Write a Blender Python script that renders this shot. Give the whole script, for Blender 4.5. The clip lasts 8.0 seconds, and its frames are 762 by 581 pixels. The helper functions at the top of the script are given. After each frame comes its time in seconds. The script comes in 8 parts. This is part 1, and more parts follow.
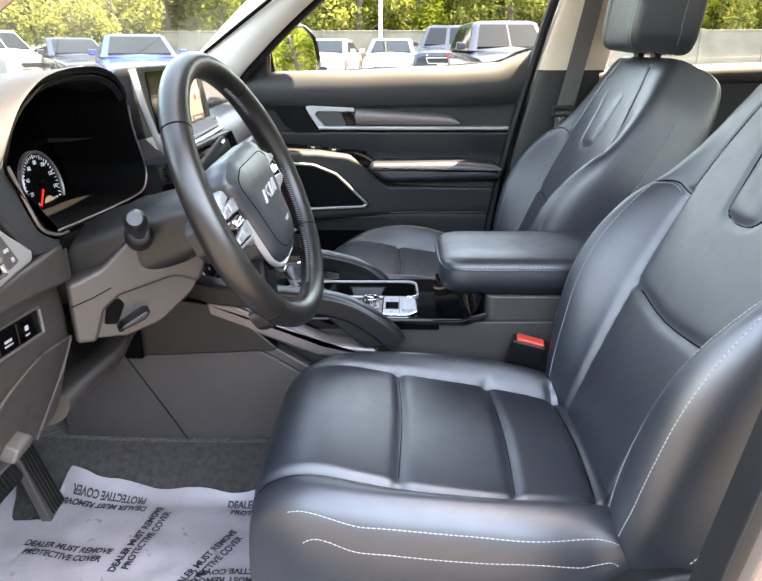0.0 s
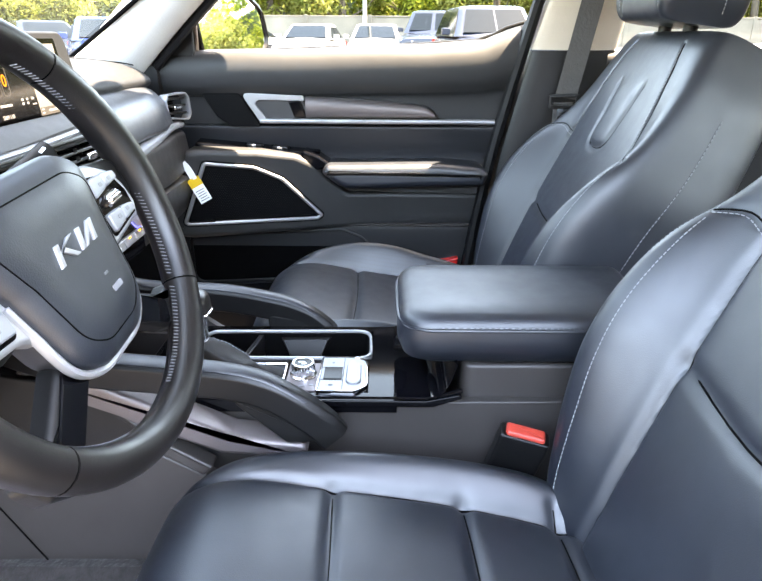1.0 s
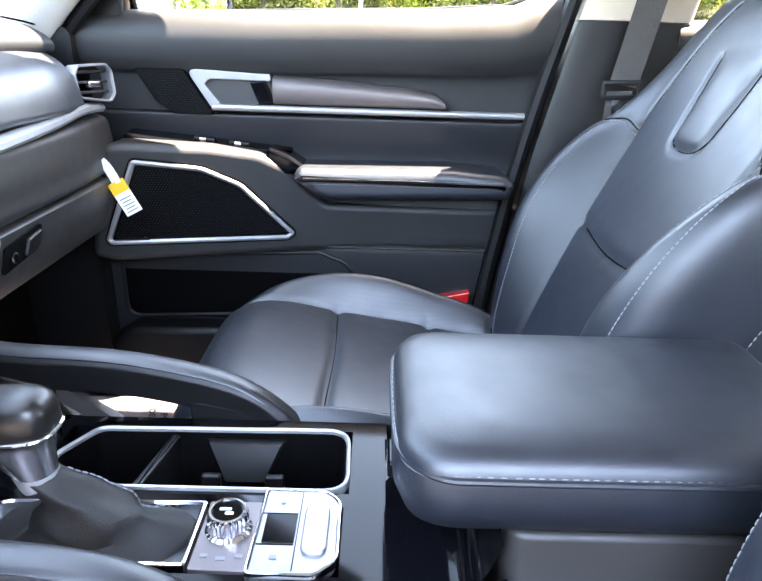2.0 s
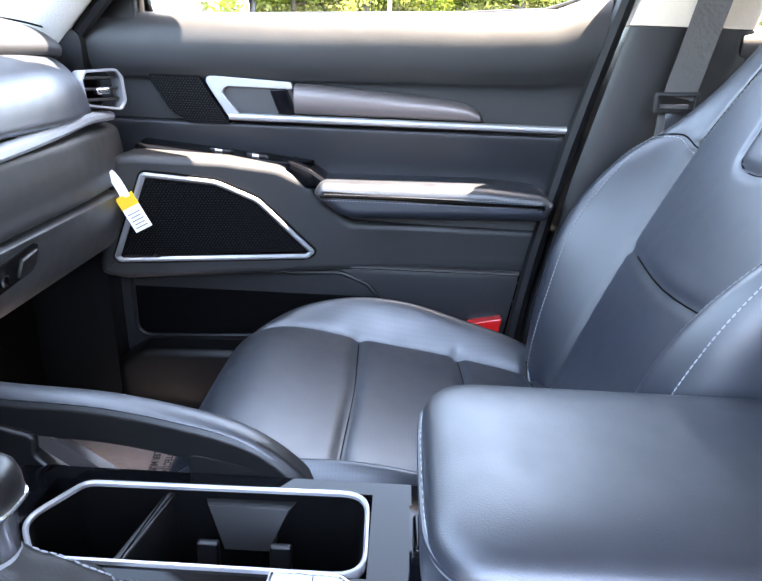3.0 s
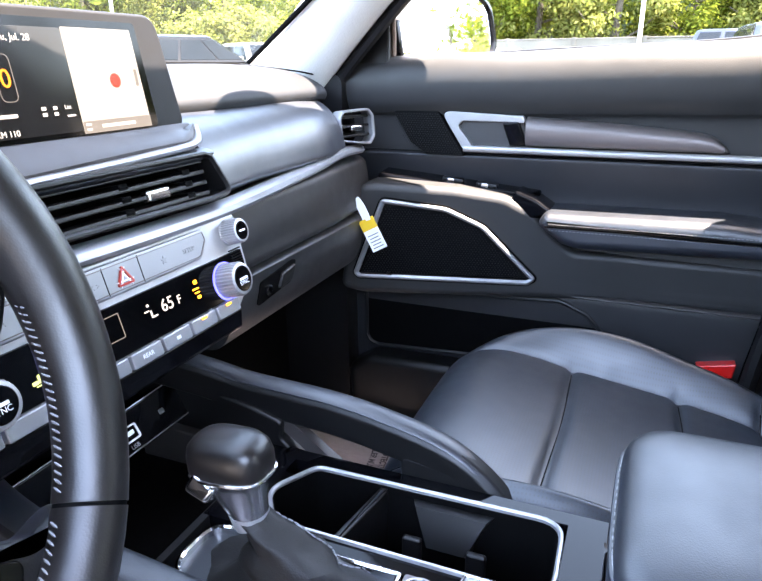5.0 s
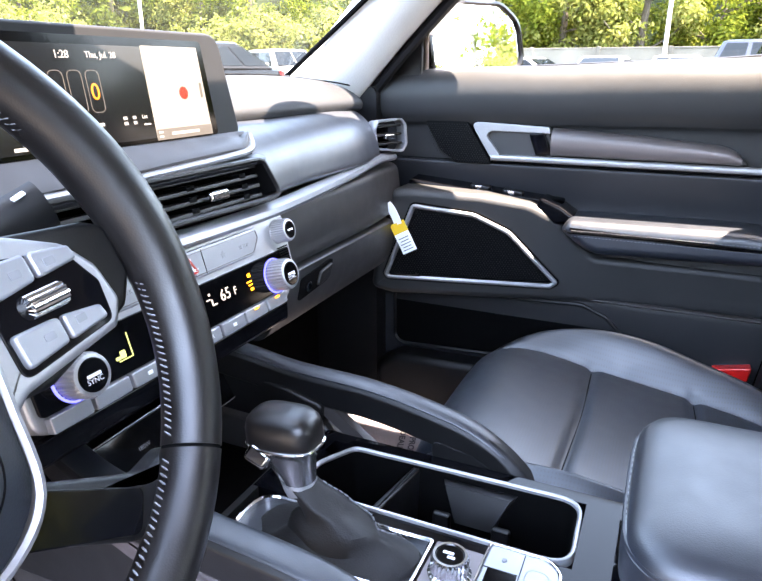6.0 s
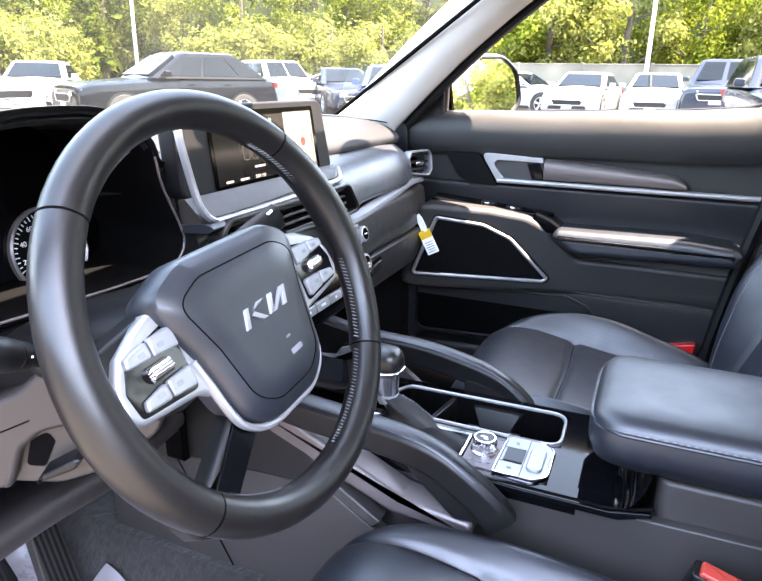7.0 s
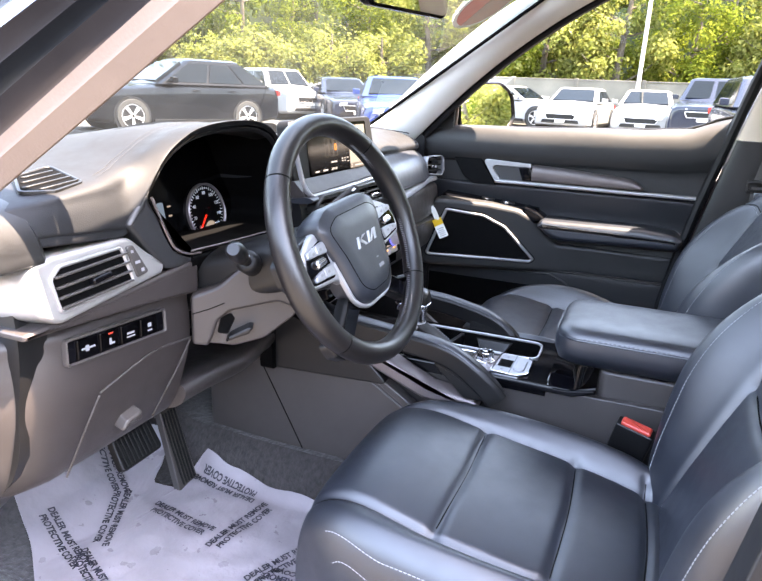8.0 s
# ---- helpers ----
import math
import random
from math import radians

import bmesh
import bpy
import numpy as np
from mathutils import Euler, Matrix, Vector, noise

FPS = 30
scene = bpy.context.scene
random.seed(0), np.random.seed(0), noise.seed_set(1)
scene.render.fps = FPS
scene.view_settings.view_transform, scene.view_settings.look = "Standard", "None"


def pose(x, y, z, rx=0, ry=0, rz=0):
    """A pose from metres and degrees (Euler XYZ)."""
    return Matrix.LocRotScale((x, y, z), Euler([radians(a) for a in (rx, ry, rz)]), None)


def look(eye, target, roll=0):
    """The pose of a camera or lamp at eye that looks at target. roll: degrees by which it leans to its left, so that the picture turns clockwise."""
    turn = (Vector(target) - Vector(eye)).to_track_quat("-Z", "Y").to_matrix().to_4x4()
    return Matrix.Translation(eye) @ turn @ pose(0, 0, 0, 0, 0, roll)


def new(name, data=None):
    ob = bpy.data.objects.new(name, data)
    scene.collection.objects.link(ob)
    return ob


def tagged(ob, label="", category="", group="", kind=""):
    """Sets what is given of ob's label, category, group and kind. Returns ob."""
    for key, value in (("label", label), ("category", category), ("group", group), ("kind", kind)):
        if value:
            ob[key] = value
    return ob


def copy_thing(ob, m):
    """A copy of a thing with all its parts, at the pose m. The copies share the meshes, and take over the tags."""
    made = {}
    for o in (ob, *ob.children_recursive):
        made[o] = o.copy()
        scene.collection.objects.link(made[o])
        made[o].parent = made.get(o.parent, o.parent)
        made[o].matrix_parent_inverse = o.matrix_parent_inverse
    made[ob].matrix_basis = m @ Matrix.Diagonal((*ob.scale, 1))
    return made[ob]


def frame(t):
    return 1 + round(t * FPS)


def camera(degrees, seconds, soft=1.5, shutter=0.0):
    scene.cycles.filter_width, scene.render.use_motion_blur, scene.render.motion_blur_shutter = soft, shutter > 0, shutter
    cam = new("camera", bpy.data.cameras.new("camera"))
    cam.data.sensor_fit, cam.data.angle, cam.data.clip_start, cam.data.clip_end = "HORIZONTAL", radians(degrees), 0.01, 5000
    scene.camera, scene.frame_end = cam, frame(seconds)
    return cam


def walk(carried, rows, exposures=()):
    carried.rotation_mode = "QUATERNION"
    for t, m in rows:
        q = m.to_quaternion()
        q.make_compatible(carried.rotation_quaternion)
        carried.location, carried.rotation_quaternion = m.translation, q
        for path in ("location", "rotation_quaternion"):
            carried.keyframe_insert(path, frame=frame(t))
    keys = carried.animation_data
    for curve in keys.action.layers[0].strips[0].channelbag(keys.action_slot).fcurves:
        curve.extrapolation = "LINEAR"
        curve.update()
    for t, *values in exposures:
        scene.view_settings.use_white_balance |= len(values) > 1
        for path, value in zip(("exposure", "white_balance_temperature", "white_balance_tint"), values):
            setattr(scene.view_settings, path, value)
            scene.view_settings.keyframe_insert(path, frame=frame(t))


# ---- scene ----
cam = camera(61.4, 8.0, soft=1.6)
PATH = [
    (0, (0.016, 0.031, 1.295), (-0.032, 1.903, 0.592), -0.1),
    (0.5, (0.05, 0.22, 1.291), (0.024, 2.085, 0.57), -0.0),
    (1, (0.08, 0.419, 1.266), (0.074, 2.279, 0.529), 0.3),
    (1.5, (0.076, 0.642, 1.215), (0.093, 2.499, 0.474), 1.1),
    (2, (0.081, 0.816, 1.195), (0.106, 2.679, 0.468), 1.9),
    (2.2, (0.08, 0.858, 1.196), (0.105, 2.721, 0.473), 2.1),
    (3.3, (0.076, 0.914, 1.191), (-0.014, 2.787, 0.500), 2.15),
    (3.5, (0.078, 0.913, 1.192), (-0.048, 2.791, 0.513), 2.0),
    (4, (0.083, 0.895, 1.211), (-0.24, 2.748, 0.531), 1.4),
    (4.5, (0.087, 0.881, 1.215), (-0.475, 2.678, 0.541), 0.3),
    (5, (0.092, 0.87, 1.222), (-0.627, 2.612, 0.551), -0.5),
    (5.2, (0.093, 0.865, 1.223), (-0.662, 2.595, 0.553), -0.6),
    (6.3, (0.1, 0.734, 1.244), (-0.675, 2.461, 0.599), 0.1),
    (6.5, (0.103, 0.666, 1.257), (-0.659, 2.4, 0.615), 0.3),
    (7, (0.135, 0.452, 1.304), (-0.601, 2.204, 0.679), 1.0),
    (7.5, (0.169, 0.255, 1.335), (-0.546, 2.02, 0.723), 1.9),
    (8, (0.222, 0.023, 1.332), (-0.495, 1.792, 0.733), 2.4),
]
walk(cam, [(t, look(eye, target, roll)) for t, eye, target, roll in PATH],
     exposures=[(0.0, 5.42, 10000, 14), (0.6, 5.76, 9600, 14), (1.2, 5.84, 9100, 15), (2.0, 6.14, 8300, 16), (3.5, 6.27, 8000, 17), (5.0, 5.87, 7800, 18), (6.5, 5.80, 8300, 19), (8.0, 5.45, 8600, 20)])

# ---- daylight ----
SUN = Vector((0.53, 0.05, 1.0)).normalized()
sky_world = bpy.data.worlds.new("sky")
scene.world = sky_world
sky_world.use_nodes = True
wn = sky_world.node_tree.nodes
sky = wn.new("ShaderNodeTexSky")
sky.sky_type, sky.sun_disc = "NISHITA", False
sky.air_density, sky.dust_density, sky.ozone_density = 1.0, 0.8, 1.0
sky.sun_elevation = math.asin(SUN.z)
sky.sun_rotation = math.atan2(SUN.x, SUN.y)
sky_world.node_tree.links.new(sky.outputs[0], wn["Background"].inputs[0])
wn["Background"].inputs[1].default_value = 0.15
sun = new("sun", bpy.data.lights.new("sun", "SUN"))
sun.data.energy, sun.data.angle, sun.data.color = 2.3, radians(0.5), (1.0, 0.97, 0.93)
sun.matrix_world = look(SUN * 30, (0, 0, 0))


# ---- materials ----
def material(name, color, rough=0.5, metal=0.0, grain=0.0, grain_size=0.001, vary=0.12, vary_size=0.08,
             coat=0.0, specular=0.5, cells=False, tint=None, sheen=0.0, random_tone=0.0, ior=1.5):
    """A surface with slow tone changes, finer roughness changes and a fine relief, at real sizes."""
    m = bpy.data.materials.new(name)
    m.use_nodes = True
    nt = m.node_tree
    b = nt.nodes["Principled BSDF"]
    b.inputs["Roughness"].default_value, b.inputs["Metallic"].default_value = rough, metal
    b.inputs["Specular IOR Level"].default_value, b.inputs["IOR"].default_value = specular, ior
    b.inputs["Coat Weight"].default_value, b.inputs["Sheen Weight"].default_value = coat, sheen
    where = nt.nodes.new("ShaderNodeTexCoord").outputs["Object"]

    def noise_of(size, detail=4.0):
        n = nt.nodes.new("ShaderNodeTexNoise")
        n.inputs["Scale"].default_value, n.inputs["Detail"].default_value = 1 / size, detail
        nt.links.new(where, n.inputs["Vector"])
        return n.outputs["Fac"]

    ramp = nt.nodes.new("ShaderNodeMapRange")
    nt.links.new(noise_of(vary_size), ramp.inputs["Value"])
    ramp.inputs["From Min"].default_value, ramp.inputs["From Max"].default_value = 0.3, 0.7
    mix = nt.nodes.new("ShaderNodeMix")
    mix.data_type = "RGBA"
    other = tint or [c * (1 + vary) for c in color]
    mix.inputs["A"].default_value = (*[c * (1 - vary) for c in color], 1)
    mix.inputs["B"].default_value = (*other, 1)
    nt.links.new(ramp.outputs[0], mix.inputs["Factor"])
    out = mix.outputs["Result"]
    if random_tone:
        info = nt.nodes.new("ShaderNodeObjectInfo")
        hsv = nt.nodes.new("ShaderNodeHueSaturation")
        rr = nt.nodes.new("ShaderNodeMapRange")
        rr.inputs["To Min"].default_value, rr.inputs["To Max"].default_value = 1 - random_tone, 1 + random_tone
        nt.links.new(info.outputs["Random"], rr.inputs["Value"])
        nt.links.new(rr.outputs[0], hsv.inputs["Value"])
        nt.links.new(out, hsv.inputs["Color"])
        out = hsv.outputs["Color"]
    nt.links.new(out, b.inputs["Base Color"])
    rough_range = nt.nodes.new("ShaderNodeMapRange")
    nt.links.new(noise_of(vary_size * 0.3, 6.0), rough_range.inputs["Value"])
    rough_range.inputs["To Min"].default_value = max(0.0, rough - 0.10 * min(1, rough * 3))
    rough_range.inputs["To Max"].default_value = min(1.0, rough + 0.10 * min(1, rough * 3))
    nt.links.new(rough_range.outputs[0], b.inputs["Roughness"])
    if grain:
        bump = nt.nodes.new("ShaderNodeBump")
        bump.inputs["Strength"].default_value, bump.inputs["Distance"].default_value = grain, grain_size
        if cells:
            v = nt.nodes.new("ShaderNodeTexVoronoi")
            v.inputs["Scale"].default_value = 1 / grain_size / 2
            nt.links.new(where, v.inputs["Vector"])
            nt.links.new(v.outputs["Distance"], bump.inputs["Height"])
        else:
            nt.links.new(noise_of(grain_size * 3, 3.0), bump.inputs["Height"])
        nt.links.new(bump.outputs[0], b.inputs["Normal"])
    return m


def glow(name, color, strength):
    m = bpy.data.materials.new(name)
    m.use_nodes = True
    b = m.node_tree.nodes["Principled BSDF"]
    b.inputs["Base Color"].default_value = (0.01, 0.01, 0.01, 1)
    b.inputs["Emission Color"].default_value, b.inputs["Emission Strength"].default_value = (*color, 1), strength * 0.11
    b.inputs["Roughness"].default_value, b.inputs["Specular IOR Level"].default_value = 0.12, 0.15
    return m


def pane_material(name, tint, gloss=1.0, haze=0.0):
    """A thin clear pane: it lets light through, mirrors at its surface and can carry a haze veil painted over the view.
    """
    m = bpy.data.materials.new(name)
    m.use_nodes = True
    nt = m.node_tree
    nt.nodes.remove(nt.nodes["Principled BSDF"])
    clear, mirror_ = nt.nodes.new("ShaderNodeBsdfTransparent"), nt.nodes.new("ShaderNodeBsdfGlossy")
    clear.inputs["Color"].default_value = (*tint, 1)
    mirror_.inputs["Roughness"].default_value = 0.02
    mirror_.inputs["Color"].default_value = (gloss, gloss, gloss, 1)
    edge = nt.nodes.new("ShaderNodeLayerWeight")
    edge.inputs["Blend"].default_value = 0.5
    power, fres = nt.nodes.new("ShaderNodeMath"), nt.nodes.new("ShaderNodeMath")
    power.operation, power.inputs[1].default_value = "POWER", 5.0
    fres.operation, fres.inputs[1].default_value, fres.inputs[2].default_value = "MULTIPLY_ADD", 0.45, 0.035
    nt.links.new(edge.outputs["Facing"], power.inputs[0])
    nt.links.new(power.outputs[0], fres.inputs[0])
    mix = nt.nodes.new("ShaderNodeMixShader")
    nt.links.new(fres.outputs[0], mix.inputs[0])
    nt.links.new(clear.outputs[0], mix.inputs[1])
    nt.links.new(mirror_.outputs[0], mix.inputs[2])
    out = mix.outputs[0]
    if haze:
        film_, veil, pick = nt.nodes.new("ShaderNodeBsdfTranslucent"), nt.nodes.new("ShaderNodeMixShader"), nt.nodes.new("ShaderNodeMapRange")
        film_.inputs["Color"].default_value = (0.72, 0.74, 0.70, 1)
        spots_, where = nt.nodes.new("ShaderNodeTexNoise"), nt.nodes.new("ShaderNodeTexCoord")
        spots_.inputs["Scale"].default_value, spots_.inputs["Detail"].default_value = 6.0, 6.0
        nt.links.new(where.outputs["Object"], spots_.inputs["Vector"])
        pick.inputs["From Min"].default_value, pick.inputs["From Max"].default_value = 0.35, 0.70
        pick.inputs["To Min"].default_value, pick.inputs["To Max"].default_value = haze * 0.4, haze * 1.8
        nt.links.new(spots_.outputs["Fac"], pick.inputs["Value"])
        nt.links.new(pick.outputs[0], veil.inputs[0])
        nt.links.new(out, veil.inputs[1])
        nt.links.new(film_.outputs[0], veil.inputs[2])
        out = veil.outputs[0]
    nt.links.new(out, nt.nodes["Material Output"].inputs["Surface"])
    return m


def perforated(m, pitch=0.0042):
    """Rows of tiny punched holes on a leather."""
    nt = m.node_tree
    b = nt.nodes["Principled BSDF"]
    where = nt.nodes.new("ShaderNodeTexCoord").outputs["Object"]
    flat = nt.nodes.new("ShaderNodeMapping")
    flat.inputs["Scale"].default_value = (1, 1, 0)
    nt.links.new(where, flat.inputs["Vector"])
    v = nt.nodes.new("ShaderNodeTexVoronoi")
    v.inputs["Scale"].default_value, v.inputs["Randomness"].default_value = 1 / pitch, 0.0
    nt.links.new(flat.outputs[0], v.inputs["Vector"])
    hole = nt.nodes.new("ShaderNodeMath")
    hole.operation = "LESS_THAN"
    hole.inputs[1].default_value = 0.22
    nt.links.new(v.outputs["Distance"], hole.inputs[0])
    base = b.inputs["Base Color"].links[0].from_socket
    mix = nt.nodes.new("ShaderNodeMix")
    mix.data_type = "RGBA"
    mix.inputs["B"].default_value = (0.003, 0.003, 0.003, 1)
    nt.links.new(hole.outputs[0], mix.inputs["Factor"])
    nt.links.new(base, mix.inputs["A"])
    nt.links.new(mix.outputs["Result"], b.inputs["Base Color"])
    return m


# Blue in both leathers stands for sky sheen; the leather itself is black.
LEATHER = material("leather_black_sky_tint", (0.0056, 0.0077, 0.0118), 0.43, grain=0.14, grain_size=0.0006, specular=0.80, ior=1.5, cells=True, vary=0.16)
LEATHER_PERF = perforated(material("leather_perforated_sky_tint", (0.0074, 0.0118, 0.0185), 0.43, grain=0.14, grain_size=0.0006, specular=0.85, ior=1.5, cells=True, vary=0.16))
WHEEL_LEATHER = material("leather_rim", (0.0056, 0.0045, 0.0043), 0.37, grain=0.08, grain_size=0.0006, specular=0.45, cells=True)
LEATHERETTE = material("leatherette_inlay", (0.0110, 0.0116, 0.0136), 0.48, grain=0.14, grain_size=0.0006, specular=0.5, cells=True, vary=0.12)
DOOR_PLASTIC = material("door_plastic", (0.0115, 0.0118, 0.0132), 0.46, grain=0.12, grain_size=0.0005, cells=True, vary=0.10, specular=0.35)
SOFT = material("soft_touch_black", (0.0150, 0.0152, 0.0156), 0.52, grain=0.15, grain_size=0.0006, cells=True, vary=0.10, specular=0.42)
# Copy of the soft trim, darkened and cooled in colour to offset direct sun.
SOFT_TOP = material("soft_dash_top", (0.0040, 0.0044, 0.0054), 0.64, grain=0.2, grain_size=0.0007, cells=True, vary=0.12, specular=0.3)
PLASTIC = material("plastic_black", (0.0030, 0.0029, 0.0031), 0.44, grain=0.12, grain_size=0.0005, cells=True, vary=0.10, specular=0.36)
PLASTIC_GREY = material("plastic_charcoal", (0.031, 0.0272, 0.0256), 0.46, grain=0.12, grain_size=0.0005, cells=True, vary=0.08, specular=0.45)
# Near-black: shade in wells, gaps and footwells put into colour; also seams.
DARK = material("recess_shade_and_seams", (0.0006, 0.0006, 0.0007), 0.8, vary=0.1, specular=0.06)
BOOT = material("boot_leather", (0.0075, 0.0068, 0.0065), 0.62, grain=0.2, grain_size=0.0008, cells=True, specular=0.4)
RUBBER = material("rubber_seal", (0.0045, 0.0045, 0.005), 0.5, vary=0.15, specular=0.25)
PIANO = material("gloss_black", (0.0022, 0.0022, 0.0028), 0.06, specular=0.13, vary=0.05)
KNEE = material("plastic_knee_panel", (0.0205, 0.0164, 0.0156), 0.48, grain=0.12, grain_size=0.0005, cells=True, vary=0.08, specular=0.5)
DASH_LOW = material("soft_lower_dash", (0.0105, 0.0108, 0.0120), 0.46, grain=0.12, grain_size=0.0006, cells=True, vary=0.10, specular=0.7)
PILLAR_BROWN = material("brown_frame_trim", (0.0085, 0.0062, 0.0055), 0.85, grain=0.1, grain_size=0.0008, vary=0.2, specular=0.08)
VENT_SILVER = material("vent_silver", (0.27, 0.265, 0.26), 0.34, metal=0.6, vary=0.05)
SATIN = material("satin_silver", (0.34, 0.34, 0.345), 0.40, metal=0.65, vary=0.05, grain=0.05, grain_size=0.0008)
SATIN_DARK = material("satin_bronze_grey", (0.13, 0.110, 0.108), 0.38, metal=0.5, vary=0.08, vary_size=0.2)
ALU = material("brushed_shell", (0.40, 0.40, 0.42), 0.24, metal=0.95, vary=0.06)
CHROME = material("chrome", (0.75, 0.76, 0.78), 0.10, metal=1.0, vary=0.03)
SILVER_PAINT = material("silver_paint", (0.26, 0.265, 0.28), 0.36, metal=0.6, vary=0.04)
# Beige pillar trim darkened in colour against strong doorway daylight; also tan trims.
PILLAR_TAN = material("tan_and_darkened_beige", (0.135, 0.092, 0.068), 0.85, grain=0.4, grain_size=0.0012, vary=0.06)
BEIGE = material("beige_trim", (0.52, 0.45, 0.37), 0.85, grain=0.4, grain_size=0.0012, vary=0.05)
WHITE_TRIM = material("pale_grey_trim", (0.56, 0.54, 0.50), 0.8, grain=0.4, grain_size=0.0012, vary=0.04)
HEADLINER = material("pale_headliner", (0.47, 0.48, 0.50), 0.85, grain=0.4, grain_size=0.0012, vary=0.04)
CARPET = material("carpet_dark", (0.0165, 0.0136, 0.0132), 0.95, grain=1.0, grain_size=0.004, vary=0.55, vary_size=0.012, sheen=0.25)
FILM = material("protective_film", (0.195, 0.176, 0.188), 0.30, grain=0.25, grain_size=0.01, vary=0.10, vary_size=0.12, specular=0.6)
INK = material("ink_dark", (0.02, 0.02, 0.03), 0.6)
THREAD = material("grey_thread", (0.19, 0.195, 0.20), 0.8, vary=0.1)
THREAD_DIM = material("charcoal_thread", (0.15, 0.152, 0.16), 0.8, vary=0.2)
MARK = material("white_print", (0.75, 0.76, 0.78), 0.5, vary=0.04)
LABEL = material("faint_print", (0.20, 0.20, 0.21), 0.5, vary=0.04)
MARK_DIM = material("grey_print", (0.16, 0.16, 0.17), 0.5, vary=0.04)
REFLECTOR = material("reflector_red", (0.55, 0.012, 0.010), 0.25, vary=0.06, coat=0.6)
RED = material("red_plastic", (0.42, 0.040, 0.026), 0.40, vary=0.06)
YELLOW = material("yellow_paper", (0.75, 0.45, 0.02), 0.7, vary=0.05)
WHITE = material("white_paper", (0.78, 0.78, 0.76), 0.7, vary=0.05)
GLASS = pane_material("window_glass", (0.61, 0.62, 0.58))
# a thin milky veil is added here to haze the view through it
WINDSHIELD = pane_material("windshield_glass", (0.48, 0.50, 0.47), haze=0.0032)
MIRROR = material("mirror_silver", (0.88, 0.89, 0.90), 0.02, metal=1.0, vary=0.01)
BODY = material("car_paint_dark", (0.03, 0.034, 0.045), 0.25, metal=0.3, coat=1.0, vary=0.05)
WEBBING = material("belt_webbing", (0.055, 0.052, 0.05), 0.75, grain=0.6, grain_size=0.002, vary=0.1)
GRILLE = material("speaker_mesh", (0.0012, 0.0012, 0.0014), 0.60, specular=0.06)
GRILLE_KNOT = material("speaker_mesh_knots", (0.0050, 0.0050, 0.0054), 0.45, specular=0.22)
HOUSING = material("display_housing", (0.0060, 0.0060, 0.0064), 0.50, grain=0.1, grain_size=0.0005, specular=0.15, vary=0.08)
SCREEN_OFF = material("screen_black", (0.0010, 0.0010, 0.0012), 0.10, vary=0.05, specular=0.12)
SCREEN_BROWN = glow("screen_dark_picture", (0.024, 0.017, 0.013), 0.06)
SCREEN_MAP = glow("screen_map", (0.80, 0.78, 0.72), 0.27)
SCREEN_WHITE = glow("screen_white", (0.9, 0.9, 0.9), 0.34)
SCREEN_GREY = glow("screen_grey", (0.30, 0.28, 0.26), 0.3)
SCREEN_ORANGE = glow("screen_orange", (1.0, 0.30, 0.03), 0.55)
SCREEN_RED = glow("screen_red", (0.65, 0.06, 0.04), 0.4)
SCREEN_GREEN = glow("screen_pale_green", (0.55, 0.7, 0.25), 0.5)
AMBER = glow("amber_light", (1.0, 0.33, 0.02), 1.6)
BLUE_LIGHT = glow("blue_light", (0.12, 0.15, 1.0), 0.7)
NEEDLE = glow("needle_red", (0.9, 0.03, 0.02), 0.5)


# ---- building helpers ----
def thing(name, at, label, category, group="", kind=""):
    ob = new(name)
    ob.location = at
    ob.empty_display_size = 0.05
    return tagged(ob, label, category, group, kind)




def part(name, bm, mat, parent=None, label="", sharp=38):
    """Link a bmesh as one mesh object under a thing or a part."""
    bmesh.ops.recalc_face_normals(bm, faces=bm.faces)
    wide = max((len(f.verts) for f in bm.faces), default=0)
    mesh = bpy.data.meshes.new(name)
    bm.to_mesh(mesh)
    bm.free()
    mesh.polygons.foreach_set("use_smooth", [True] * len(mesh.polygons))
    mesh.set_sharp_from_angle(angle=radians(sharp))
    mesh.materials.append(mat)
    ob = new(name, mesh)
    if wide > 6:
        even = ob.modifiers.new("even_normals", "WEIGHTED_NORMAL")
        even.keep_sharp, even.weight = True, 90
    if parent is not None:
        ob.parent = parent
        if parent.parent is None:
            ob.matrix_parent_inverse = parent.matrix_basis.inverted()
    if label:
        ob["label"] = label
    return ob


def basis(origin, u, v):
    u, v = Vector(u).normalized(), Vector(v).normalized()
    n = u.cross(v).normalized()
    v = n.cross(u)
    m = Matrix((u, v, n)).transposed().to_4x4()
    m.translation = origin
    return m


def door_plane(y, x=0.0, slope=0.0):
    """Seen from inside: u runs to the rear, v up, w towards the cabin."""
    return basis((x, y, 0), (1, slope, 0), (0, 0, 1))


def dash_plane(x, y=0.0, z=0.0, tilt=0.0, yaw=0.0):
    """Seen from the driver: u to the passenger's side, v up, w towards the rear."""
    c, s = math.cos(radians(tilt)), math.sin(radians(tilt))
    a, b = math.cos(radians(yaw)), math.sin(radians(yaw))
    return basis((x, y, z), (-b, a, 0), (-s * a, -s * b, c))




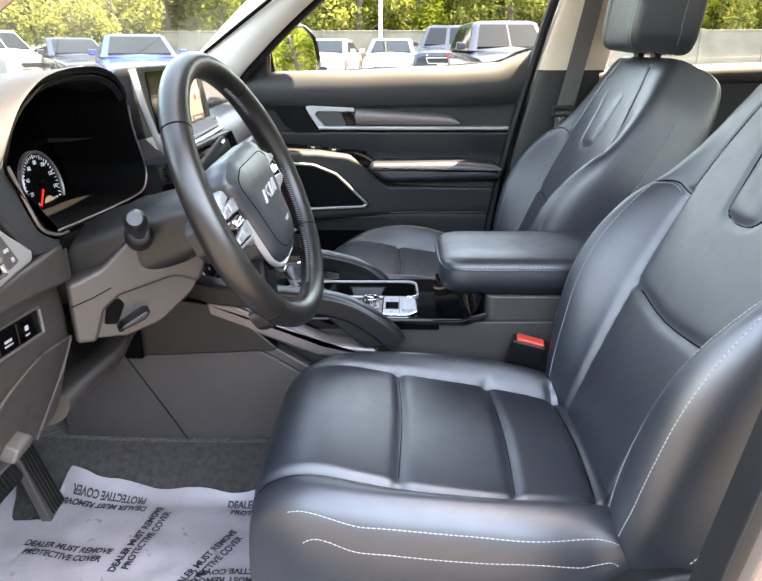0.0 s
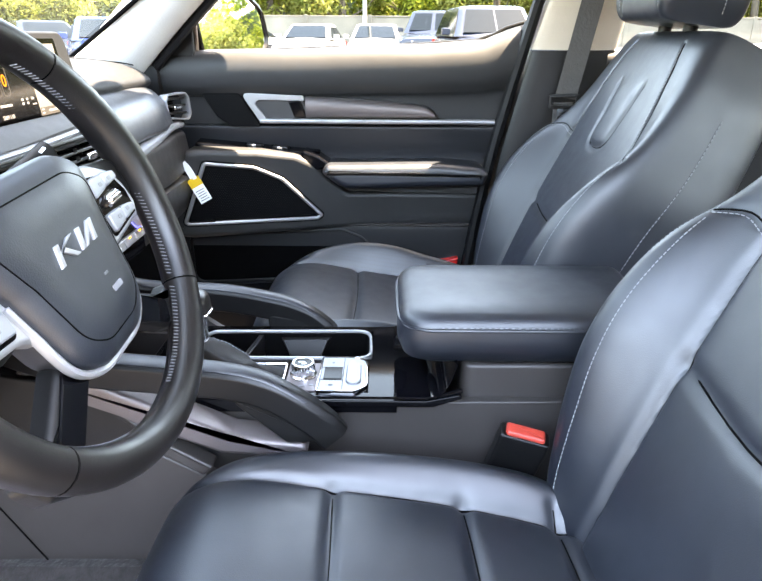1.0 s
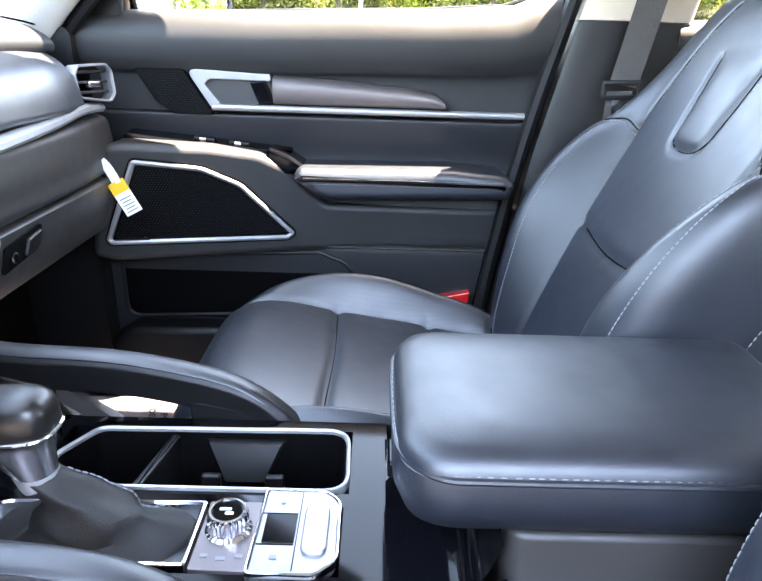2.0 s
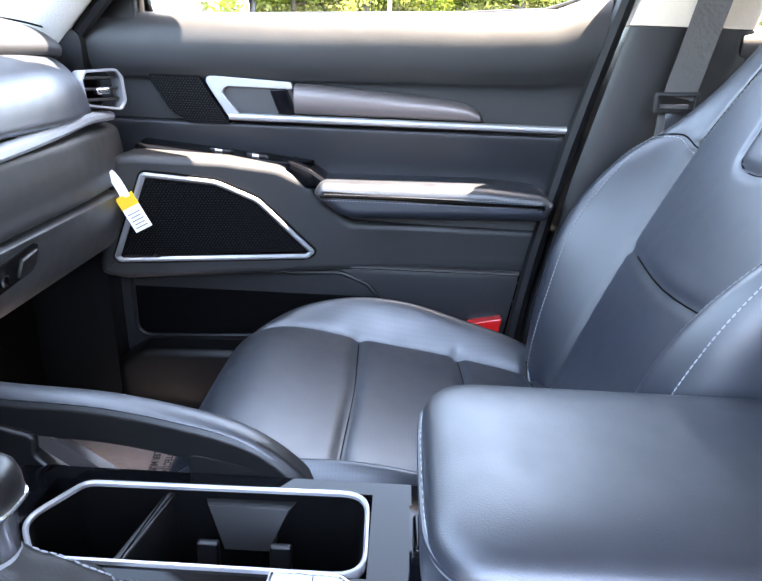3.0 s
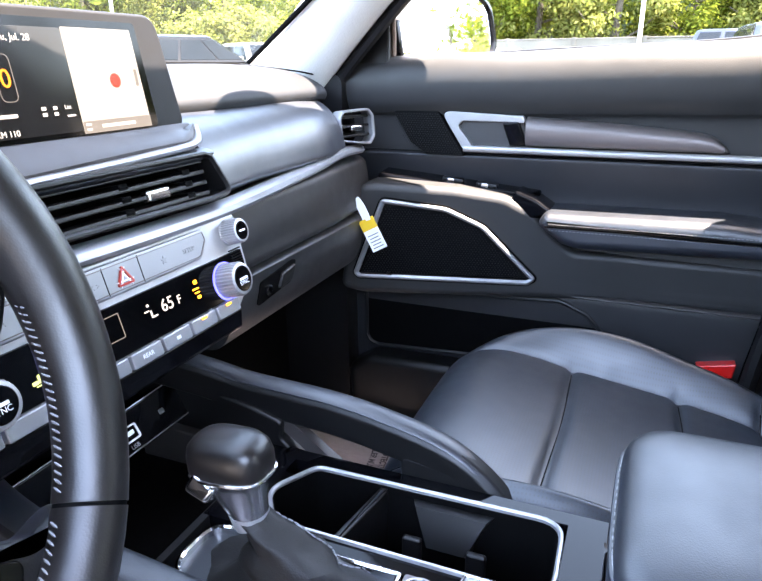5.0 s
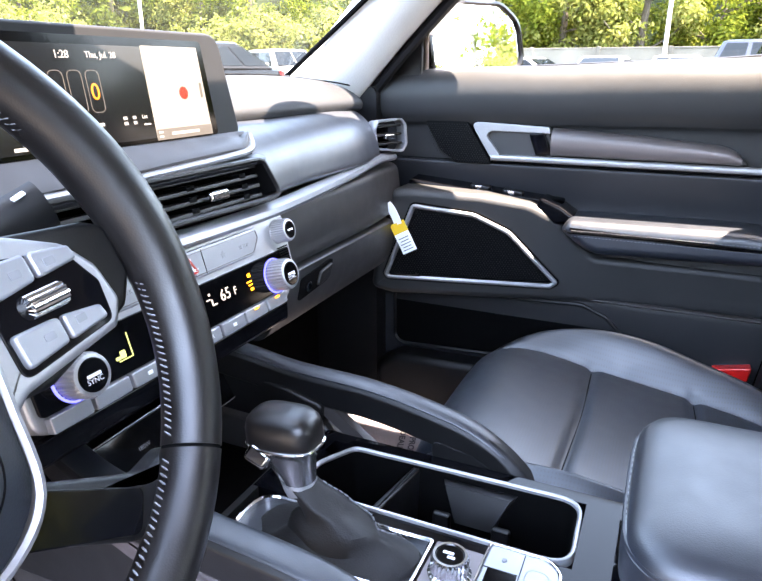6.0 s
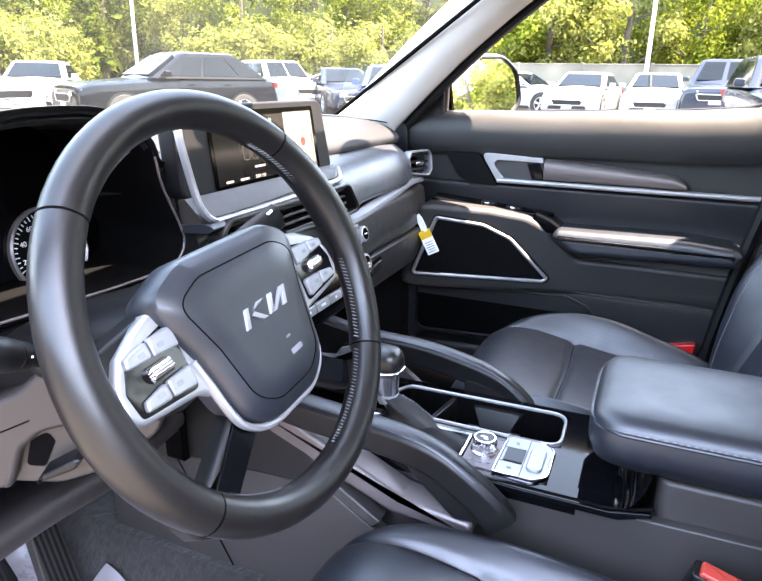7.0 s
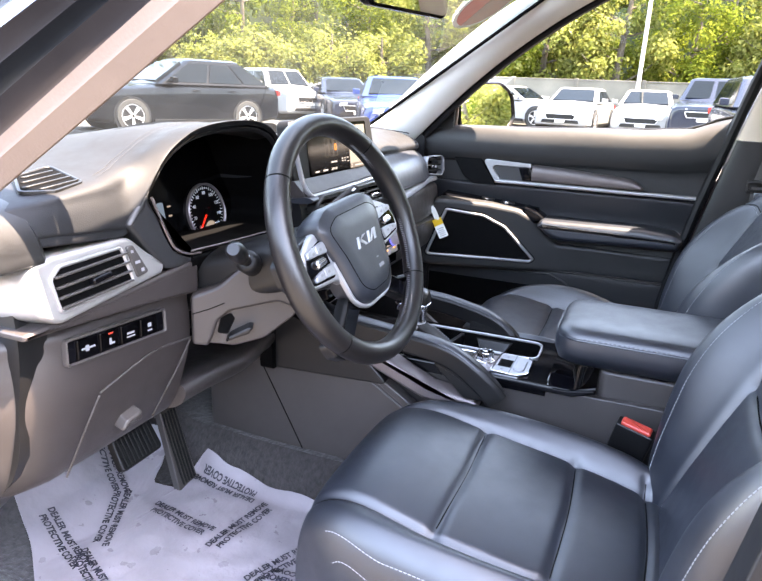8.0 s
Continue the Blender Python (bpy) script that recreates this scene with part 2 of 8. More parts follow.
def rounded(points, r, seg=5):
    """The outline with its corners rounded; r one radius or one for each corner."""
    pts = [Vector(p) for p in points]
    out = []
    n = len(pts)
    for i, p in enumerate(pts):
        rad = r[i] if isinstance(r, (list, tuple)) else r
        a, b = pts[i - 1] - p, pts[(i + 1) % n] - p
        la, lb = a.length, b.length
        a, b = a / la, b / lb
        ang = math.acos(max(-1, min(1, a.dot(b))))
        if rad <= 0 or ang > 3.10:
            out.append(p)
            continue
        t = min(rad / math.tan(ang / 2), la * 0.48, lb * 0.48)
        q0, q1 = p + a * t, p + b * t
        for k in range(seg + 1):
            f = k / seg
            out.append((1 - f) ** 2 * q0 + 2 * f * (1 - f) * p + f * f * q1)
    return out


def shrink(loop, d):
    """The outline drawn towards its middle by about d at its ends."""
    us, vs = [p[0] for p in loop], [p[1] for p in loop]
    cu, cv, hu, hv = (max(us) + min(us)) / 2, (max(vs) + min(vs)) / 2, (max(us) - min(us)) / 2, (max(vs) - min(vs)) / 2
    return [Vector((cu + (p[0] - cu) * (1 - d / hu), cv + (p[1] - cv) * (1 - d / hv))) for p in loop]


def box_outline(u0, u1, v0, v1, r=0.0, seg=5):
    return rounded([(u0, v0), (u1, v0), (u1, v1), (u0, v1)], r, seg)


def inset(loop, d):
    n = len(loop)
    area = sum(loop[i - 1][0] * loop[i][1] - loop[i][0] * loop[i - 1][1] for i in range(n))
    sg = 1 if area > 0 else -1
    out = []
    for i in range(n):
        a, b, c = Vector(loop[i - 1]), Vector(loop[i]), Vector(loop[(i + 1) % n])
        e0, e1 = (b - a), (c - b)
        if e0.length < 1e-9 or e1.length < 1e-9:
            e0 = e1 = (c - a)
        e0, e1 = e0.normalized(), e1.normalized()
        n0, n1 = Vector((-e0.y, e0.x)) * sg, Vector((-e1.y, e1.x)) * sg
        m = n0 + n1
        k = m.length
        m = m / k if k > 1e-6 else n0
        out.append(b + m * min(d / max(0.35, m.dot(n0)), 2.5 * abs(d)) if d > 0 else b + m * d / max(0.35, m.dot(n0)))
    return out


def add_loft(bm, rings, cap0=True, cap1=True, closed=True):
    made = [[bm.verts.new(p) for p in r] for r in rings]
    n = len(made[0])
    last = n if closed else n - 1
    for r0, r1 in zip(made, made[1:]):
        for i in range(last):
            try:
                bm.faces.new((r0[i], r0[(i + 1) % n], r1[(i + 1) % n], r1[i]))
            except ValueError:
                pass
    if cap0:
        bm.faces.new(list(reversed(made[0])))
    if cap1:
        bm.faces.new(made[-1])
    return bm


def add_prism(bm, outline, w0, w1, m=Matrix(), bevel=0.0, seg=3, base_bevel=0.0):
    """An outline given depth from w0 to w1 along the plane's normal, with its far edge rounded."""
    sg = 1 if w1 > w0 else -1
    rings = []
    if base_bevel:
        for k in range(seg):
            a = math.pi / 2 * k / seg
            rings.append((inset(outline, base_bevel * (1 - math.sin(a))), w0 + sg * base_bevel * (1 - math.cos(a))))
    rings.append((outline, w0 + sg * base_bevel))
    if bevel:
        for k in range(seg + 1):
            a = math.pi / 2 * k / seg
            rings.append((inset(outline, bevel * (1 - math.cos(a))), w1 - sg * bevel * (1 - math.sin(a))))
    else:
        rings.append((outline, w1))
    return add_loft(bm, [[m @ Vector((p[0], p[1], w)) for p in loop] for loop, w in rings])


def prism(*args, **kw):
    return add_prism(bmesh.new(), *args, **kw)


def bezel(outline, width, w0, w1, m=Matrix(), bevel=0.001, drop=0.0):
    """A closed band round an outline; drop sinks its inner edge."""
    bm = bmesh.new()
    b = bevel
    rows = [(outline, w0), (outline, w1 - b), (inset(outline, b * 0.3), w1 - b * 0.3), (inset(outline, b), w1),
            (inset(outline, width - b), w1 - drop), (inset(outline, width), w1 - drop - b), (inset(outline, width), w0)]
    rings = [[m @ Vector((p[0], p[1], w)) for p in loop] for loop, w in rows]
    rings.append(rings[0])
    return add_loft(bm, rings, False, False)


def spline(points, n=8, closed=False):
    """A smooth run through the points."""
    p = [Vector(q) for q in points]
    out = []
    m = len(p)
    for i in range(m if closed else m - 1):
        p0 = p[(i - 1) % m] if closed or i else p[0] * 2 - p[1]
        p1, p2 = p[i], p[(i + 1) % m]
        p3 = p[(i + 2) % m] if closed or i + 2 < m else p[-1] * 2 - p[-2]
        for k in range(n):
            t = k / n
            out.append(0.5 * (2 * p1 + (p2 - p0) * t + (2 * p0 - 5 * p1 + 4 * p2 - p3) * t * t + (3 * p1 - p0 - 3 * p2 + p3) * t ** 3))
    if not closed:
        out.append(p[-1])
    return out


def add_sweep(bm, path, profile, up=(0, 0, 1), closed=False, scale=None):
    """A profile carried along a path; the profile's second axis keeps to up."""
    rings = []
    n = len(path)
    for i, p in enumerate(path):
        p = Vector(p)
        if closed:
            t = Vector(path[(i + 1) % n]) - Vector(path[i - 1])
        else:
            t = Vector(path[min(i + 1, n - 1)]) - Vector(path[max(i - 1, 0)])
        t.normalize()
        upv = Vector(up(i) if callable(up) else up)
        side = t.cross(upv).normalized()
        v = side.cross(t)
        k = scale(i / max(1, n - 1)) if scale else 1.0
        rings.append([p + side * a * k + v * b * k for a, b in profile])
    if closed:
        rings.append(rings[0])
        made = [[bm.verts.new(q) for q in r] for r in rings[:-1]]
        made.append(made[0])
        c = len(profile)
        for r0, r1 in zip(made, made[1:]):
            for i in range(c):
                bm.faces.new((r0[i], r0[(i + 1) % c], r1[(i + 1) % c], r1[i]))
        return bm
    return add_loft(bm, rings)


def sweep(*args, **kw):
    return add_sweep(bmesh.new(), *args, **kw)


def circle(r, seg=12, ry=None, start=0.0):
    ry = r if ry is None else ry
    return [(r * math.cos(start + 2 * math.pi * k / seg), ry * math.sin(start + 2 * math.pi * k / seg)) for k in range(seg)]


def tube(path, r, seg=10, up=(0, 0, 1), closed=False, scale=None):
    return sweep(path, circle(r, seg), up, closed, scale)


def lathe(profile, m=Matrix(), seg=28, ribs=0, rib_depth=0.0, rib_rows=()):
    """A turned body: profile of (radius, w) pairs; ribs knurl the named rows."""
    bm = bmesh.new()
    n = ribs * 4 if ribs else seg
    rings = []
    for j, (r, w) in enumerate(profile):
        ring = []
        for k in range(n):
            a = 2 * math.pi * k / n
            rr = r - (rib_depth if ribs and j in rib_rows and k % 4 in (2, 3) else 0)
            ring.append(m @ Vector((rr * math.cos(a), rr * math.sin(a), w)))
        rings.append(ring)
    return add_loft(bm, rings)


def words(text, size, m, mat, parent, name="lettering", align="CENTER", squash=1.0, label="", bold=0.0):
    """Raised or printed writing in the built-in font on the plane m."""
    cu = bpy.data.curves.new("words", "FONT")
    cu.body, cu.size, cu.extrude, cu.align_x, cu.align_y = text, size, 0.0002, align, "CENTER"
    cu.offset = bold
    tmp = bpy.data.objects.new("words", cu)
    scene.collection.objects.link(tmp)
    mesh = bpy.data.meshes.new_from_object(tmp.evaluated_get(bpy.context.evaluated_depsgraph_get()))
    bpy.data.objects.remove(tmp)
    bpy.data.curves.remove(cu)
    mesh.transform(m @ Matrix.Diagonal((squash, 1, 1, 1)))
    bm = bmesh.new()
    bm.from_mesh(mesh)
    bpy.data.meshes.remove(mesh)
    return part(name, bm, mat, parent, label)


def bars(rows, m, mat, parent, name="print_mark"):
    """Unreadable print as plain bars: rows of (u, v, width, height)."""
    for u, v, w, h in rows:
        part(name, prism(box_outline(u - w / 2, u + w / 2, v - h / 2, v + h / 2, min(w, h) * 0.2, 2), -0.0003, 0.0004, m), mat, parent)


def smooth(a, b, x):
    t = max(0.0, min(1.0, (x - a) / (b - a)))
    return t * t * (3 - 2 * t)


def smooth_table(rows, x):
    """Interpolates a table along a soft curve with no kinks."""
    n = len(rows)
    if x <= rows[0][0]:
        return rows[0][1]
    if x >= rows[-1][0]:
        return rows[-1][1]

    def slope(i):
        a, b = rows[max(i - 1, 0)], rows[min(i + 1, n - 1)]
        return (b[1] - a[1]) / (b[0] - a[0])

    for i in range(n - 1):
        (x0, y0), (x1, y1) = rows[i], rows[i + 1]
        if x <= x1:
            h = x1 - x0
            t = (x - x0) / h
            return (1 + 2 * t) * (1 - t) ** 2 * y0 + t * (1 - t) ** 2 * h * slope(i) + t * t * (3 - 2 * t) * y1 + t * t * (t - 1) * h * slope(i + 1)


def lerp_table(table, x):
    if x <= table[0][0]:
        return table[0][1]
    for (x0, y0), (x1, y1) in zip(table, table[1:]):
        if x <= x1:
            t = (x - x0) / (x1 - x0)
            t = t * t * (3 - 2 * t)
            return y0 + (y1 - y0) * t
    return table[-1][1]


def seam_distance(p, line):
    best = 9.0
    for a, b in zip(line, line[1:]):
        ax, ay, bx, by = *a, *b
        dx, dy = bx - ax, by - ay
        t = max(0.0, min(1.0, ((p[0] - ax) * dx + (p[1] - ay) * dy) / (dx * dx + dy * dy)))
        best = min(best, math.hypot(p[0] - ax - t * dx, p[1] - ay - t * dy))
    return best


class Pillow:
    """An upholstered body over a plane (d across, s along, n out), with grooves along its seams."""

    def __init__(self, m, half_width, s0, s1, height, seams=(), p=5.0, q=5.0, back=0.03, nu=56, nv=56):
        self.m, self.half_width, self.s0, self.s1, self.height = m, half_width, s0, s1, height
        self.seams, self.p, self.q, self.back, self.nu, self.nv = seams, p, q, back, nu, nv

    def fall(self, a, p):
        return max(0.0, 1 - abs(a) ** p) ** (1 / p)

    def local(self, d, s, side=1):
        t = (2 * s - self.s0 - self.s1) / (self.s1 - self.s0)
        w = self.half_width(s)
        f = self.fall(d / w, self.p) * self.fall(t, self.q)
        if side < 0:
            return -self.back * f
        h = self.height(d, s) * f
        for line, depth, width in self.seams:
            r = seam_distance((d, s), line)
            if r < width * 3:
                h -= depth * math.exp(-(r / width) ** 2) * f
        return h

    def at(self, d, s, lift=0.0):
        return self.m @ Vector((d, s, self.local(d, s) + lift))

    def mesh(self, pick=None):
        def warp(a):
            return math.copysign(abs(math.sin(a * math.pi / 2)) ** 0.8, a)
        bm = bmesh.new()
        for side in (1, -1):
            nu, nv = self.nu, self.nv
            grid = []
            for j in range(nv + 1):
                t = warp(2 * j / nv - 1)
                s = (self.s0 + self.s1) / 2 + t * (self.s1 - self.s0) / 2
                w = self.half_width(s)
                grid.append([bm.verts.new(self.m @ Vector((w * warp(2 * i / nu - 1), s, self.local(w * warp(2 * i / nu - 1), s, side)))) for i in range(nu + 1)])
            for j in range(nv):
                for i in range(nu):
                    bm.faces.new((grid[j][i], grid[j][i + 1], grid[j + 1][i + 1], grid[j + 1][i]))
        bmesh.ops.remove_doubles(bm, verts=bm.verts, dist=1e-5)
        return bm


def stitches(where, line, pitch=0.0064, length=0.0050, r=0.00075):
    """Thread dashes along a line of a surface; where(d, s, lift) gives the surface."""
    pts = spline([(*p, 0) for p in line], 24)
    bm = bmesh.new()
    pos = [Vector(where(p[0], p[1], 0.0004)) for p in pts]
    run, nxt = 0.0, 0.0
    for a, b in zip(pos, pos[1:]):
        seg = (b - a).length
        if seg < 1e-6:
            continue
        t = (b - a) / seg
        while nxt < run + seg:
            c = a + t * (nxt - run)
            add_dash(bm, c - t * length / 2, c + t * length / 2, r)
            nxt += pitch
        run += seg
    return bm


def add_dash(bm, a, b, r):
    t = (b - a).normalized()
    side = t.orthogonal().normalized()
    up = t.cross(side)
    rings = []
    for f, k in ((0, 0.5), (0.25, 1), (0.75, 1), (1, 0.5)):
        c = a.lerp(b, f)
        rings.append([c + (side * math.cos(x) + up * math.sin(x)) * r * k for x in (0, 1.57, 3.14, 4.71)])
    add_loft(bm, rings)

# ---- car body: the closed shell round the cabin ----
MID = 1.28                      # the car's middle line
FLOOR = 0.45


def both_sides(y):
    return 2 * MID - y


car_body = thing("car_body", (0.3, MID, 0.2), "dark blue sport utility vehicle body with pale headliner and open driver doorway", "car", kind="structure")

# floor carpet, with the raised tunnel sides and the toe board
TOE = [(-1.05, 0.80), (-0.92, 0.62), (-0.80, 0.485), (-0.70, FLOOR), (-0.3, FLOOR), (0.35, FLOOR), (0.55, FLOOR), (1.9, FLOOR)]


def carpet_z(x, y):
    (xa, za), (xb, zb) = next(((a, b) for a, b in zip(TOE, TOE[1:]) if x <= b[0]), (TOE[-2], TOE[-1]))
    zs = za + (zb - za) * (x - xa) / (xb - xa)
    d = abs(y - MID)
    return zs + 0.10 * (1 - smooth(0.14, 0.24, d)) * (1 if x > -0.9 else 0.4) + 0.035 * smooth(0.62, 0.70, d) + 0.004 * math.sin(9 * x + 13 * y)


bm = bmesh.new()
rows = [[Vector((x, y, carpet_z(x, y))) for y in [0.56 + (2.0 - 0.56) * k / 40 for k in range(41)]] for x in sorted([p[0] for p in TOE] + [-0.985, -0.86, -0.75, -0.5, 0.0])]
add_loft(bm, rows, False, False, closed=False)
part("floor_carpet", bm, CARPET, car_body, "dark grey pile carpet")
part("underbody", prism(box_outline(-1.1, 2.6, 0.42, 2.14, 0.05), 0.30, 0.40, Matrix(), 0.02), RUBBER, car_body)

# sills
for y0, y1 in ((0.42, 0.60), (1.96, 2.14)):
    part("door_sill", prism(rounded([(y0, 0.34), (y1, 0.34), (y1, 0.50), (y0, 0.50)], 0.02), -0.75, 1.9, dash_plane(0), 0.01), PLASTIC, car_body)

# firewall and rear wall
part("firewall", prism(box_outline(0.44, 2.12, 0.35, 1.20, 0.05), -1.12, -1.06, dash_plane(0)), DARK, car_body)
part("tailgate", prism(box_outline(0.44, 2.12, 0.35, 1.15, 0.05), 2.55, 2.62, dash_plane(0), 0.02), BODY, car_body)

# headliner and roof: an arched sheet with thickness
def roof_sheet(z_extra, thick, x0, x1, y_half):
    bm = bmesh.new()
    rings = []
    for k in range(13):
        x = x0 + (x1 - x0) * k / 12
        crown = 1.70 - 0.10 * smooth(-0.05, -0.28, x) * 1.0 - 0.06 * smooth(1.2, 2.5, x)
        top, low = [], []
        for j in range(17):
            f = -1 + 2 * j / 16
            y = MID + f * y_half
            z = crown - 0.07 * abs(f) ** 3 + z_extra
            top.append(Vector((x, y, z + thick)))
            low.append(Vector((x, y, z)))
        rings.append(top + low[::-1])
    return add_loft(bm, rings)


part("headliner", roof_sheet(0.0, 0.012, -0.10, 2.5, 0.60), HEADLINER, car_body, "pale grey woven headliner")
part("roof_panel", roof_sheet(0.03, 0.02, -0.135, 2.55, 0.72), BODY, car_body)

# A-pillars: inner trim, black seal and outer metal
def a_pillar(side):
    """side 1: passenger's, -1: driver's."""
    def my(y):
        return y if side > 0 else both_sides(y)
    glass_edge = [(-0.70, 1.985, 1.175), (-0.585, 1.965, 1.245), (-0.44, 1.935, 1.37), (-0.28, 1.90, 1.495), (-0.12, 1.86, 1.590), (0.02, 1.82, 1.650)]
    door_edge = [(-0.52, 2.03, 1.14), (-0.455, 2.01, 1.215), (-0.29, 1.975, 1.365), (-0.12, 1.935, 1.49), (0.06, 1.89, 1.590), (0.24, 1.855, 1.650)]
    ge, de = spline(glass_edge, 6), spline(door_edge, 6)
    bm = bmesh.new()
    rings = []
    for g, d in zip(ge, de):
        g, d = Vector((g.x, my(g.y), g.z)), Vector((d.x, my(d.y), d.z))
        ax = (d - g)
        inward = Vector((0.25, -0.75 * side, -0.35)).normalized()
        bul = [g + ax * f + inward * (0.028 * math.sin(math.pi * f) ** 0.6) for f in (0, 0.04, 0.12, 0.25, 0.4, 0.55, 0.7, 0.85, 0.96, 1)]
        out = [d - inward * 0.03, g - inward * 0.03]
        rings.append(bul + out)
    add_loft(bm, rings)
    trim = part("a_pillar_trim", bm, WHITE_TRIM if side > 0 else BEIGE, car_body, "pale grey pillar trim")
    seal_line = [Vector((p.x + 0.012, my(p.y + 0.012), p.z)) for p in de]
    part("door_seal", tube(seal_line, 0.011, 8, (0, 1, 0)), RUBBER, car_body, "black rubber door seal")
    outer = bmesh.new()
    rings = []
    for g, d in zip(ge, de):
        c = Vector((d.x - 0.010, my(d.y + 0.034), d.z + 0.010))
        rings.append([c + Vector((a, b * side, e)) for a, b, e in ((0.016, -0.02, -0.016), (0.018, 0.0, -0.010), (0.0, 0.018, 0.012), (-0.040, 0.010, 0.032), (-0.055, -0.012, 0.030), (-0.03, -0.025, 0.0))])
    add_loft(outer, rings)
    part("a_pillar_metal", outer, BODY, car_body, "dark painted pillar metal")
    return trim


a_pillar(1)


def strip_between(name, p0, d0, p1, d1, mat, bulge_, label=""):
    """A pillar strip between two straight lines, swelling towards the cabin."""
    bm = bmesh.new()
    rings = []
    for k in range(13):
        f = -0.14 + 1.74 * k / 12
        a_, b_ = Vector(p0) + Vector(d0) * f, Vector(p1) + Vector(d1) * f * (Vector(d0).length / Vector(d1).length)
        nrm = Vector((0.45, 0.35, -0.10)).normalized()
        top = [a_.lerp(b_, g) + nrm * bulge_ * math.sin(math.pi * g) for g in (0, 0.12, 0.3, 0.5, 0.7, 0.88, 1)]
        rings.append(top + [p - nrm * 0.03 for p in top[::-1]])
    add_loft(bm, rings)
    return part(name, bm, mat, car_body, label)


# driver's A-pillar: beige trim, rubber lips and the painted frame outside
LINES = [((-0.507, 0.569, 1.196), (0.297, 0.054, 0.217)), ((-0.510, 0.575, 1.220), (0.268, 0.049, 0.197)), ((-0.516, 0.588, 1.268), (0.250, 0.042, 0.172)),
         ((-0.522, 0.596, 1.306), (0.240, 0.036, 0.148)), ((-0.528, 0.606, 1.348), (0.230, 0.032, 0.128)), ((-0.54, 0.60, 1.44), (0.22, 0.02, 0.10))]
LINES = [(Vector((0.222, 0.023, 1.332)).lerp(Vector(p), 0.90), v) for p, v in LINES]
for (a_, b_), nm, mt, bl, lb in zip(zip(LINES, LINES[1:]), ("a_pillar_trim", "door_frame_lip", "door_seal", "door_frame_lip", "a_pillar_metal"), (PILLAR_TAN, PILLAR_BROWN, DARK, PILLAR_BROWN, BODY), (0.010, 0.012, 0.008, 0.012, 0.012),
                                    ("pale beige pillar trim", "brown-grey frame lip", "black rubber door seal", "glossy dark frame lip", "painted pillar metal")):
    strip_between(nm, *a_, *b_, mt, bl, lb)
# roof side rails
for side in (1, -1):
    pts = [(0.10, 1.875, 1.625), (0.45, 1.87, 1.672), (1.0, 1.865, 1.685), (1.7, 1.86, 1.66), (2.3, 1.84, 1.60)]
    pts = [(x, y if side > 0 else both_sides(y), z) for x, y, z in pts]
    part("roof_rail_trim", tube(spline(pts, 6), 0.055, 12, (0, 0, 1)), WHITE_TRIM, car_body)

# B-pillars: pale above, black below
def b_pillar(side):
    def my(y):
        return y if side > 0 else both_sides(y)
    def piece(name, rows, mat, label=""):
        bm = bmesh.new()
        rings = []
        for x0, x1, y, z in rows:
            ring = []
            for f, o in ((0, 0.06), (0, 0.012), (0.05, 0.003), (0.15, 0), (0.5, -0.012), (0.85, 0), (0.95, 0.003), (1, 0.012), (1, 0.06)):
                ring.append(Vector((x0 + (x1 - x0) * f, my(y + o), z)))
            rings.append(ring)
        add_loft(bm, rings)
        part(name, bm, mat, car_body, label)
    if side > 0:
        piece("b_pillar_lower", [(0.30, 0.52, 2.00, 0.50), (0.325, 0.53, 2.005, 0.75), (0.37, 0.575, 2.01, 1.0), (0.425, 0.625, 2.01, 1.237)], PLASTIC, "black plastic lower pillar trim")
        piece("b_pillar_upper", [(0.425, 0.622, 2.012, 1.2385), (0.455, 0.635, 1.985, 1.36), (0.49, 0.645, 1.94, 1.50), (0.52, 0.66, 1.88, 1.655)], BEIGE, "pale beige upper pillar trim")
        rub = [(0.285, 2.035, 0.45), (0.305, 2.035, 0.72), (0.352, 2.04, 1.0), (0.408, 2.035, 1.24), (0.445, 2.01, 1.40), (0.485, 1.94, 1.56), (0.51, 1.89, 1.65)]
        part("door_seal", tube(spline(rub, 6), 0.014, 8, (0, 1, 0)), RUBBER, car_body, "black rubber door seal")
    else:
        piece("b_pillar_lower", [(0.62, 0.84, 2.00, 0.50), (0.62, 0.84, 2.01, 1.0), (0.62, 0.84, 2.01, 1.237)], PLASTIC)
        piece("b_pillar_upper", [(0.62, 0.84, 2.012, 1.2385), (0.64, 0.84, 1.94, 1.50), (0.66, 0.84, 1.88, 1.655)], BEIGE)


b_pillar(1)
b_pillar(-1)

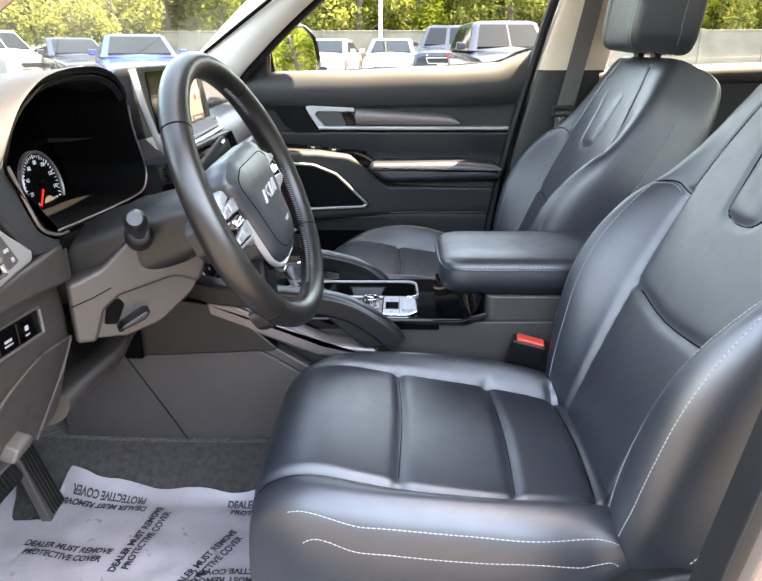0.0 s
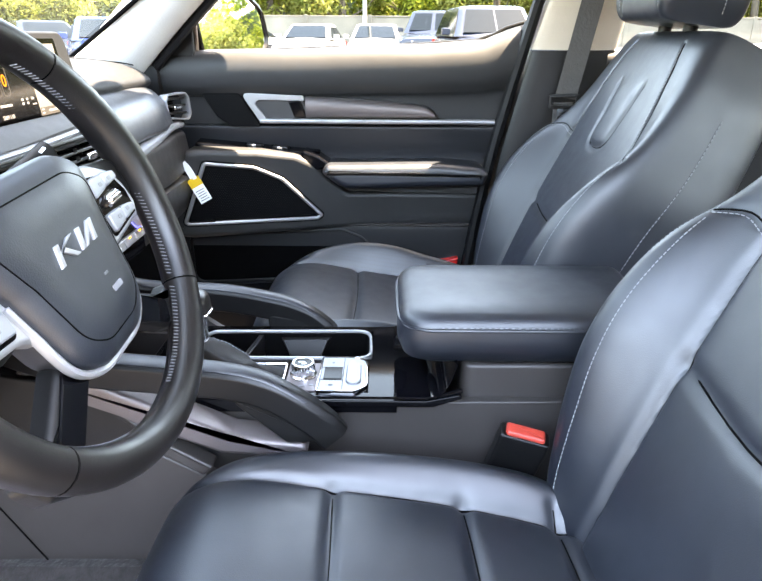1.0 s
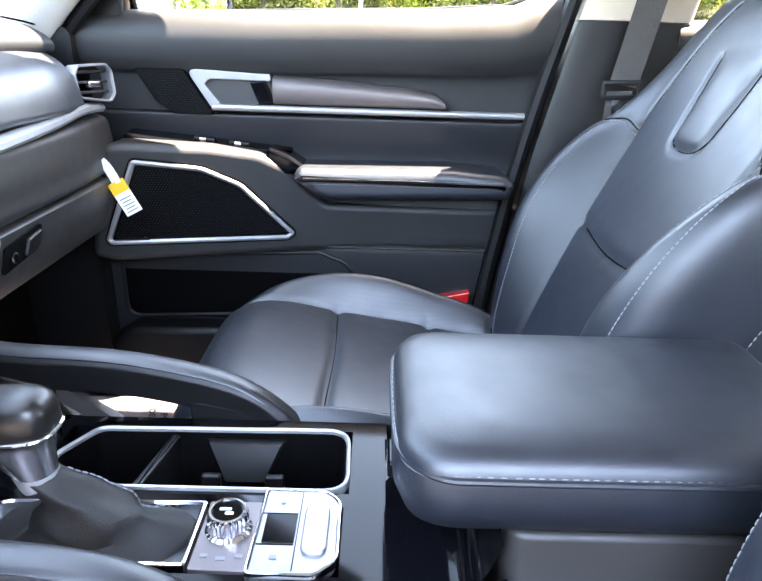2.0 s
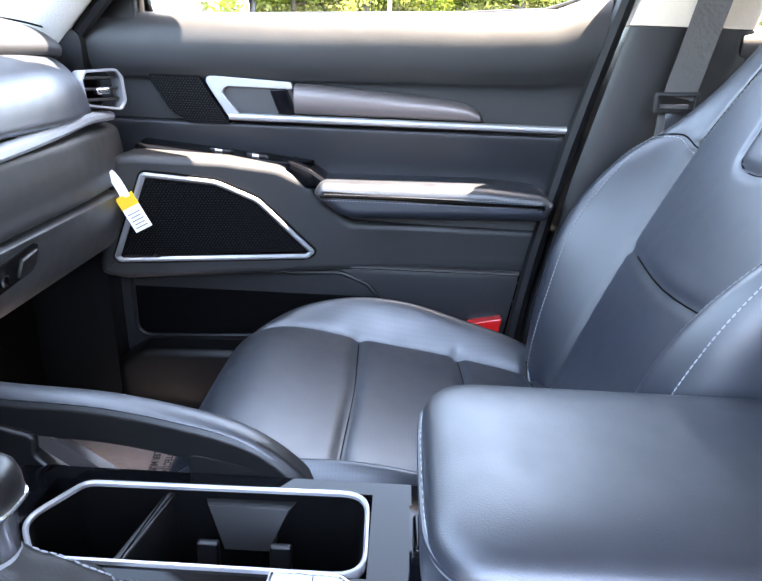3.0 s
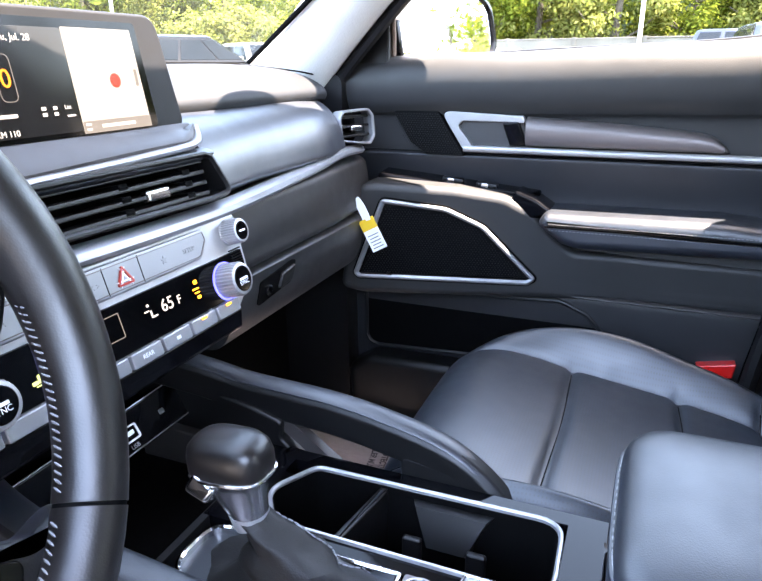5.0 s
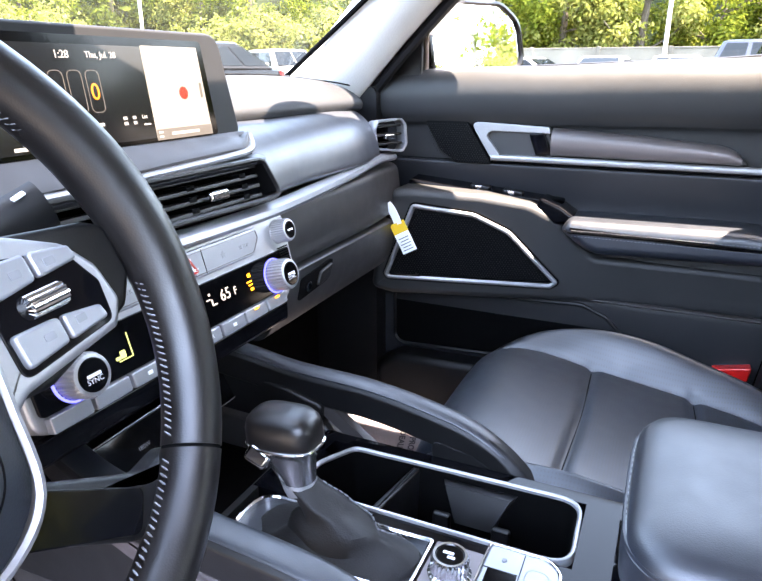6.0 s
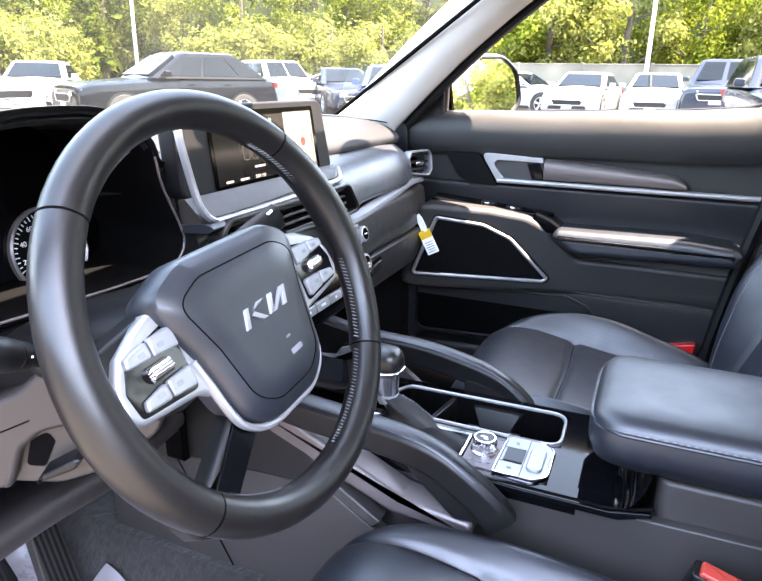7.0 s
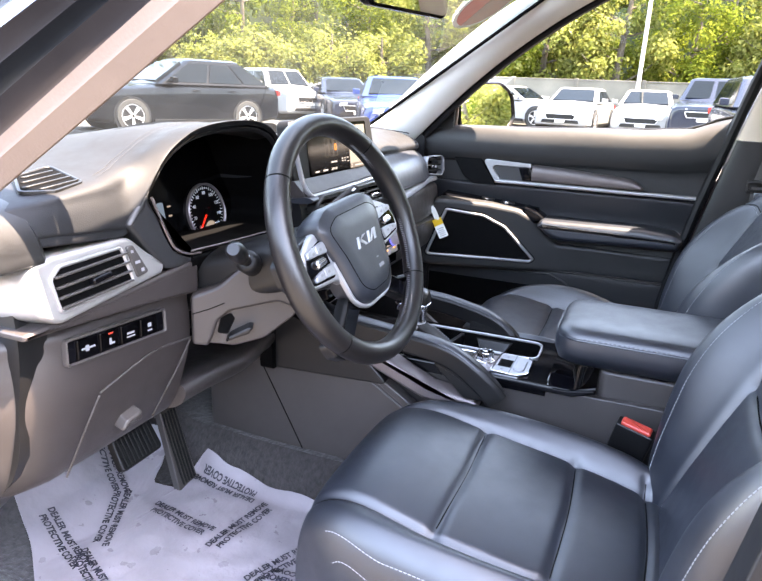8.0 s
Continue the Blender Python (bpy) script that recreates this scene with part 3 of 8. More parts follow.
# rear doors, quarter panels and their glass
for side in (1, -1):
    def my(y):
        return y if side > 0 else both_sides(y)
    x0 = 0.60 if side > 0 else 0.82
    bm = prism(box_outline(x0, 1.9, 0.45, 1.215, 0.03), my(2.03), my(2.13), basis((0, 0, 0), (1, 0, 0), (0, 0, 1)) @ Matrix.Diagonal((1, 1, -1, 1)), 0.0)
    part("rear_door_panel", bm, PLASTIC, car_body, "black rear door trim")
    part("rear_window_sill", tube([(x0, my(2.035), 1.215), (1.2, my(2.03), 1.235), (1.9, my(2.0), 1.26)], 0.028, 12), PLASTIC_GREY, car_body, "grey window sill trim")
    part("c_pillar", tube(spline([(1.75, my(2.02), 1.2), (1.85, my(1.97), 1.42), (1.9, my(1.88), 1.66)], 5), 0.06, 10, (1, 0, 0)), BEIGE, car_body)
    g = bmesh.new()
    add_loft(g, [[Vector((x, my(2.085), 1.22)), Vector((x + 0.03, my(2.0), 1.47)), Vector((x + 0.05, my(1.91), 1.65))] for x in (x0, 1.2, 1.85, 2.5)], False, False, closed=False)
    w = part("rear_side_glass", g, GLASS, car_body)
    w.visible_shadow = False
    part("quarter_panel", prism(box_outline(1.9, 2.55, 0.40, 1.22, 0.04), my(2.06), my(2.13), basis((0, 0, 0), (1, 0, 0), (0, 0, 1)) @ Matrix.Diagonal((1, 1, -1, 1))), BODY, car_body)

# windshield
g = bmesh.new()
rings = []
for f in [k / 8 for k in range(9)]:
    ring = []
    for j in range(13):
        a = -1 + j / 6
        bow = 0.09 * (1 - a * a)
        x = -0.72 + 0.74 * f - bow * (1 - 0.4 * f)
        half = 0.71 - 0.165 * f
        ring.append(Vector((x, MID + half * a, 1.165 + 0.487 * f + 0.035 * (1 - a * a) * f)))
    rings.append(ring)
add_loft(g, rings, False, False, closed=False)
w = part("windshield", g, WINDSHIELD, car_body, "clear laminated windshield")
w.visible_shadow = False
part("windshield_frit", tube([r[0] + Vector((0.005, -0.085, 0)) for r in rings], 0.010, 6, (0, 1, 0)), RUBBER, car_body)
part("windshield_frit", tube([r[-1] + Vector((0.005, -0.004, 0)) for r in rings], 0.005, 6, (0, 1, 0)), DARK, car_body)
part("cowl", tube([p + Vector((-0.03, 0, -0.02)) for p in rings[0]], 0.022, 8), RUBBER, car_body, "black cowl strip under the windshield")

# rear-view mirror
rear_mirror = thing("rear_view_mirror", (-0.27, 1.27, 1.52), "black framed interior rear-view mirror hanging from windshield", "mirror")
mm = dash_plane(-0.235, 1.245, 1.502, tilt=-4, yaw=-16)
ol = rounded([(-0.125, -0.032), (0.125, -0.032), (0.118, 0.034), (-0.118, 0.034)], 0.02, 6)
part("housing", prism(ol, -0.035, 0.0, mm, 0.004, base_bevel=0.016), PIANO, rear_mirror)
part("mirror_glass", prism(inset(ol, 0.006), 0.0005, 0.002, mm), MIRROR, rear_mirror, "silvered mirror glass")
part("stalk", tube([mm @ Vector((0, 0.0, -0.03)), mm @ Vector((0, 0.05, -0.06)), mm @ Vector((0, 0.10, -0.10))], 0.012, 10, (1, 0, 0)), PLASTIC, rear_mirror)
part("sensor_button", lathe([(0.006, -0.030), (0.006, -0.040), (0.003, -0.042)], mm @ Matrix.Rotation(radians(90), 4, "X"), 12), DARK, rear_mirror)

# round paper sticker inside the windshield
sticker = thing("windshield_sticker", (-0.20, 1.66, 1.53), "round red and white paper sticker on the windshield", "sticker")
stm = basis((-0.205, 1.695, 1.540), (0.10, 1, 0.0), (0.80, -0.10, 0.55))
part("sticker_border", prism(circle(0.105, 40, 0.095), -0.0008, 0.0, stm), WHITE, sticker, "white paper border")
part("sticker_disc", prism(circle(0.094, 40, 0.084), 0.0002, 0.0008, stm), RED, sticker, "red printed disc")

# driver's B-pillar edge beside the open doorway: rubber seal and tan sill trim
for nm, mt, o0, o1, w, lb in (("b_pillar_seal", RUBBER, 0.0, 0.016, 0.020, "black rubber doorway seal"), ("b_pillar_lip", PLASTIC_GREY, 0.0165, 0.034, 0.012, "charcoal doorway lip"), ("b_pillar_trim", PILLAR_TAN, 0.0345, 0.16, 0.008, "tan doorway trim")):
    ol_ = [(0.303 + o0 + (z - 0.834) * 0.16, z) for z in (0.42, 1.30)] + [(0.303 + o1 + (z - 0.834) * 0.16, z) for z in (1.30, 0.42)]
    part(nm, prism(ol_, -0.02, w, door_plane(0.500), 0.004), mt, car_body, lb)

# ---- front seats ----
def seat(mid, insert_half, cushion_half, outer, name, label):
    """outer: +1 when the door lies on the +y side."""
    st = thing(name, (0.15, mid, FLOOR), label, "car seat", "front seats")
    # cushion: d across, s rearwards, n up
    m = basis((0, mid, 0.60), (0, -1, 0), (1, -0.0, 0))
    wi, wc = insert_half, cushion_half

    def half(s):
        return smooth_table([(-0.20, wc - 0.075), (-0.10, wc - 0.022), (0.02, wc), (0.26, wc - 0.005), (0.36, wc - 0.04)], s)

    def line_w(s):
        return wi * smooth_table([(-0.2, 0.90), (0.0, 1.0), (0.18, 0.985), (0.36, 0.80)], s)

    def height(d, s):
        a = abs(d)
        w = line_w(s)
        h = smooth_table([(-0.20, 0.172), (-0.10, 0.176), (0.02, 0.152), (0.18, 0.128), (0.36, 0.105)], s)
        h += 0.007 * (1 - min(1, (a / w) ** 2))
        rise = smooth_table([(-0.20, 0.004), (-0.10, 0.012), (0.04, 0.034), (0.2, 0.040), (0.36, 0.03)], s)
        if outer > 0:
            rise += smooth_table([(-0.20, 0.0), (-0.14, 0.006), (-0.06, 0.026), (0.02, 0.040), (0.10, 0.038), (0.2, 0.018), (0.36, 0.0)], s)
        h += rise * smooth(w - 0.004, w + 0.045, a)
        return h

    seams = [([(-line_w(s), s) for s in (-0.178, -0.12, -0.05, 0.05, 0.15, 0.25, 0.33)], 0.010, 0.0075),
             ([(line_w(s), s) for s in (-0.178, -0.12, -0.05, 0.05, 0.15, 0.25, 0.33)], 0.010, 0.0075)]
    for s in (0.02, 0.18, 0.295):
        seams.append(([(-wi * 0.99, s), (0, s + 0.006), (wi * 0.99, s)], 0.007, 0.0080))
    cush = Pillow(m, half, -0.185, 0.36, height, seams, p=5.5, q=6.0, back=0.02, nu=190, nv=170)
    c = part("seat_cushion", cush.mesh(), LEATHER_PERF if outer > 0 else LEATHER, st, "black leather cushion with sewn panels", sharp=80)
    for line, _, _ in seams:
        part("sewn_seam", tube([cush.at(p.x, p.y, 0.0003) for p in spline([(*q_, 0) for q_ in line], 8)], 0.0010, 6, (0.1, 0.1, 1)), DARK, c)
    for sg in (-1, 1):
        part("stitching", stitches(cush.at, [(sg * (half(s) - 0.010), s) for s in (-0.12, -0.05, 0.0, 0.1, 0.2, 0.3)]), THREAD, c, "pale grey thread")
        part("stitching", stitches(cush.at, [(sg * half(s) * 0.992, s) for s in (-0.10, -0.03, 0.05, 0.15, 0.25, 0.30)]), THREAD, c, "pale grey thread")
    # skirt under the cushion, tucked in
    sk = [(-0.160, mid - wc + 0.05), (0.34, mid - wc + 0.015), (0.34, mid + wc - 0.015), (-0.160, mid + wc - 0.05)]
    part("cushion_skirt", prism(rounded(sk, 0.05, 6), 0.545, 0.625, Matrix(), 0.006, base_bevel=0.01), LEATHER, st)
    part("seat_base", prism(rounded([(-0.10, mid - wc + 0.06), (0.36, mid - wc + 0.05), (0.36, mid + wc - 0.05), (-0.10, mid + wc - 0.06)], 0.03), 0.49, 0.548, Matrix(), 0.01), PLASTIC, st)
    for sg in (-1, 1):
        part("seat_rail", prism(box_outline(-0.15, 0.40, mid + sg * (wc - 0.09) - 0.025, mid + sg * (wc - 0.09) + 0.025, 0.005), FLOOR - 0.01, 0.492, Matrix(), 0.004), DARK, st)
    # outer side shield with its adjuster
    sgn = 1 if outer > 0 else -1
    shield_m = door_plane(mid + sgn * (wc - 0.012)) if sgn < 0 else basis((0, mid + sgn * (wc - 0.012), 0), (1, 0, 0), (0, 0, 1)) @ Matrix.Diagonal((1, 1, -1, 1))
    so = rounded([(-0.13, 0.52), (0.36, 0.50), (0.44, 0.56), (0.46, 0.66), (0.38, 0.69), (0.26, 0.655), (-0.05, 0.60), (-0.14, 0.585)], [0.02, 0.03, 0.04, 0.05, 0.03, 0.05, 0.05, 0.02])
    sh = part("side_shield", prism(so, -0.03, 0.022, shield_m, 0.012), PLASTIC, st, "black plastic side shield")
    # flat near-black sheet painted as the shade round the switch
    part("adjuster_recess", prism(rounded([(0.02, 0.552), (0.27, 0.560), (0.32, 0.60), (0.27, 0.618), (0.02, 0.592)], 0.012), 0.018, 0.0235, shield_m), DARK, sh)
    part("adjuster_switch", prism(rounded([(0.06, 0.566), (0.17, 0.570), (0.18, 0.584), (0.06, 0.582)], 0.006), 0.020, 0.034, shield_m, 0.004), PLASTIC_GREY, sh)
    # backrest: d across, s up along the recline, n forward
    rec = radians(24)
    up, fwd = Vector((math.sin(rec), 0, math.cos(rec))), Vector((-math.cos(rec), 0, math.sin(rec)))
    bmx = basis(Vector((0.335, mid, 0.70)) - fwd * 0.055, (0, -1, 0), up)

    def bhalf(s):
        return smooth_table([(-0.06, 0.215), (0.04, 0.245), (0.20, 0.264), (0.34, 0.264), (0.44, 0.246), (0.54, 0.222), (0.60, 0.200), (0.64, 0.185)], s)

    def bline(s):
        return smooth_table([(-0.06, 0.120), (0.05, 0.118), (0.22, 0.140), (0.40, 0.168), (0.50, 0.160)], s)

    def bheight(d, s):
        a, w = abs(d), bline(s)
        h = smooth_table([(-0.06, 0.075), (0.10, 0.082), (0.24, 0.080), (0.45, 0.066), (0.64, 0.064)], s)
        bol = smooth_table([(-0.06, 0.018), (0.05, 0.045), (0.12, 0.064), (0.20, 0.082), (0.28, 0.084), (0.36, 0.068), (0.43, 0.036), (0.50, 0.014), (0.58, 0.004)], s)
        h += bol * smooth(w - 0.006, w + 0.085, a)
        h += 0.004 * (1 - min(1, (d / 0.045) ** 4)) * smooth(0.395, 0.42, s) * (1 - smooth(0.50, 0.55, s))
        return h

    sides = [[(sg * bline(s), s) for s in (-0.02, 0.05, 0.12, 0.2, 0.28, 0.36, 0.41)] for sg in (-1, 1)]
    tab = spline([(-0.060, 0.53, 0), (-0.050, 0.45, 0), (-0.038, 0.408, 0), (0, 0.398, 0), (0.038, 0.408, 0), (0.050, 0.45, 0), (0.060, 0.53, 0)], 5)
    shoulders = [[(sg * 0.168, 0.405), (sg * 0.200, 0.415), (sg * 0.235, 0.400)] for sg in (-1, 1)]
    uppers = [[(sg * 0.168, 0.405), (sg * 0.158, 0.48), (sg * 0.135, 0.56), (sg * 0.110, 0.61)] for sg in (-1, 1)]
    bseams = [(l, 0.010, 0.006) for l in sides] + [([(p.x, p.y) for p in tab], 0.0045, 0.005)]
    bseams += [(l, 0.003, 0.004) for l in shoulders + uppers]
    bseams.append(([(-0.143, 0.245), (0, 0.232), (0.143, 0.245)], 0.005, 0.0085))
    back = Pillow(bmx, bhalf, -0.055, 0.640, bheight, bseams, p=6.5, q=7.0, back=0.115, nu=210, nv=170)
    b = part("backrest", back.mesh(), LEATHER, st, "black leather backrest with raised bolsters", sharp=80)
    for line, _, _ in bseams:
        part("sewn_seam", tube([back.at(p.x, p.y, 0.0006) for p in spline([(*q_, 0) for q_ in line], 4)], 0.0013, 6, (-1, 0.1, 0.2)), DARK, b)
    for sg in (-1, 1):
        part("stitching", stitches(back.at, [(sg * (bline(s) + 0.060), s) for s in (0.0, 0.1, 0.2, 0.3, 0.39)]), THREAD, b, "pale grey thread")
        part("stitching", stitches(back.at, [(sg * (bhalf(s) - 0.020), s) for s in (-0.02, 0.05, 0.15, 0.25, 0.35, 0.41)]), THREAD, b, "pale grey thread")
        part("stitching", stitches(back.at, [(sg * 0.166, 0.41), (sg * 0.152, 0.48), (sg * 0.131, 0.56), (sg * 0.112, 0.60)]), THREAD, b, "pale grey thread")
        part("stitching", stitches(back.at, [(sg * 0.172, 0.399), (sg * 0.200, 0.409), (sg * 0.228, 0.398)]), THREAD, b, "pale grey thread")
    part("back_shell", prism(rounded([(-0.17, 0.02), (0.17, 0.02), (0.17, 0.35), (0.13, 0.55), (-0.13, 0.55), (-0.17, 0.35)], 0.05, 8), -0.128, -0.100, bmx, 0.004, base_bevel=0.012), PLASTIC, st)
    for sg in (-1, 1):
        part("side_seam", stitches(lambda d, s, l: bmx @ Vector((sg * (bhalf(s) * 1.0 + 0.0012), s, d)), [(0.012, 0.02), (0.016, 0.15), (0.014, 0.30), (-0.006, 0.42), (-0.014, 0.52)], 0.0075, 0.0052, 0.0008), THREAD, b, "pale grey thread")
    # headrest, standing more upright than the backrest
    lean = radians(7)
    hup, hfwd = Vector((math.sin(lean), 0, math.cos(lean))), Vector((-math.cos(lean), 0, math.sin(lean)))
    foot = Vector((0.335, mid, 0.70)) + up * 0.655 + fwd * 0.000
    hm = basis(foot + hup * 0.0, (0, -1, 0), hup)

    def hh(s):
        return smooth_table([(-0.01, 0.108), (0.03, 0.120), (0.12, 0.122), (0.20, 0.112)], s)

    face_seams = [([(sg * 0.088, 0.0), (sg * 0.092, 0.08), (sg * 0.086, 0.20)], 0.005, 0.004) for sg in (-1, 1)]
    head = Pillow(hm, hh, -0.012, 0.205, lambda d, s: 0.072 + 0.010 * smooth(0.08, 0.12, abs(d)) - 0.02 * smooth(0.12, 0.205, s), face_seams, p=9, q=7, back=0.078, nu=48, nv=48)
    h = part("headrest", head.mesh(), LEATHER, st, "black leather headrest")
    for sg in (-1, 1):
        part("stitching", stitches(head.at, [(sg * 0.093, 0.01), (sg * 0.097, 0.08), (sg * 0.091, 0.18)]), THREAD, h)
        part("side_seam", stitches(lambda d, s, l: hm @ Vector((sg * (hh(s) + 0.0006), s, d)), [(-0.030, 0.01), (-0.026, 0.08), (-0.030, 0.18)]), THREAD, h)
        base = foot + Vector((0.012, sg * 0.055, 0))
        part("headrest_post", tube([base - hup * 0.055, base + hup * 0.02], 0.006, 10, (0, 1, 0)), CHROME, st, "steel headrest post")
        part("post_collar", lathe([(0.012, -0.024), (0.012, -0.010), (0.008, -0.008)], Matrix.Translation(base) @ hup.to_track_quat("Z", "Y").to_matrix().to_4x4(), 16), PLASTIC, st)
    return st, cush, back


driver_seat, d_cush, d_back = seat(0.905, 0.163, 0.245, -1, "driver_seat", "black leather driver seat with pale stitching beside open doorway")
passenger_seat, p_cush, p_back = seat(1.680, 0.185, 0.265, 1, "passenger_seat", "black perforated leather passenger seat with pale stitching")


# ---- seat belt parts ----
def buckle(at, lean, label):
    bk = thing("belt_buckle", at, label, "seat belt buckle", "belt buckles")
    m = Matrix.Translation(at) @ Euler([radians(a) for a in lean]).to_matrix().to_4x4()
    part("housing", prism(box_outline(-0.033, 0.033, -0.013, 0.013, 0.006), -0.13, 0.0, m, 0.003), PLASTIC, bk)
    part("release_button", prism(rounded([(-0.026, -0.010), (0.026, -0.010), (0.026, 0.010), (-0.026, 0.010)], 0.004), -0.004, 0.006, m, 0.004), RED, bk, "red push button")
    return bk


buckle((0.268, 1.133, 0.782), (14, 12, -8), "black seat belt buckle with red button beside driver cushion")
belt = thing("seat_belt", (0.50, 1.95, 1.13), "dark grey seat belt hanging by the passenger side pillar", "seat belt")
bm = bmesh.new()
path = [(0.565, 1.90, 1.66), (0.55, 1.945, 1.45), (0.525, 1.962, 1.28), (0.500, 1.968, 1.135)]
add_sweep(bm, spline(path, 8), [(-0.024, -0.0008), (0.024, -0.0008), (0.024, 0.0008), (-0.024, 0.0008)], (0.1, 1, 0.1))
part("webbing", bm, WEBBING, belt, "woven dark grey webbing")
tm = basis((0.495, 1.962, 1.130), (1, -0.1, 0.05), (0, 0, 1))
part("tongue", bezel(box_outline(-0.034, 0.034, -0.018, 0.014, 0.006), 0.007, -0.002, 0.004, tm, 0.001), PLASTIC, belt)
part("tongue_plate", prism(rounded([(-0.012, -0.05), (0.012, -0.05), (0.014, -0.015), (-0.014, -0.015)], 0.004), -0.001, 0.0015, tm), CHROME, belt)
bm = bmesh.new()
add_sweep(bm, spline([(0.497, 1.972, 1.125), (0.50, 1.985, 0.95), (0.49, 1.99, 0.75), (0.46, 1.985, 0.60)], 6), [(-0.022, -0.0008), (0.022, -0.0008), (0.022, 0.0008), (-0.022, 0.0008)], (0, 1, 0))
part("lower_webbing", bm, WEBBING, belt)

# ---- passenger door ----
door = thing("passenger_door", (0.0, 2.06, 0.48), "closed black passenger door with silver trim strip and speaker", "car door")


def belt_rise(x):
    return lerp_table([(-0.45, -0.006), (-0.2, 0.0), (0.16, 0.014), (0.30, 0.024), (0.40, 0.060), (0.46, 0.10)], x)


def door_skin(name, profile, x0, x1, mat, n=22, rise=False, label="", lean=None):
    """A trim run along the door: profile of (y, z) from top to bottom."""
    bm = bmesh.new()
    prof = spline([(0, y, z) for y, z in profile], 6)
    rings = []
    for k in range(n + 1):
        x = x0 + (x1 - x0) * k / n
        dz = belt_rise(x) if rise else 0.0
        ring = []
        for j, p in enumerate(prof):
            f = 1 - j / (len(prof) - 1)
            xx = x + (lean(p.z) * smooth(0.25, 0.45, x) if lean else 0)
            ring.append(Vector((xx, p.y, p.z + dz * f ** 0.7)))
        back = [Vector((q.x, q.y + 0.012, q.z)) for q in ring[::-1]]
        rings.append(ring + back)
    add_loft(bm, rings)
    return part(name, bm, mat, door, label)


def slant(z):
    return 0.24 * (z - 1.2)


door_skin("upper_pad", [(2.088, 1.228), (2.070, 1.236), (2.052, 1.231), (2.036, 1.212), (2.029, 1.185), (2.034, 1.155), (2.048, 1.134), (2.060, 1.120), (2.066, 1.060)],
          -0.47, 0.395, SOFT, rise=True, label="grained soft-touch upper pad", lean=slant)
door_skin("middle_panel", [(2.058, 1.0585), (2.052, 1.052), (2.062, 1.02), (2.075, 0.98), (2.078, 0.93)], -0.46, 0.385, LEATHERETTE, label="black leatherette inlay", lean=slant)
door_skin("side_panel", [(2.080, 0.935), (2.056, 0.920), (2.050, 0.88), (2.049, 0.83), (2.056, 0.806)], -0.02, 0.375, SOFT, lean=slant)
door_skin("lower_panel", [(2.068, 0.806), (2.058, 0.79), (2.060, 0.70), (2.062, 0.60), (2.066, 0.46)], -0.46, 0.36, DOOR_PLASTIC, lean=slant)
door_skin("crease_strip", [(2.049, 0.810), (2.044, 0.806), (2.049, 0.802)], -0.08, 0.350, PLASTIC_GREY, lean=slant)
part("door_shell", prism(box_outline(-0.47, 0.40, 0.42, 1.215, 0.02), -0.06, -0.022, door_plane(2.075)), BODY, door)
part("front_seal", tube([(-0.478, 2.035, 0.44), (-0.478, 2.035, 0.9), (-0.470, 2.03, 1.20)], 0.013, 8, (0, 1, 0)), RUBBER, door)

# silver strip, release handle, tweeter and pull trim
dp = door_plane(2.064)
part("trim_strip", tube([(-0.226, 2.0475, 1.0700), (-0.05, 2.0470, 1.0702), (0.15, 2.0470, 1.0702), (0.353, 2.0475, 1.0702)], 0.0064, 10), SATIN, door, "satin silver trim strip")
part("handle_recess", prism([(-0.216, 1.068), (-0.106, 1.074), (-0.122, 1.124), (-0.246, 1.124)], 0.002, 0.0120, dp), DASH_LOW, door, "grey finger recess behind the handle")
hc = rounded([(-0.272, 1.137), (-0.118, 1.1305), (-0.114, 1.118), (-0.228, 1.1195), (-0.237, 1.111), (-0.207, 1.074), (-0.228, 1.070)], [0.012, 0.004, 0.004, 0.010, 0.008, 0.004, 0.006])
bz = part("handle_bezel", prism(hc, -0.006, 0.020, dp, 0.0022), SATIN, door, "satin silver handle surround")
part("release_lever", prism(rounded([(-0.156, 1.118), (-0.126, 1.121), (-0.108, 1.078), (-0.140, 1.077)], 0.005), -0.004, 0.0215, dp, 0.004), PIANO, bz, "gloss black release lever")
tw = rounded([(-0.368, 1.138), (-0.276, 1.137), (-0.222, 1.056), (-0.298, 1.0565), (-0.330, 1.078)], [0.008, 0.008, 0.006, 0.02, 0.02])
tweeter = part("tweeter_grille", prism(tw, -0.01, 0.018, dp, 0.003), GRILLE, door, "black perforated tweeter grille")
bm = bmesh.new()
for i in range(30):
    for j in range(22):
        u, v = -0.37 + i * 0.0052 + (j % 2) * 0.0026, 1.058 + j * 0.0040
        if u > -0.366 + max(0, (1.078 - v)) * 1.6 + max(0, 1.138 - v) * 0.45 and u < -0.279 + (1.137 - v) * 0.66 and v < 1.134:
            add_prism(bm, circle(0.0014, 5), 0.0178, 0.0184, dp @ Matrix.Translation((u, v, 0)))
part("mesh_knots", bm, GRILLE_KNOT, tweeter)
bm = bmesh.new()
rings = []
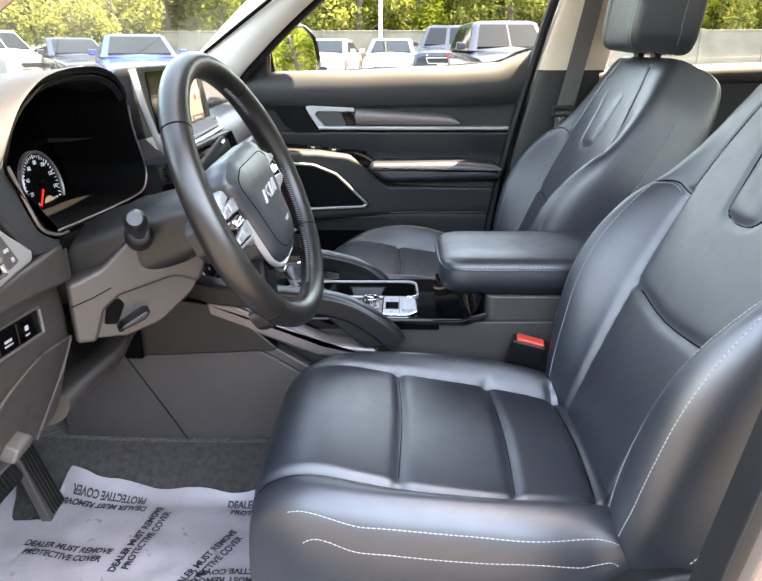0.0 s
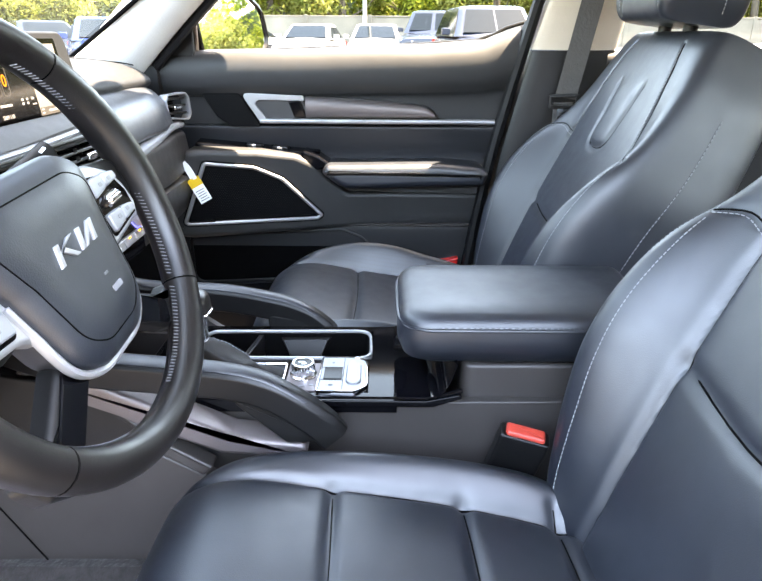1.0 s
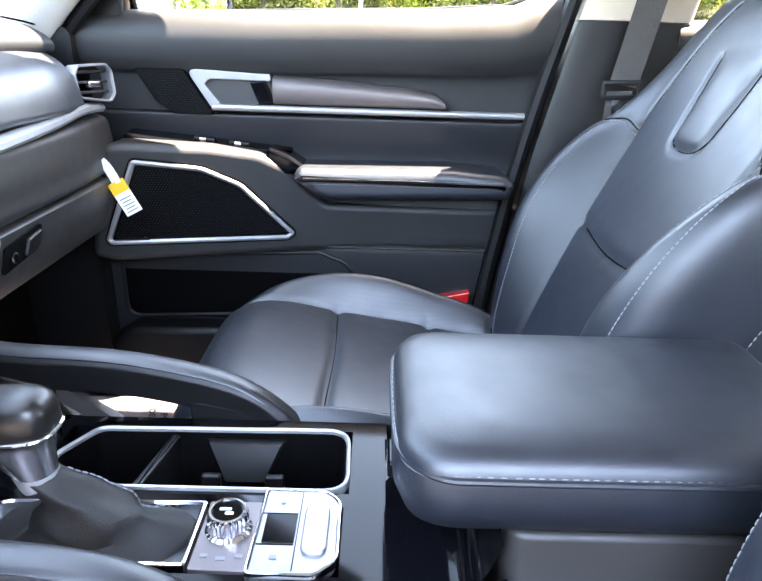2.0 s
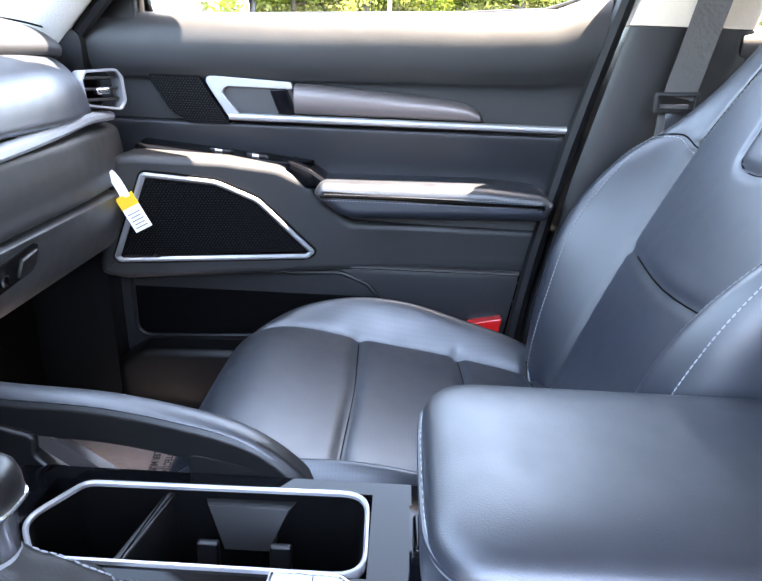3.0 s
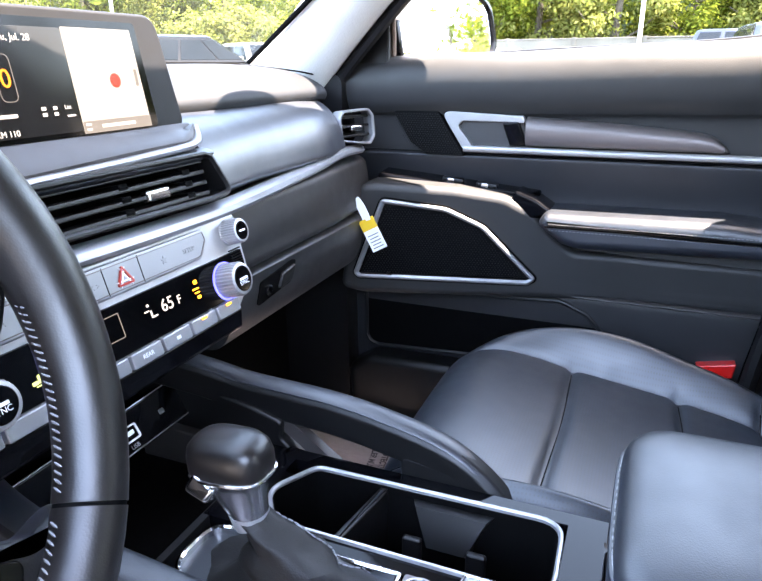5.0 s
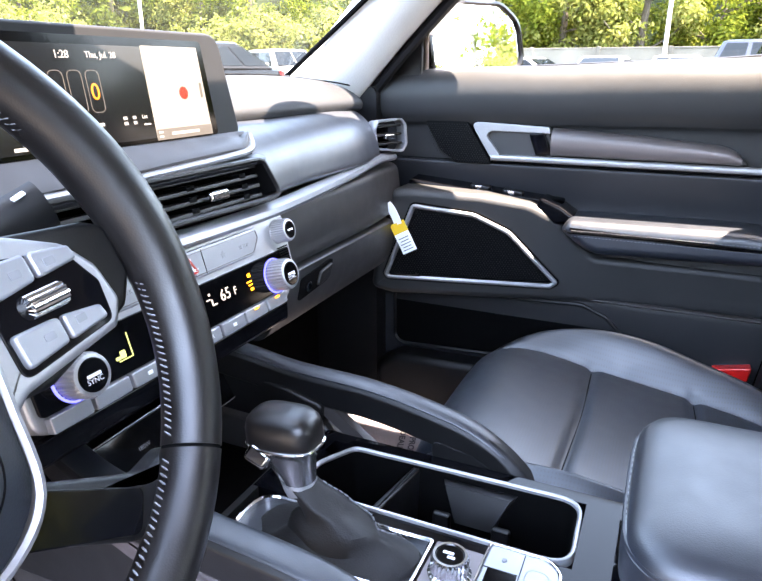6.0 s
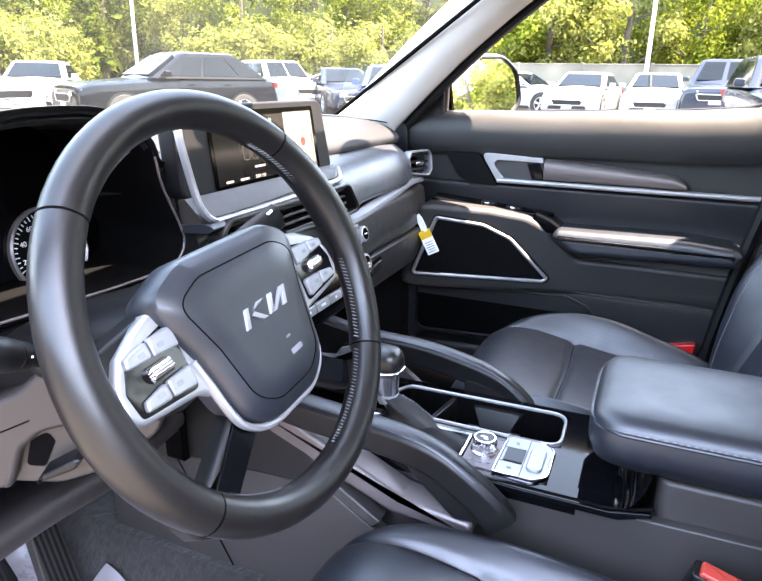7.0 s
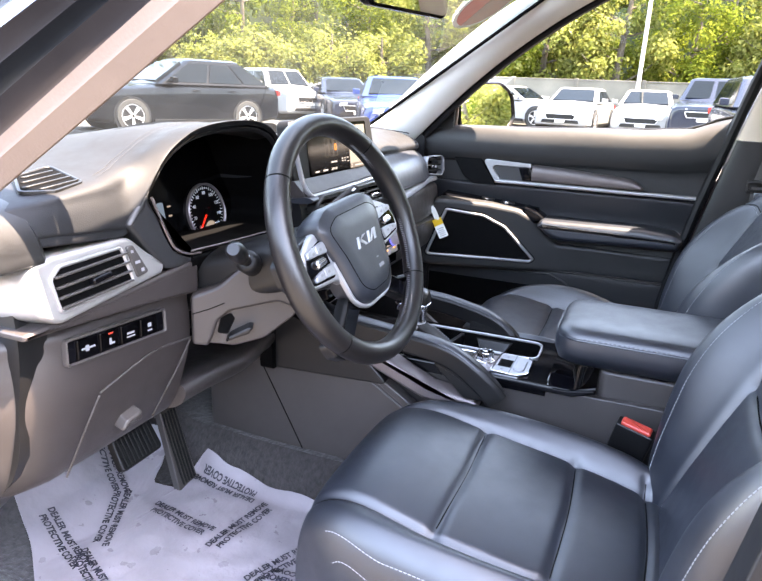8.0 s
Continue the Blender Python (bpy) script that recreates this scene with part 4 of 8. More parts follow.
for k in range(33):
    x = -0.112 + 0.326 * k / 32
    top = smooth_table([(-0.112, 1.1290), (0.0, 1.1235), (0.09, 1.1165), (0.15, 1.1115), (0.180, 1.1065), (0.197, 1.0985), (0.208, 1.0880), (0.214, 1.0790)], x)
    z0 = 1.0775
    rings.append([Vector((x, 2.072 - 0.038 * math.sin(math.pi * (0.04 + 0.92 * j / 12)) ** 0.42 * min(1, (top - z0) / 0.014) ** 0.5, z0 + (top - z0) * (1 - math.cos(math.pi * j / 12)) / 2)) for j in range(13)])
add_loft(bm, rings)
part("pull_trim", bm, SATIN_DARK, door, "dark bronze-grey pull trim")
part("parting_line", prism(box_outline(-0.42, -0.30, 1.0565, 1.0595, 0.001), -0.002, 0.0008, door_plane(2.066)), DARK, door)


# arch bulge with the loudspeaker, swelling towards the dashboard
def bulge(bm):
    for x in (-0.06, -0.02, 0.02, 0.06, 0.10):
        bmesh.ops.bisect_plane(bm, geom=bm.verts[:] + bm.edges[:] + bm.faces[:], plane_co=(x, 0, 0), plane_no=(1, 0, 0))
    for v in bm.verts:
        d = max(0.0, min(0.24, v.co.x + 0.10))
        v.co.y += 0.22 * (min(v.co.x, -0.10) + 0.42 + d - d * d / 0.48) - 0.10 * (v.co.z - 0.90)
    return bm


sp = door_plane(1.960)
arch = rounded([(-0.395, 1.012), (-0.363, 1.014), (-0.223, 1.008), (-0.135, 0.995), (-0.085, 0.970), (-0.012, 0.896), (0.35, 0.893), (0.35, 0.806), (-0.40, 0.790), (-0.445, 0.80), (-0.425, 0.90)],
               [0.02, 0.02, 0.05, 0.05, 0.05, 0.02, 0, 0.0, 0.02, 0.02, 0.05], 6)
part("speaker_surround", bulge(prism(arch, -0.09, 0.014, sp, 0.016, seg=5)), SOFT, door, "soft-touch arch round the loudspeaker")
so = rounded([(-0.352, 0.986), (-0.235, 0.972), (-0.168, 0.940), (-0.072, 0.838), (-0.088, 0.826), (-0.405, 0.826), (-0.412, 0.836)], [0.012, 0.06, 0.05, 0.012, 0.01, 0.01, 0.008], 6)
spk = part("speaker_bezel", bulge(bezel(so, 0.0085, 0.010, 0.020, sp, 0.0035)), SATIN, door, "satin silver loudspeaker frame")
part("speaker_gap", bulge(bezel(inset(so, -0.0035), 0.0045, 0.010, 0.0155, sp, 0.001)), DARK, spk)
inner = inset(so, 0.010)
grille = part("speaker_grille", bulge(prism(inner, 0.004, 0.0155, sp)), GRILLE, spk, "black perforated grille")


def inside(poly, u, v):
    ok = False
    for i in range(len(poly)):
        a, b = poly[i - 1], poly[i]
        if (a[1] > v) != (b[1] > v) and u < (b[0] - a[0]) * (v - a[1]) / (b[1] - a[1]) + a[0]:
            ok = not ok
    return ok


bm = bmesh.new()
safe = inset(inner, 0.004)
for j in range(36):
    for i in range(64):
        u, v = -0.412 + i * 0.0054 + (j % 2) * 0.0027, 0.832 + j * 0.0043
        if inside(safe, u, v):
            add_prism(bm, circle(0.0015, 4, start=0.785), 0.0153, 0.0160, sp @ Matrix.Translation((u, v, 0)))
part("mesh_knots", bulge(bm), GRILLE_KNOT, grille)
part("maker_plate", bulge(prism(rounded([(-0.398, 0.8375), (-0.350, 0.8375), (-0.345, 0.8415), (-0.340, 0.8375), (-0.338, 0.834), (-0.398, 0.834)], 0.0), 0.0150, 0.0175, sp)), CHROME, spk, "small chrome plate")

# switch pod and armrest
pod = rounded([(-0.155, -0.020), (0.080, -0.004), (0.130, 0.002), (0.150, 0.036), (-0.155, 0.036)], [0.01, 0.03, 0.02, 0.0, 0.0])
pm = basis((-0.230, 2.030, 1.009), (1, 0, -0.09), (0, 1, 0.10))
rear_pod = rounded([(-0.118, 1.004), (-0.080, 0.990), (-0.050, 0.970), (-0.040, 0.960), (-0.09, 0.955), (-0.13, 0.98)], 0.006)
part("pod_tail", prism(rear_pod, -0.02, 0.050, door_plane(2.062), 0.006), PIANO, door, "gloss black tail of the switch pod")
sw_pod = part("switch_pod", prism(pod, -0.03, 0.0, pm, 0.004), PIANO, door, "gloss black switch pod")
for u in (-0.010, 0.055):
    part("window_switch", prism(rounded([(u - 0.022, 0.004), (u + 0.018, 0.006), (u + 0.018, 0.022), (u - 0.022, 0.020)], 0.005), -0.001, 0.005, pm, 0.003), PLASTIC, sw_pod)
    part("switch_edge", prism(rounded([(u - 0.010, 0.000), (u + 0.002, 0.001), (u + 0.002, 0.0025), (u - 0.010, 0.0015)], 0.0005), -0.001, 0.0055, pm, 0.001), CHROME, sw_pod)
arm = rounded([(-0.074, 0.955), (-0.060, 0.974), (0.22, 0.978), (0.315, 0.970), (0.338, 0.955), (0.325, 0.925), (-0.005, 0.915), (-0.030, 0.922)], [0.012, 0.015, 0.06, 0.03, 0.012, 0.015, 0.02, 0.02], 6)
ar = part("armrest", prism(arm, -0.045, 0.090, door_plane(2.062), 0.018, seg=6), LEATHER, door, "padded leather armrest")
am = door_plane(2.062 - 0.0885)
part("armrest_seam", prism(rounded([(-0.058, 0.9515), (0.318, 0.9525), (0.318, 0.9545), (-0.058, 0.9540)], 0), -0.003, 0.0030, am), DARK, ar)
for z in (0.9475, 0.9575):
    part("stitching", stitches(lambda d, s, l: am @ Vector((d, s, 0.0022)), [(-0.05, z), (0.1, z + 0.0005), (0.31, z + 0.001)], 0.006, 0.004, 0.0005), THREAD, ar)
part("armrest_edge", prism(rounded([(-0.022, 0.905), (0.335, 0.912), (0.335, 0.917), (-0.014, 0.910)], 0.001), -0.02, 0.025, door_plane(2.062), 0.002), PLASTIC_GREY, door)

# map pocket, its opening's shade a flat near-black sheet; lower lip and reflector
pk = rounded([(-0.43, 0.770), (-0.03, 0.788), (0.02, 0.768), (0.05, 0.735), (0.08, 0.665), (-0.43, 0.640)], [0.02, 0.03, 0.03, 0.03, 0.03, 0.03])
part("map_pocket", prism(pk, -0.012, 0.0035, door_plane(2.062)), DARK, door, "flat near-black sheet painted as the shaded map pocket opening")
part("pocket_rim", bezel(inset(pk, -0.006), 0.008, 0.0, 0.009, door_plane(2.062), 0.003), PLASTIC, door)
part("pocket_wall", prism(rounded([(-0.45, 0.48), (0.26, 0.49), (0.30, 0.62), (0.20, 0.645), (-0.41, 0.632), (-0.46, 0.60)], 0.03), 0.0, 0.055, door_plane(2.062), 0.018), PLASTIC, door, "moulded pocket wall")
part("reflector", prism(rounded([(0.212, 0.704), (0.280, 0.719), (0.277, 0.690), (0.252, 0.688)], 0.003), -0.004, 0.016, door_plane(2.056), 0.003), REFLECTOR, door, "red door reflector")

# glass, sail panel and window channel
g = bmesh.new()
rings = []
for k in range(9):
    f = k / 8
    z = 1.20 + 0.45 * f
    y = 2.098 - 0.17 * f - 0.03 * f * f
    x0 = -0.40 + max(0, (z - 1.22)) * 1.30
    x1 = 0.42 + (z - 1.22) * 0.24
    rings.append([Vector((x0 + (x1 - x0) * j / 6, y, z)) for j in range(7)])
add_loft(g, rings, False, False, closed=False)
w = part("window_glass", g, GLASS, door, "clear side window glass")
w.visible_shadow = False
part("window_channel", prism(box_outline(-0.40, 0.40, 1.205, 1.229, 0.002), -0.012, 0.008, door_plane(2.092)), RUBBER, door)
chan = tube([(x, 2.080, 1.2335 + belt_rise(x)) for x in (-0.39, -0.2, 0.0, 0.16, 0.24, 0.30, 0.34, 0.37, 0.395, 0.412)], 0.0045, 8)
part("belt_seal", chan, RUBBER, door, "thin black belt-line seal")
sail = rounded([(-0.50, 1.205), (-0.374, 1.216), (-0.370, 1.315), (-0.380, 1.318)], [0.006, 0.003, 0.004, 0.004])
part("sail_panel", prism(sail, -0.03, 0.010, door_plane(2.055), 0.004), PLASTIC, door, "black corner trim")
part("window_post", tube([(-0.371, 2.066, 1.222), (-0.368, 2.058, 1.27), (-0.364, 2.044, 1.325)], 0.0045, 8, (0, 1, 0)), PILLAR_TAN, door, "tan window run channel")
fr = [(-0.47, 2.03, 1.205), (-0.405, 2.025, 1.268), (-0.262, 1.995, 1.397), (-0.095, 1.955, 1.520), (0.08, 1.912, 1.612), (0.26, 1.880, 1.670), (0.5, 1.88, 1.69)]
part("window_frame", tube(spline(fr, 6), 0.009, 8, (0, 1, 0)), RUBBER, door, "black upper window frame")
bm = bmesh.new()
add_loft(bm, [[Vector((p.x + a, p.y + b, p.z + c)) for a, b, c in ((0.0, 0.010, -0.006), (-0.004, 0.078, -0.014), (-0.012, 0.080, 0.004), (-0.014, 0.012, 0.016))] for p in spline(fr[1:5], 6)])
part("outer_frame", bm, BODY, door, "dark painted outer window frame")
rear_frame = [(0.405, 2.062, 1.255), (0.43, 2.045, 1.32), (0.46, 2.0, 1.45), (0.50, 1.92, 1.62)]
part("window_frame", tube(spline(rear_frame, 6), 0.013, 8, (0, 1, 0)), RUBBER, door, "black rear window frame")

# outside mirror
om = thing("side_mirror", (-0.36, 2.20, 1.27), "dark painted outside mirror on the passenger door", "mirror")
mg = basis((-0.330, 2.245, 1.290), (0.34, 1, 0), (-0.13, 0, 1)) @ Matrix.Diagonal((1.38, 1.0, 1, 1))
mo = rounded([(-0.115, -0.075), (0.085, -0.080), (0.118, -0.040), (0.110, 0.040), (0.060, 0.073), (-0.085, 0.066), (-0.118, 0.030)], [0.03, 0.03, 0.04, 0.05, 0.05, 0.04, 0.03], 6)
part("housing", prism(inset(mo, -0.014), -0.10, 0.012, mg, 0.008, base_bevel=0.05, seg=5), BODY, om)
part("mirror_glass", prism(mo, 0.0125, 0.0135, mg), MIRROR, om, "silvered mirror glass")
part("mirror_rim", bezel(inset(mo, -0.010), 0.011, 0.008, 0.020, mg, 0.004), PIANO, om)
part("mirror_arm", tube([(-0.41, 2.09, 1.20), (-0.385, 2.14, 1.215), (-0.37, 2.18, 1.235)], 0.03, 10, (0, 0, 1)), PIANO, om)

# ---- dashboard ----
dash = thing("dashboard", (-0.5, MID, 0.9), "black soft-touch dashboard with silver strip, vents and displays", "dashboard")


def run(name, profile, y0, y1, mat, parent=None, n=10, bow=0.0, label="", smooth_n=5, taper=None):
    """A profile of (x, z) carried across the car; bow pulls the middle rearwards."""
    prof = spline([(x, 0, z) for x, z in profile], smooth_n, closed=True)
    bm = bmesh.new()
    rings = []
    for k in range(n + 1):
        f = k / n
        y = y0 + (y1 - y0) * f
        b = bow * (1 - ((y - MID) / 0.72) ** 2)
        e = taper(y) if taper else (0, 0)
        rings.append([Vector((p.x + b + e[0], y, p.z + e[1])) for p in prof])
    add_loft(bm, rings)
    return part(name, bm, mat, parent or dash, label)


# dark core behind everything, its near-black colour standing for shade in the gaps
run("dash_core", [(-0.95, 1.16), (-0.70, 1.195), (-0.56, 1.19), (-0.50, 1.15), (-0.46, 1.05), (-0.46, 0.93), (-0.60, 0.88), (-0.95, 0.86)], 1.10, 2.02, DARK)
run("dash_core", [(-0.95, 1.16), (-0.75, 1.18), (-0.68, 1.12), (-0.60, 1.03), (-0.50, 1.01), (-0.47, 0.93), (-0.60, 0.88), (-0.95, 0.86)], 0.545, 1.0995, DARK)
# top pads
run("top_pad", [(-0.98, 1.150), (-0.80, 1.180), (-0.69, 1.214), (-0.60, 1.222), (-0.53, 1.215), (-0.475, 1.202), (-0.444, 1.186), (-0.437, 1.171), (-0.452, 1.160), (-0.52, 1.155), (-0.9, 1.14)], 1.45, 1.990, SOFT_TOP, n=20,
    label="grained soft upper dash pad", taper=lambda y: (-0.035 * smooth(1.90, 1.99, y) - 0.02 * smooth(1.97, 1.99, y), -0.006 * smooth(1.86, 1.98, y)))
part("pad_seam", tube(spline([(-0.640, 1.72, 1.2235), (-0.575, 1.82, 1.2215), (-0.515, 1.92, 1.210), (-0.498, 1.985, 1.201)], 6), 0.0016, 6), DARK, dash, "dark joint beside the pillar foot")
run("top_pad_center", [(-0.98, 1.165), (-0.80, 1.190), (-0.62, 1.220), (-0.50, 1.216), (-0.46, 1.19), (-0.50, 1.16), (-0.9, 1.15)], 1.05, 1.449, SOFT_TOP)
run("passenger_pad", [(-0.52, 1.158), (-0.455, 1.166), (-0.415, 1.155), (-0.388, 1.128), (-0.376, 1.095), (-0.378, 1.078), (-0.42, 1.070), (-0.52, 1.075)], 1.475, 1.892, LEATHER, n=14,
    label="padded leatherette passenger panel", taper=lambda y: (-0.02 * smooth(1.78, 1.9, y) + 0.012 * smooth(1.62, 1.47, y), 0))
strip_path = [(-0.345, 1.10, 1.073), (-0.338, 1.25, 1.070), (-0.345, 1.45, 1.066), (-0.362, 1.60, 1.066), (-0.378, 1.75, 1.070), (-0.392, 1.87, 1.075), (-0.398, 1.96, 1.072)]
part("silver_strip", sweep(spline(strip_path, 8), [(-0.012, -0.006), (-0.004, -0.007), (0.006, -0.006), (0.010, -0.001), (0.008, 0.005), (0.002, 0.008), (-0.012, 0.008)][::-1], (0, 0, 1)), SILVER_PAINT, dash, "satin silver dash strip")
# lower right face and glovebox
run("lower_panel", [(-0.46, 1.058), (-0.395, 1.056), (-0.382, 1.03), (-0.380, 0.99), (-0.386, 0.962), (-0.46, 0.96)], 1.50, 1.985, DASH_LOW, label="black lower dash panel", taper=lambda y: (-0.012 * smooth(1.8, 1.98, y), 0))
gb = run("glovebox", [(-0.47, 0.958), (-0.390, 0.9565), (-0.382, 0.94), (-0.386, 0.90), (-0.402, 0.868), (-0.43, 0.855), (-0.50, 0.86)], 1.515, 1.93, DASH_LOW, label="black glovebox lid")
gm = dash_plane(-0.3835, 1.62, 0.925, tilt=-6)
# the latch hollow's shade as a flat near-black sheet
part("latch_recess", prism(rounded([(-0.050, -0.022), (0.045, -0.012), (0.060, 0.022), (-0.040, 0.012)], 0.008), -0.003, 0.0025, gm), DARK, gb)
part("latch", prism(rounded([(0.005, -0.013), (0.043, -0.008), (0.054, 0.016), (0.014, 0.010)], 0.005), 0.0, 0.007, gm, 0.003), PLASTIC, gb, "black glovebox latch")
part("lock", lathe([(0.008, 0.0), (0.008, 0.004), (0.005, 0.005)], gm @ Matrix.Translation((-0.022, -0.004, 0.002)), 16), CHROME, gb)
# near-black sheet, the deep footwell shade put into its colour
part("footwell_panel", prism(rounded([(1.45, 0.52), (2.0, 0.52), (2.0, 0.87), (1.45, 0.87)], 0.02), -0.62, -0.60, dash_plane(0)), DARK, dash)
part("cowl_side_panel", prism(rounded([(-1.0, 0.45), (-0.455, 0.45), (-0.455, 1.20), (-1.0, 1.2)], 0.02), -0.06, 0.02, door_plane(2.03)), PLASTIC, dash)

# right end vent
vm = dash_plane(-0.396, 1.940, 1.110, tilt=4, yaw=-18) @ Matrix.Scale(0.86, 4)
vo = rounded([(-0.056, -0.022), (0.030, -0.034), (0.046, -0.018), (0.044, 0.026), (0.030, 0.040), (-0.048, 0.038), (-0.060, 0.022)], 0.014)


def vent(m, outline, slats, knobs, name, rim_mat, rim=0.010, v0=-0.03, v1=0.03, u0=-0.05, u1=0.05, shear=0.0, depth=0.05):
    ve = part(name, bezel(outline, rim, -0.012, 0.014, m, 0.004), rim_mat, dash, "silver framed air vent")
    part("vent_well", prism(inset(outline, rim * 0.6), -depth, -depth + 0.01, m), DARK, ve)
    for k in range(slats):
        v = v0 + (v1 - v0) * (k + 0.5) / slats
        part("slat", prism(rounded([(u0, v - 0.0022 - shear), (u1, v - 0.0022 + shear), (u1, v + 0.0022 + shear), (u0, v + 0.0022 - shear)], 0.001, 2), -0.035, 0.002, m, 0.001), PLASTIC, ve)
    for u, v in knobs:
        part("vane_tab", prism(box_outline(u - 0.016, u + 0.016, v - 0.0055, v + 0.0055, 0.003), 0.0, 0.009, m, 0.003), CHROME, ve, "chrome vane tab")
    return ve


vent(vm, vo, 3, [(-0.004, 0.002)], "right_vent", SILVER_PAINT, 0.0045, -0.022, 0.034, -0.05, 0.040)

# center vents: one wide opening with two vane tabs
cm = dash_plane(-0.352, 1.28, 1.103, tilt=12)
co = rounded([(-0.195, -0.018), (0.155, -0.024), (0.196, -0.022), (0.172, 0.026), (0.160, 0.030), (-0.17, 0.030), (-0.195, 0.015)], [0.01, 0.02, 0.012, 0.012, 0.01, 0.02, 0.01])
cv = vent(cm, co, 4, [(-0.085, -0.004), (0.082, -0.002)], "center_vent", PLASTIC, 0.006, -0.020, 0.026, -0.18, 0.165)
for u in (-0.15, -0.045, 0.045, 0.135):
    for v in (-0.012, 0.000, 0.012):
        part("vane", prism(box_outline(u - 0.006, u + 0.006, v - 0.003, v + 0.003, 0.001), -0.03, 0.0025, cm, 0.001), DARK, cv)
run("vent_hood", [(-0.46, 1.124), (-0.40, 1.1275), (-0.368, 1.1320), (-0.352, 1.1300), (-0.350, 1.1255), (-0.37, 1.120), (-0.46, 1.118)], 1.075, 1.480, LEATHER, label="padded ledge over the vents", taper=lambda y: (-0.014 * smooth(1.44, 1.48, y), 0))

# control stack
cs = dash_plane(-0.330, 1.28, 1.010, tilt=15)
stack = part("control_panel", prism(rounded([(-0.195, -0.052), (0.165, -0.052), (0.196, -0.020), (0.200, 0.052), (-0.195, 0.052)], [0.02, 0.03, 0.03, 0.008, 0.008]), -0.05, 0.0, cs, 0.004), SATIN, dash, "satin silver control panel")
radio_o = rounded([(-0.185, 0.017), (0.120, 0.017), (0.136, 0.034), (0.134, 0.047), (-0.185, 0.047)], [0.004, 0.012, 0.008, 0.004, 0.004])
part("radio_bar", prism(radio_o, 0.0, 0.004, cs, 0.002), SILVER_PAINT, stack, "silver radio button bar")
for u, t_ in ((-0.160, "RADIO"), (-0.118, "MEDIA"), (-0.076, "< SEEK"), (-0.030, "TRACK >"), (0.104, "SETUP")):
    words(t_, 0.0068, cs @ Matrix.Translation((u, 0.031, 0.0042)), LABEL, stack, "button_lettering", squash=0.95)
part("bar_line", bezel(inset(radio_o, 0.003), 0.0009, 0.003, 0.0046, cs, 0.0002), SATIN_DARK, stack)
for u in (-0.010, 0.034):
    part("button_gap", prism(box_outline(u - 0.0004, u + 0.0004, 0.019, 0.045, 0), 0.003, 0.0044, cs), DARK, stack)
star = [(0.0045 * (1 if k % 2 == 0 else 0.45) * math.sin(k * math.pi / 5), 0.0045 * (1 if k % 2 == 0 else 0.45) * math.cos(k * math.pi / 5)) for k in range(10)]
part("star_mark", prism(star, 0.0038, 0.0044, cs @ Matrix.Translation((0.066, 0.031, 0))), LABEL, stack)
tri_o = rounded([(-0.011, -0.008), (0.011, -0.008), (0.0, 0.011)], 0.002)
hz = cs @ Matrix.Translation((0.012, 0.031, 0.0))
part("hazard_triangle", bezel(tri_o, 0.0022, 0.004, 0.0055, hz, 0.0004), RED, stack, "red hazard triangle")
part("hazard_triangle", bezel(inset(tri_o, 0.0035), 0.0012, 0.004, 0.0052, hz, 0.0002), MARK, stack)
# climate panel
cl_o = rounded([(-0.188, -0.036), (0.170, -0.036), (0.188, -0.012), (0.188, 0.011), (-0.188, 0.011)], [0.006, 0.02, 0.012, 0.004, 0.004])
climate = part("climate_panel", prism(cl_o, 0.0, 0.003, cs, 0.001), SCREEN_OFF, stack, "gloss black climate display")
words("65", 0.0175, cs @ Matrix.Translation((0.052, -0.010, 0.0034)), SCREEN_WHITE, climate, "readout")
words("F", 0.012, cs @ Matrix.Translation((0.069, -0.011, 0.0034)), SCREEN_WHITE, climate, "readout")
words("REAR", 0.0075, cs @ Matrix.Translation((-0.035, 0.003, 0.0034)), SCREEN_WHITE, climate, "readout")
part("readout_box", bezel(box_outline(-0.062, -0.008, -0.020, 0.003, 0.001), 0.0005, 0.003, 0.0035, cs, 0.0001), SCREEN_GREY, climate)
bars([(0.004, -0.008, 0.006, 0.0012), (0.009, -0.012, 0.0015, 0.007), (0.013, -0.015, 0.006, 0.0014), (0.007, -0.003, 0.0025, 0.0025)], cs @ Matrix.Translation((0.020, 0, 0.0034)), SCREEN_WHITE, climate, "airflow_mark")
bars([(-0.098, -0.018, 0.006, 0.007), (-0.104, -0.020, 0.005, 0.003), (-0.088, -0.012, 0.0008, 0.022), (-0.096, -0.023, 0.016, 0.0008)], cs @ Matrix.Translation((0, 0, 0.0034)), SCREEN_GREEN, climate, "fan_mark")
bars([(0.082, -0.002, 0.005, 0.004), (0.080, -0.009, 0.009, 0.0014), (0.081, -0.013, 0.007, 0.0014), (0.082, -0.018, 0.005, 0.003)], cs @ Matrix.Translation((0.016, 0, 0.0034)), AMBER, climate, "warning_mark")
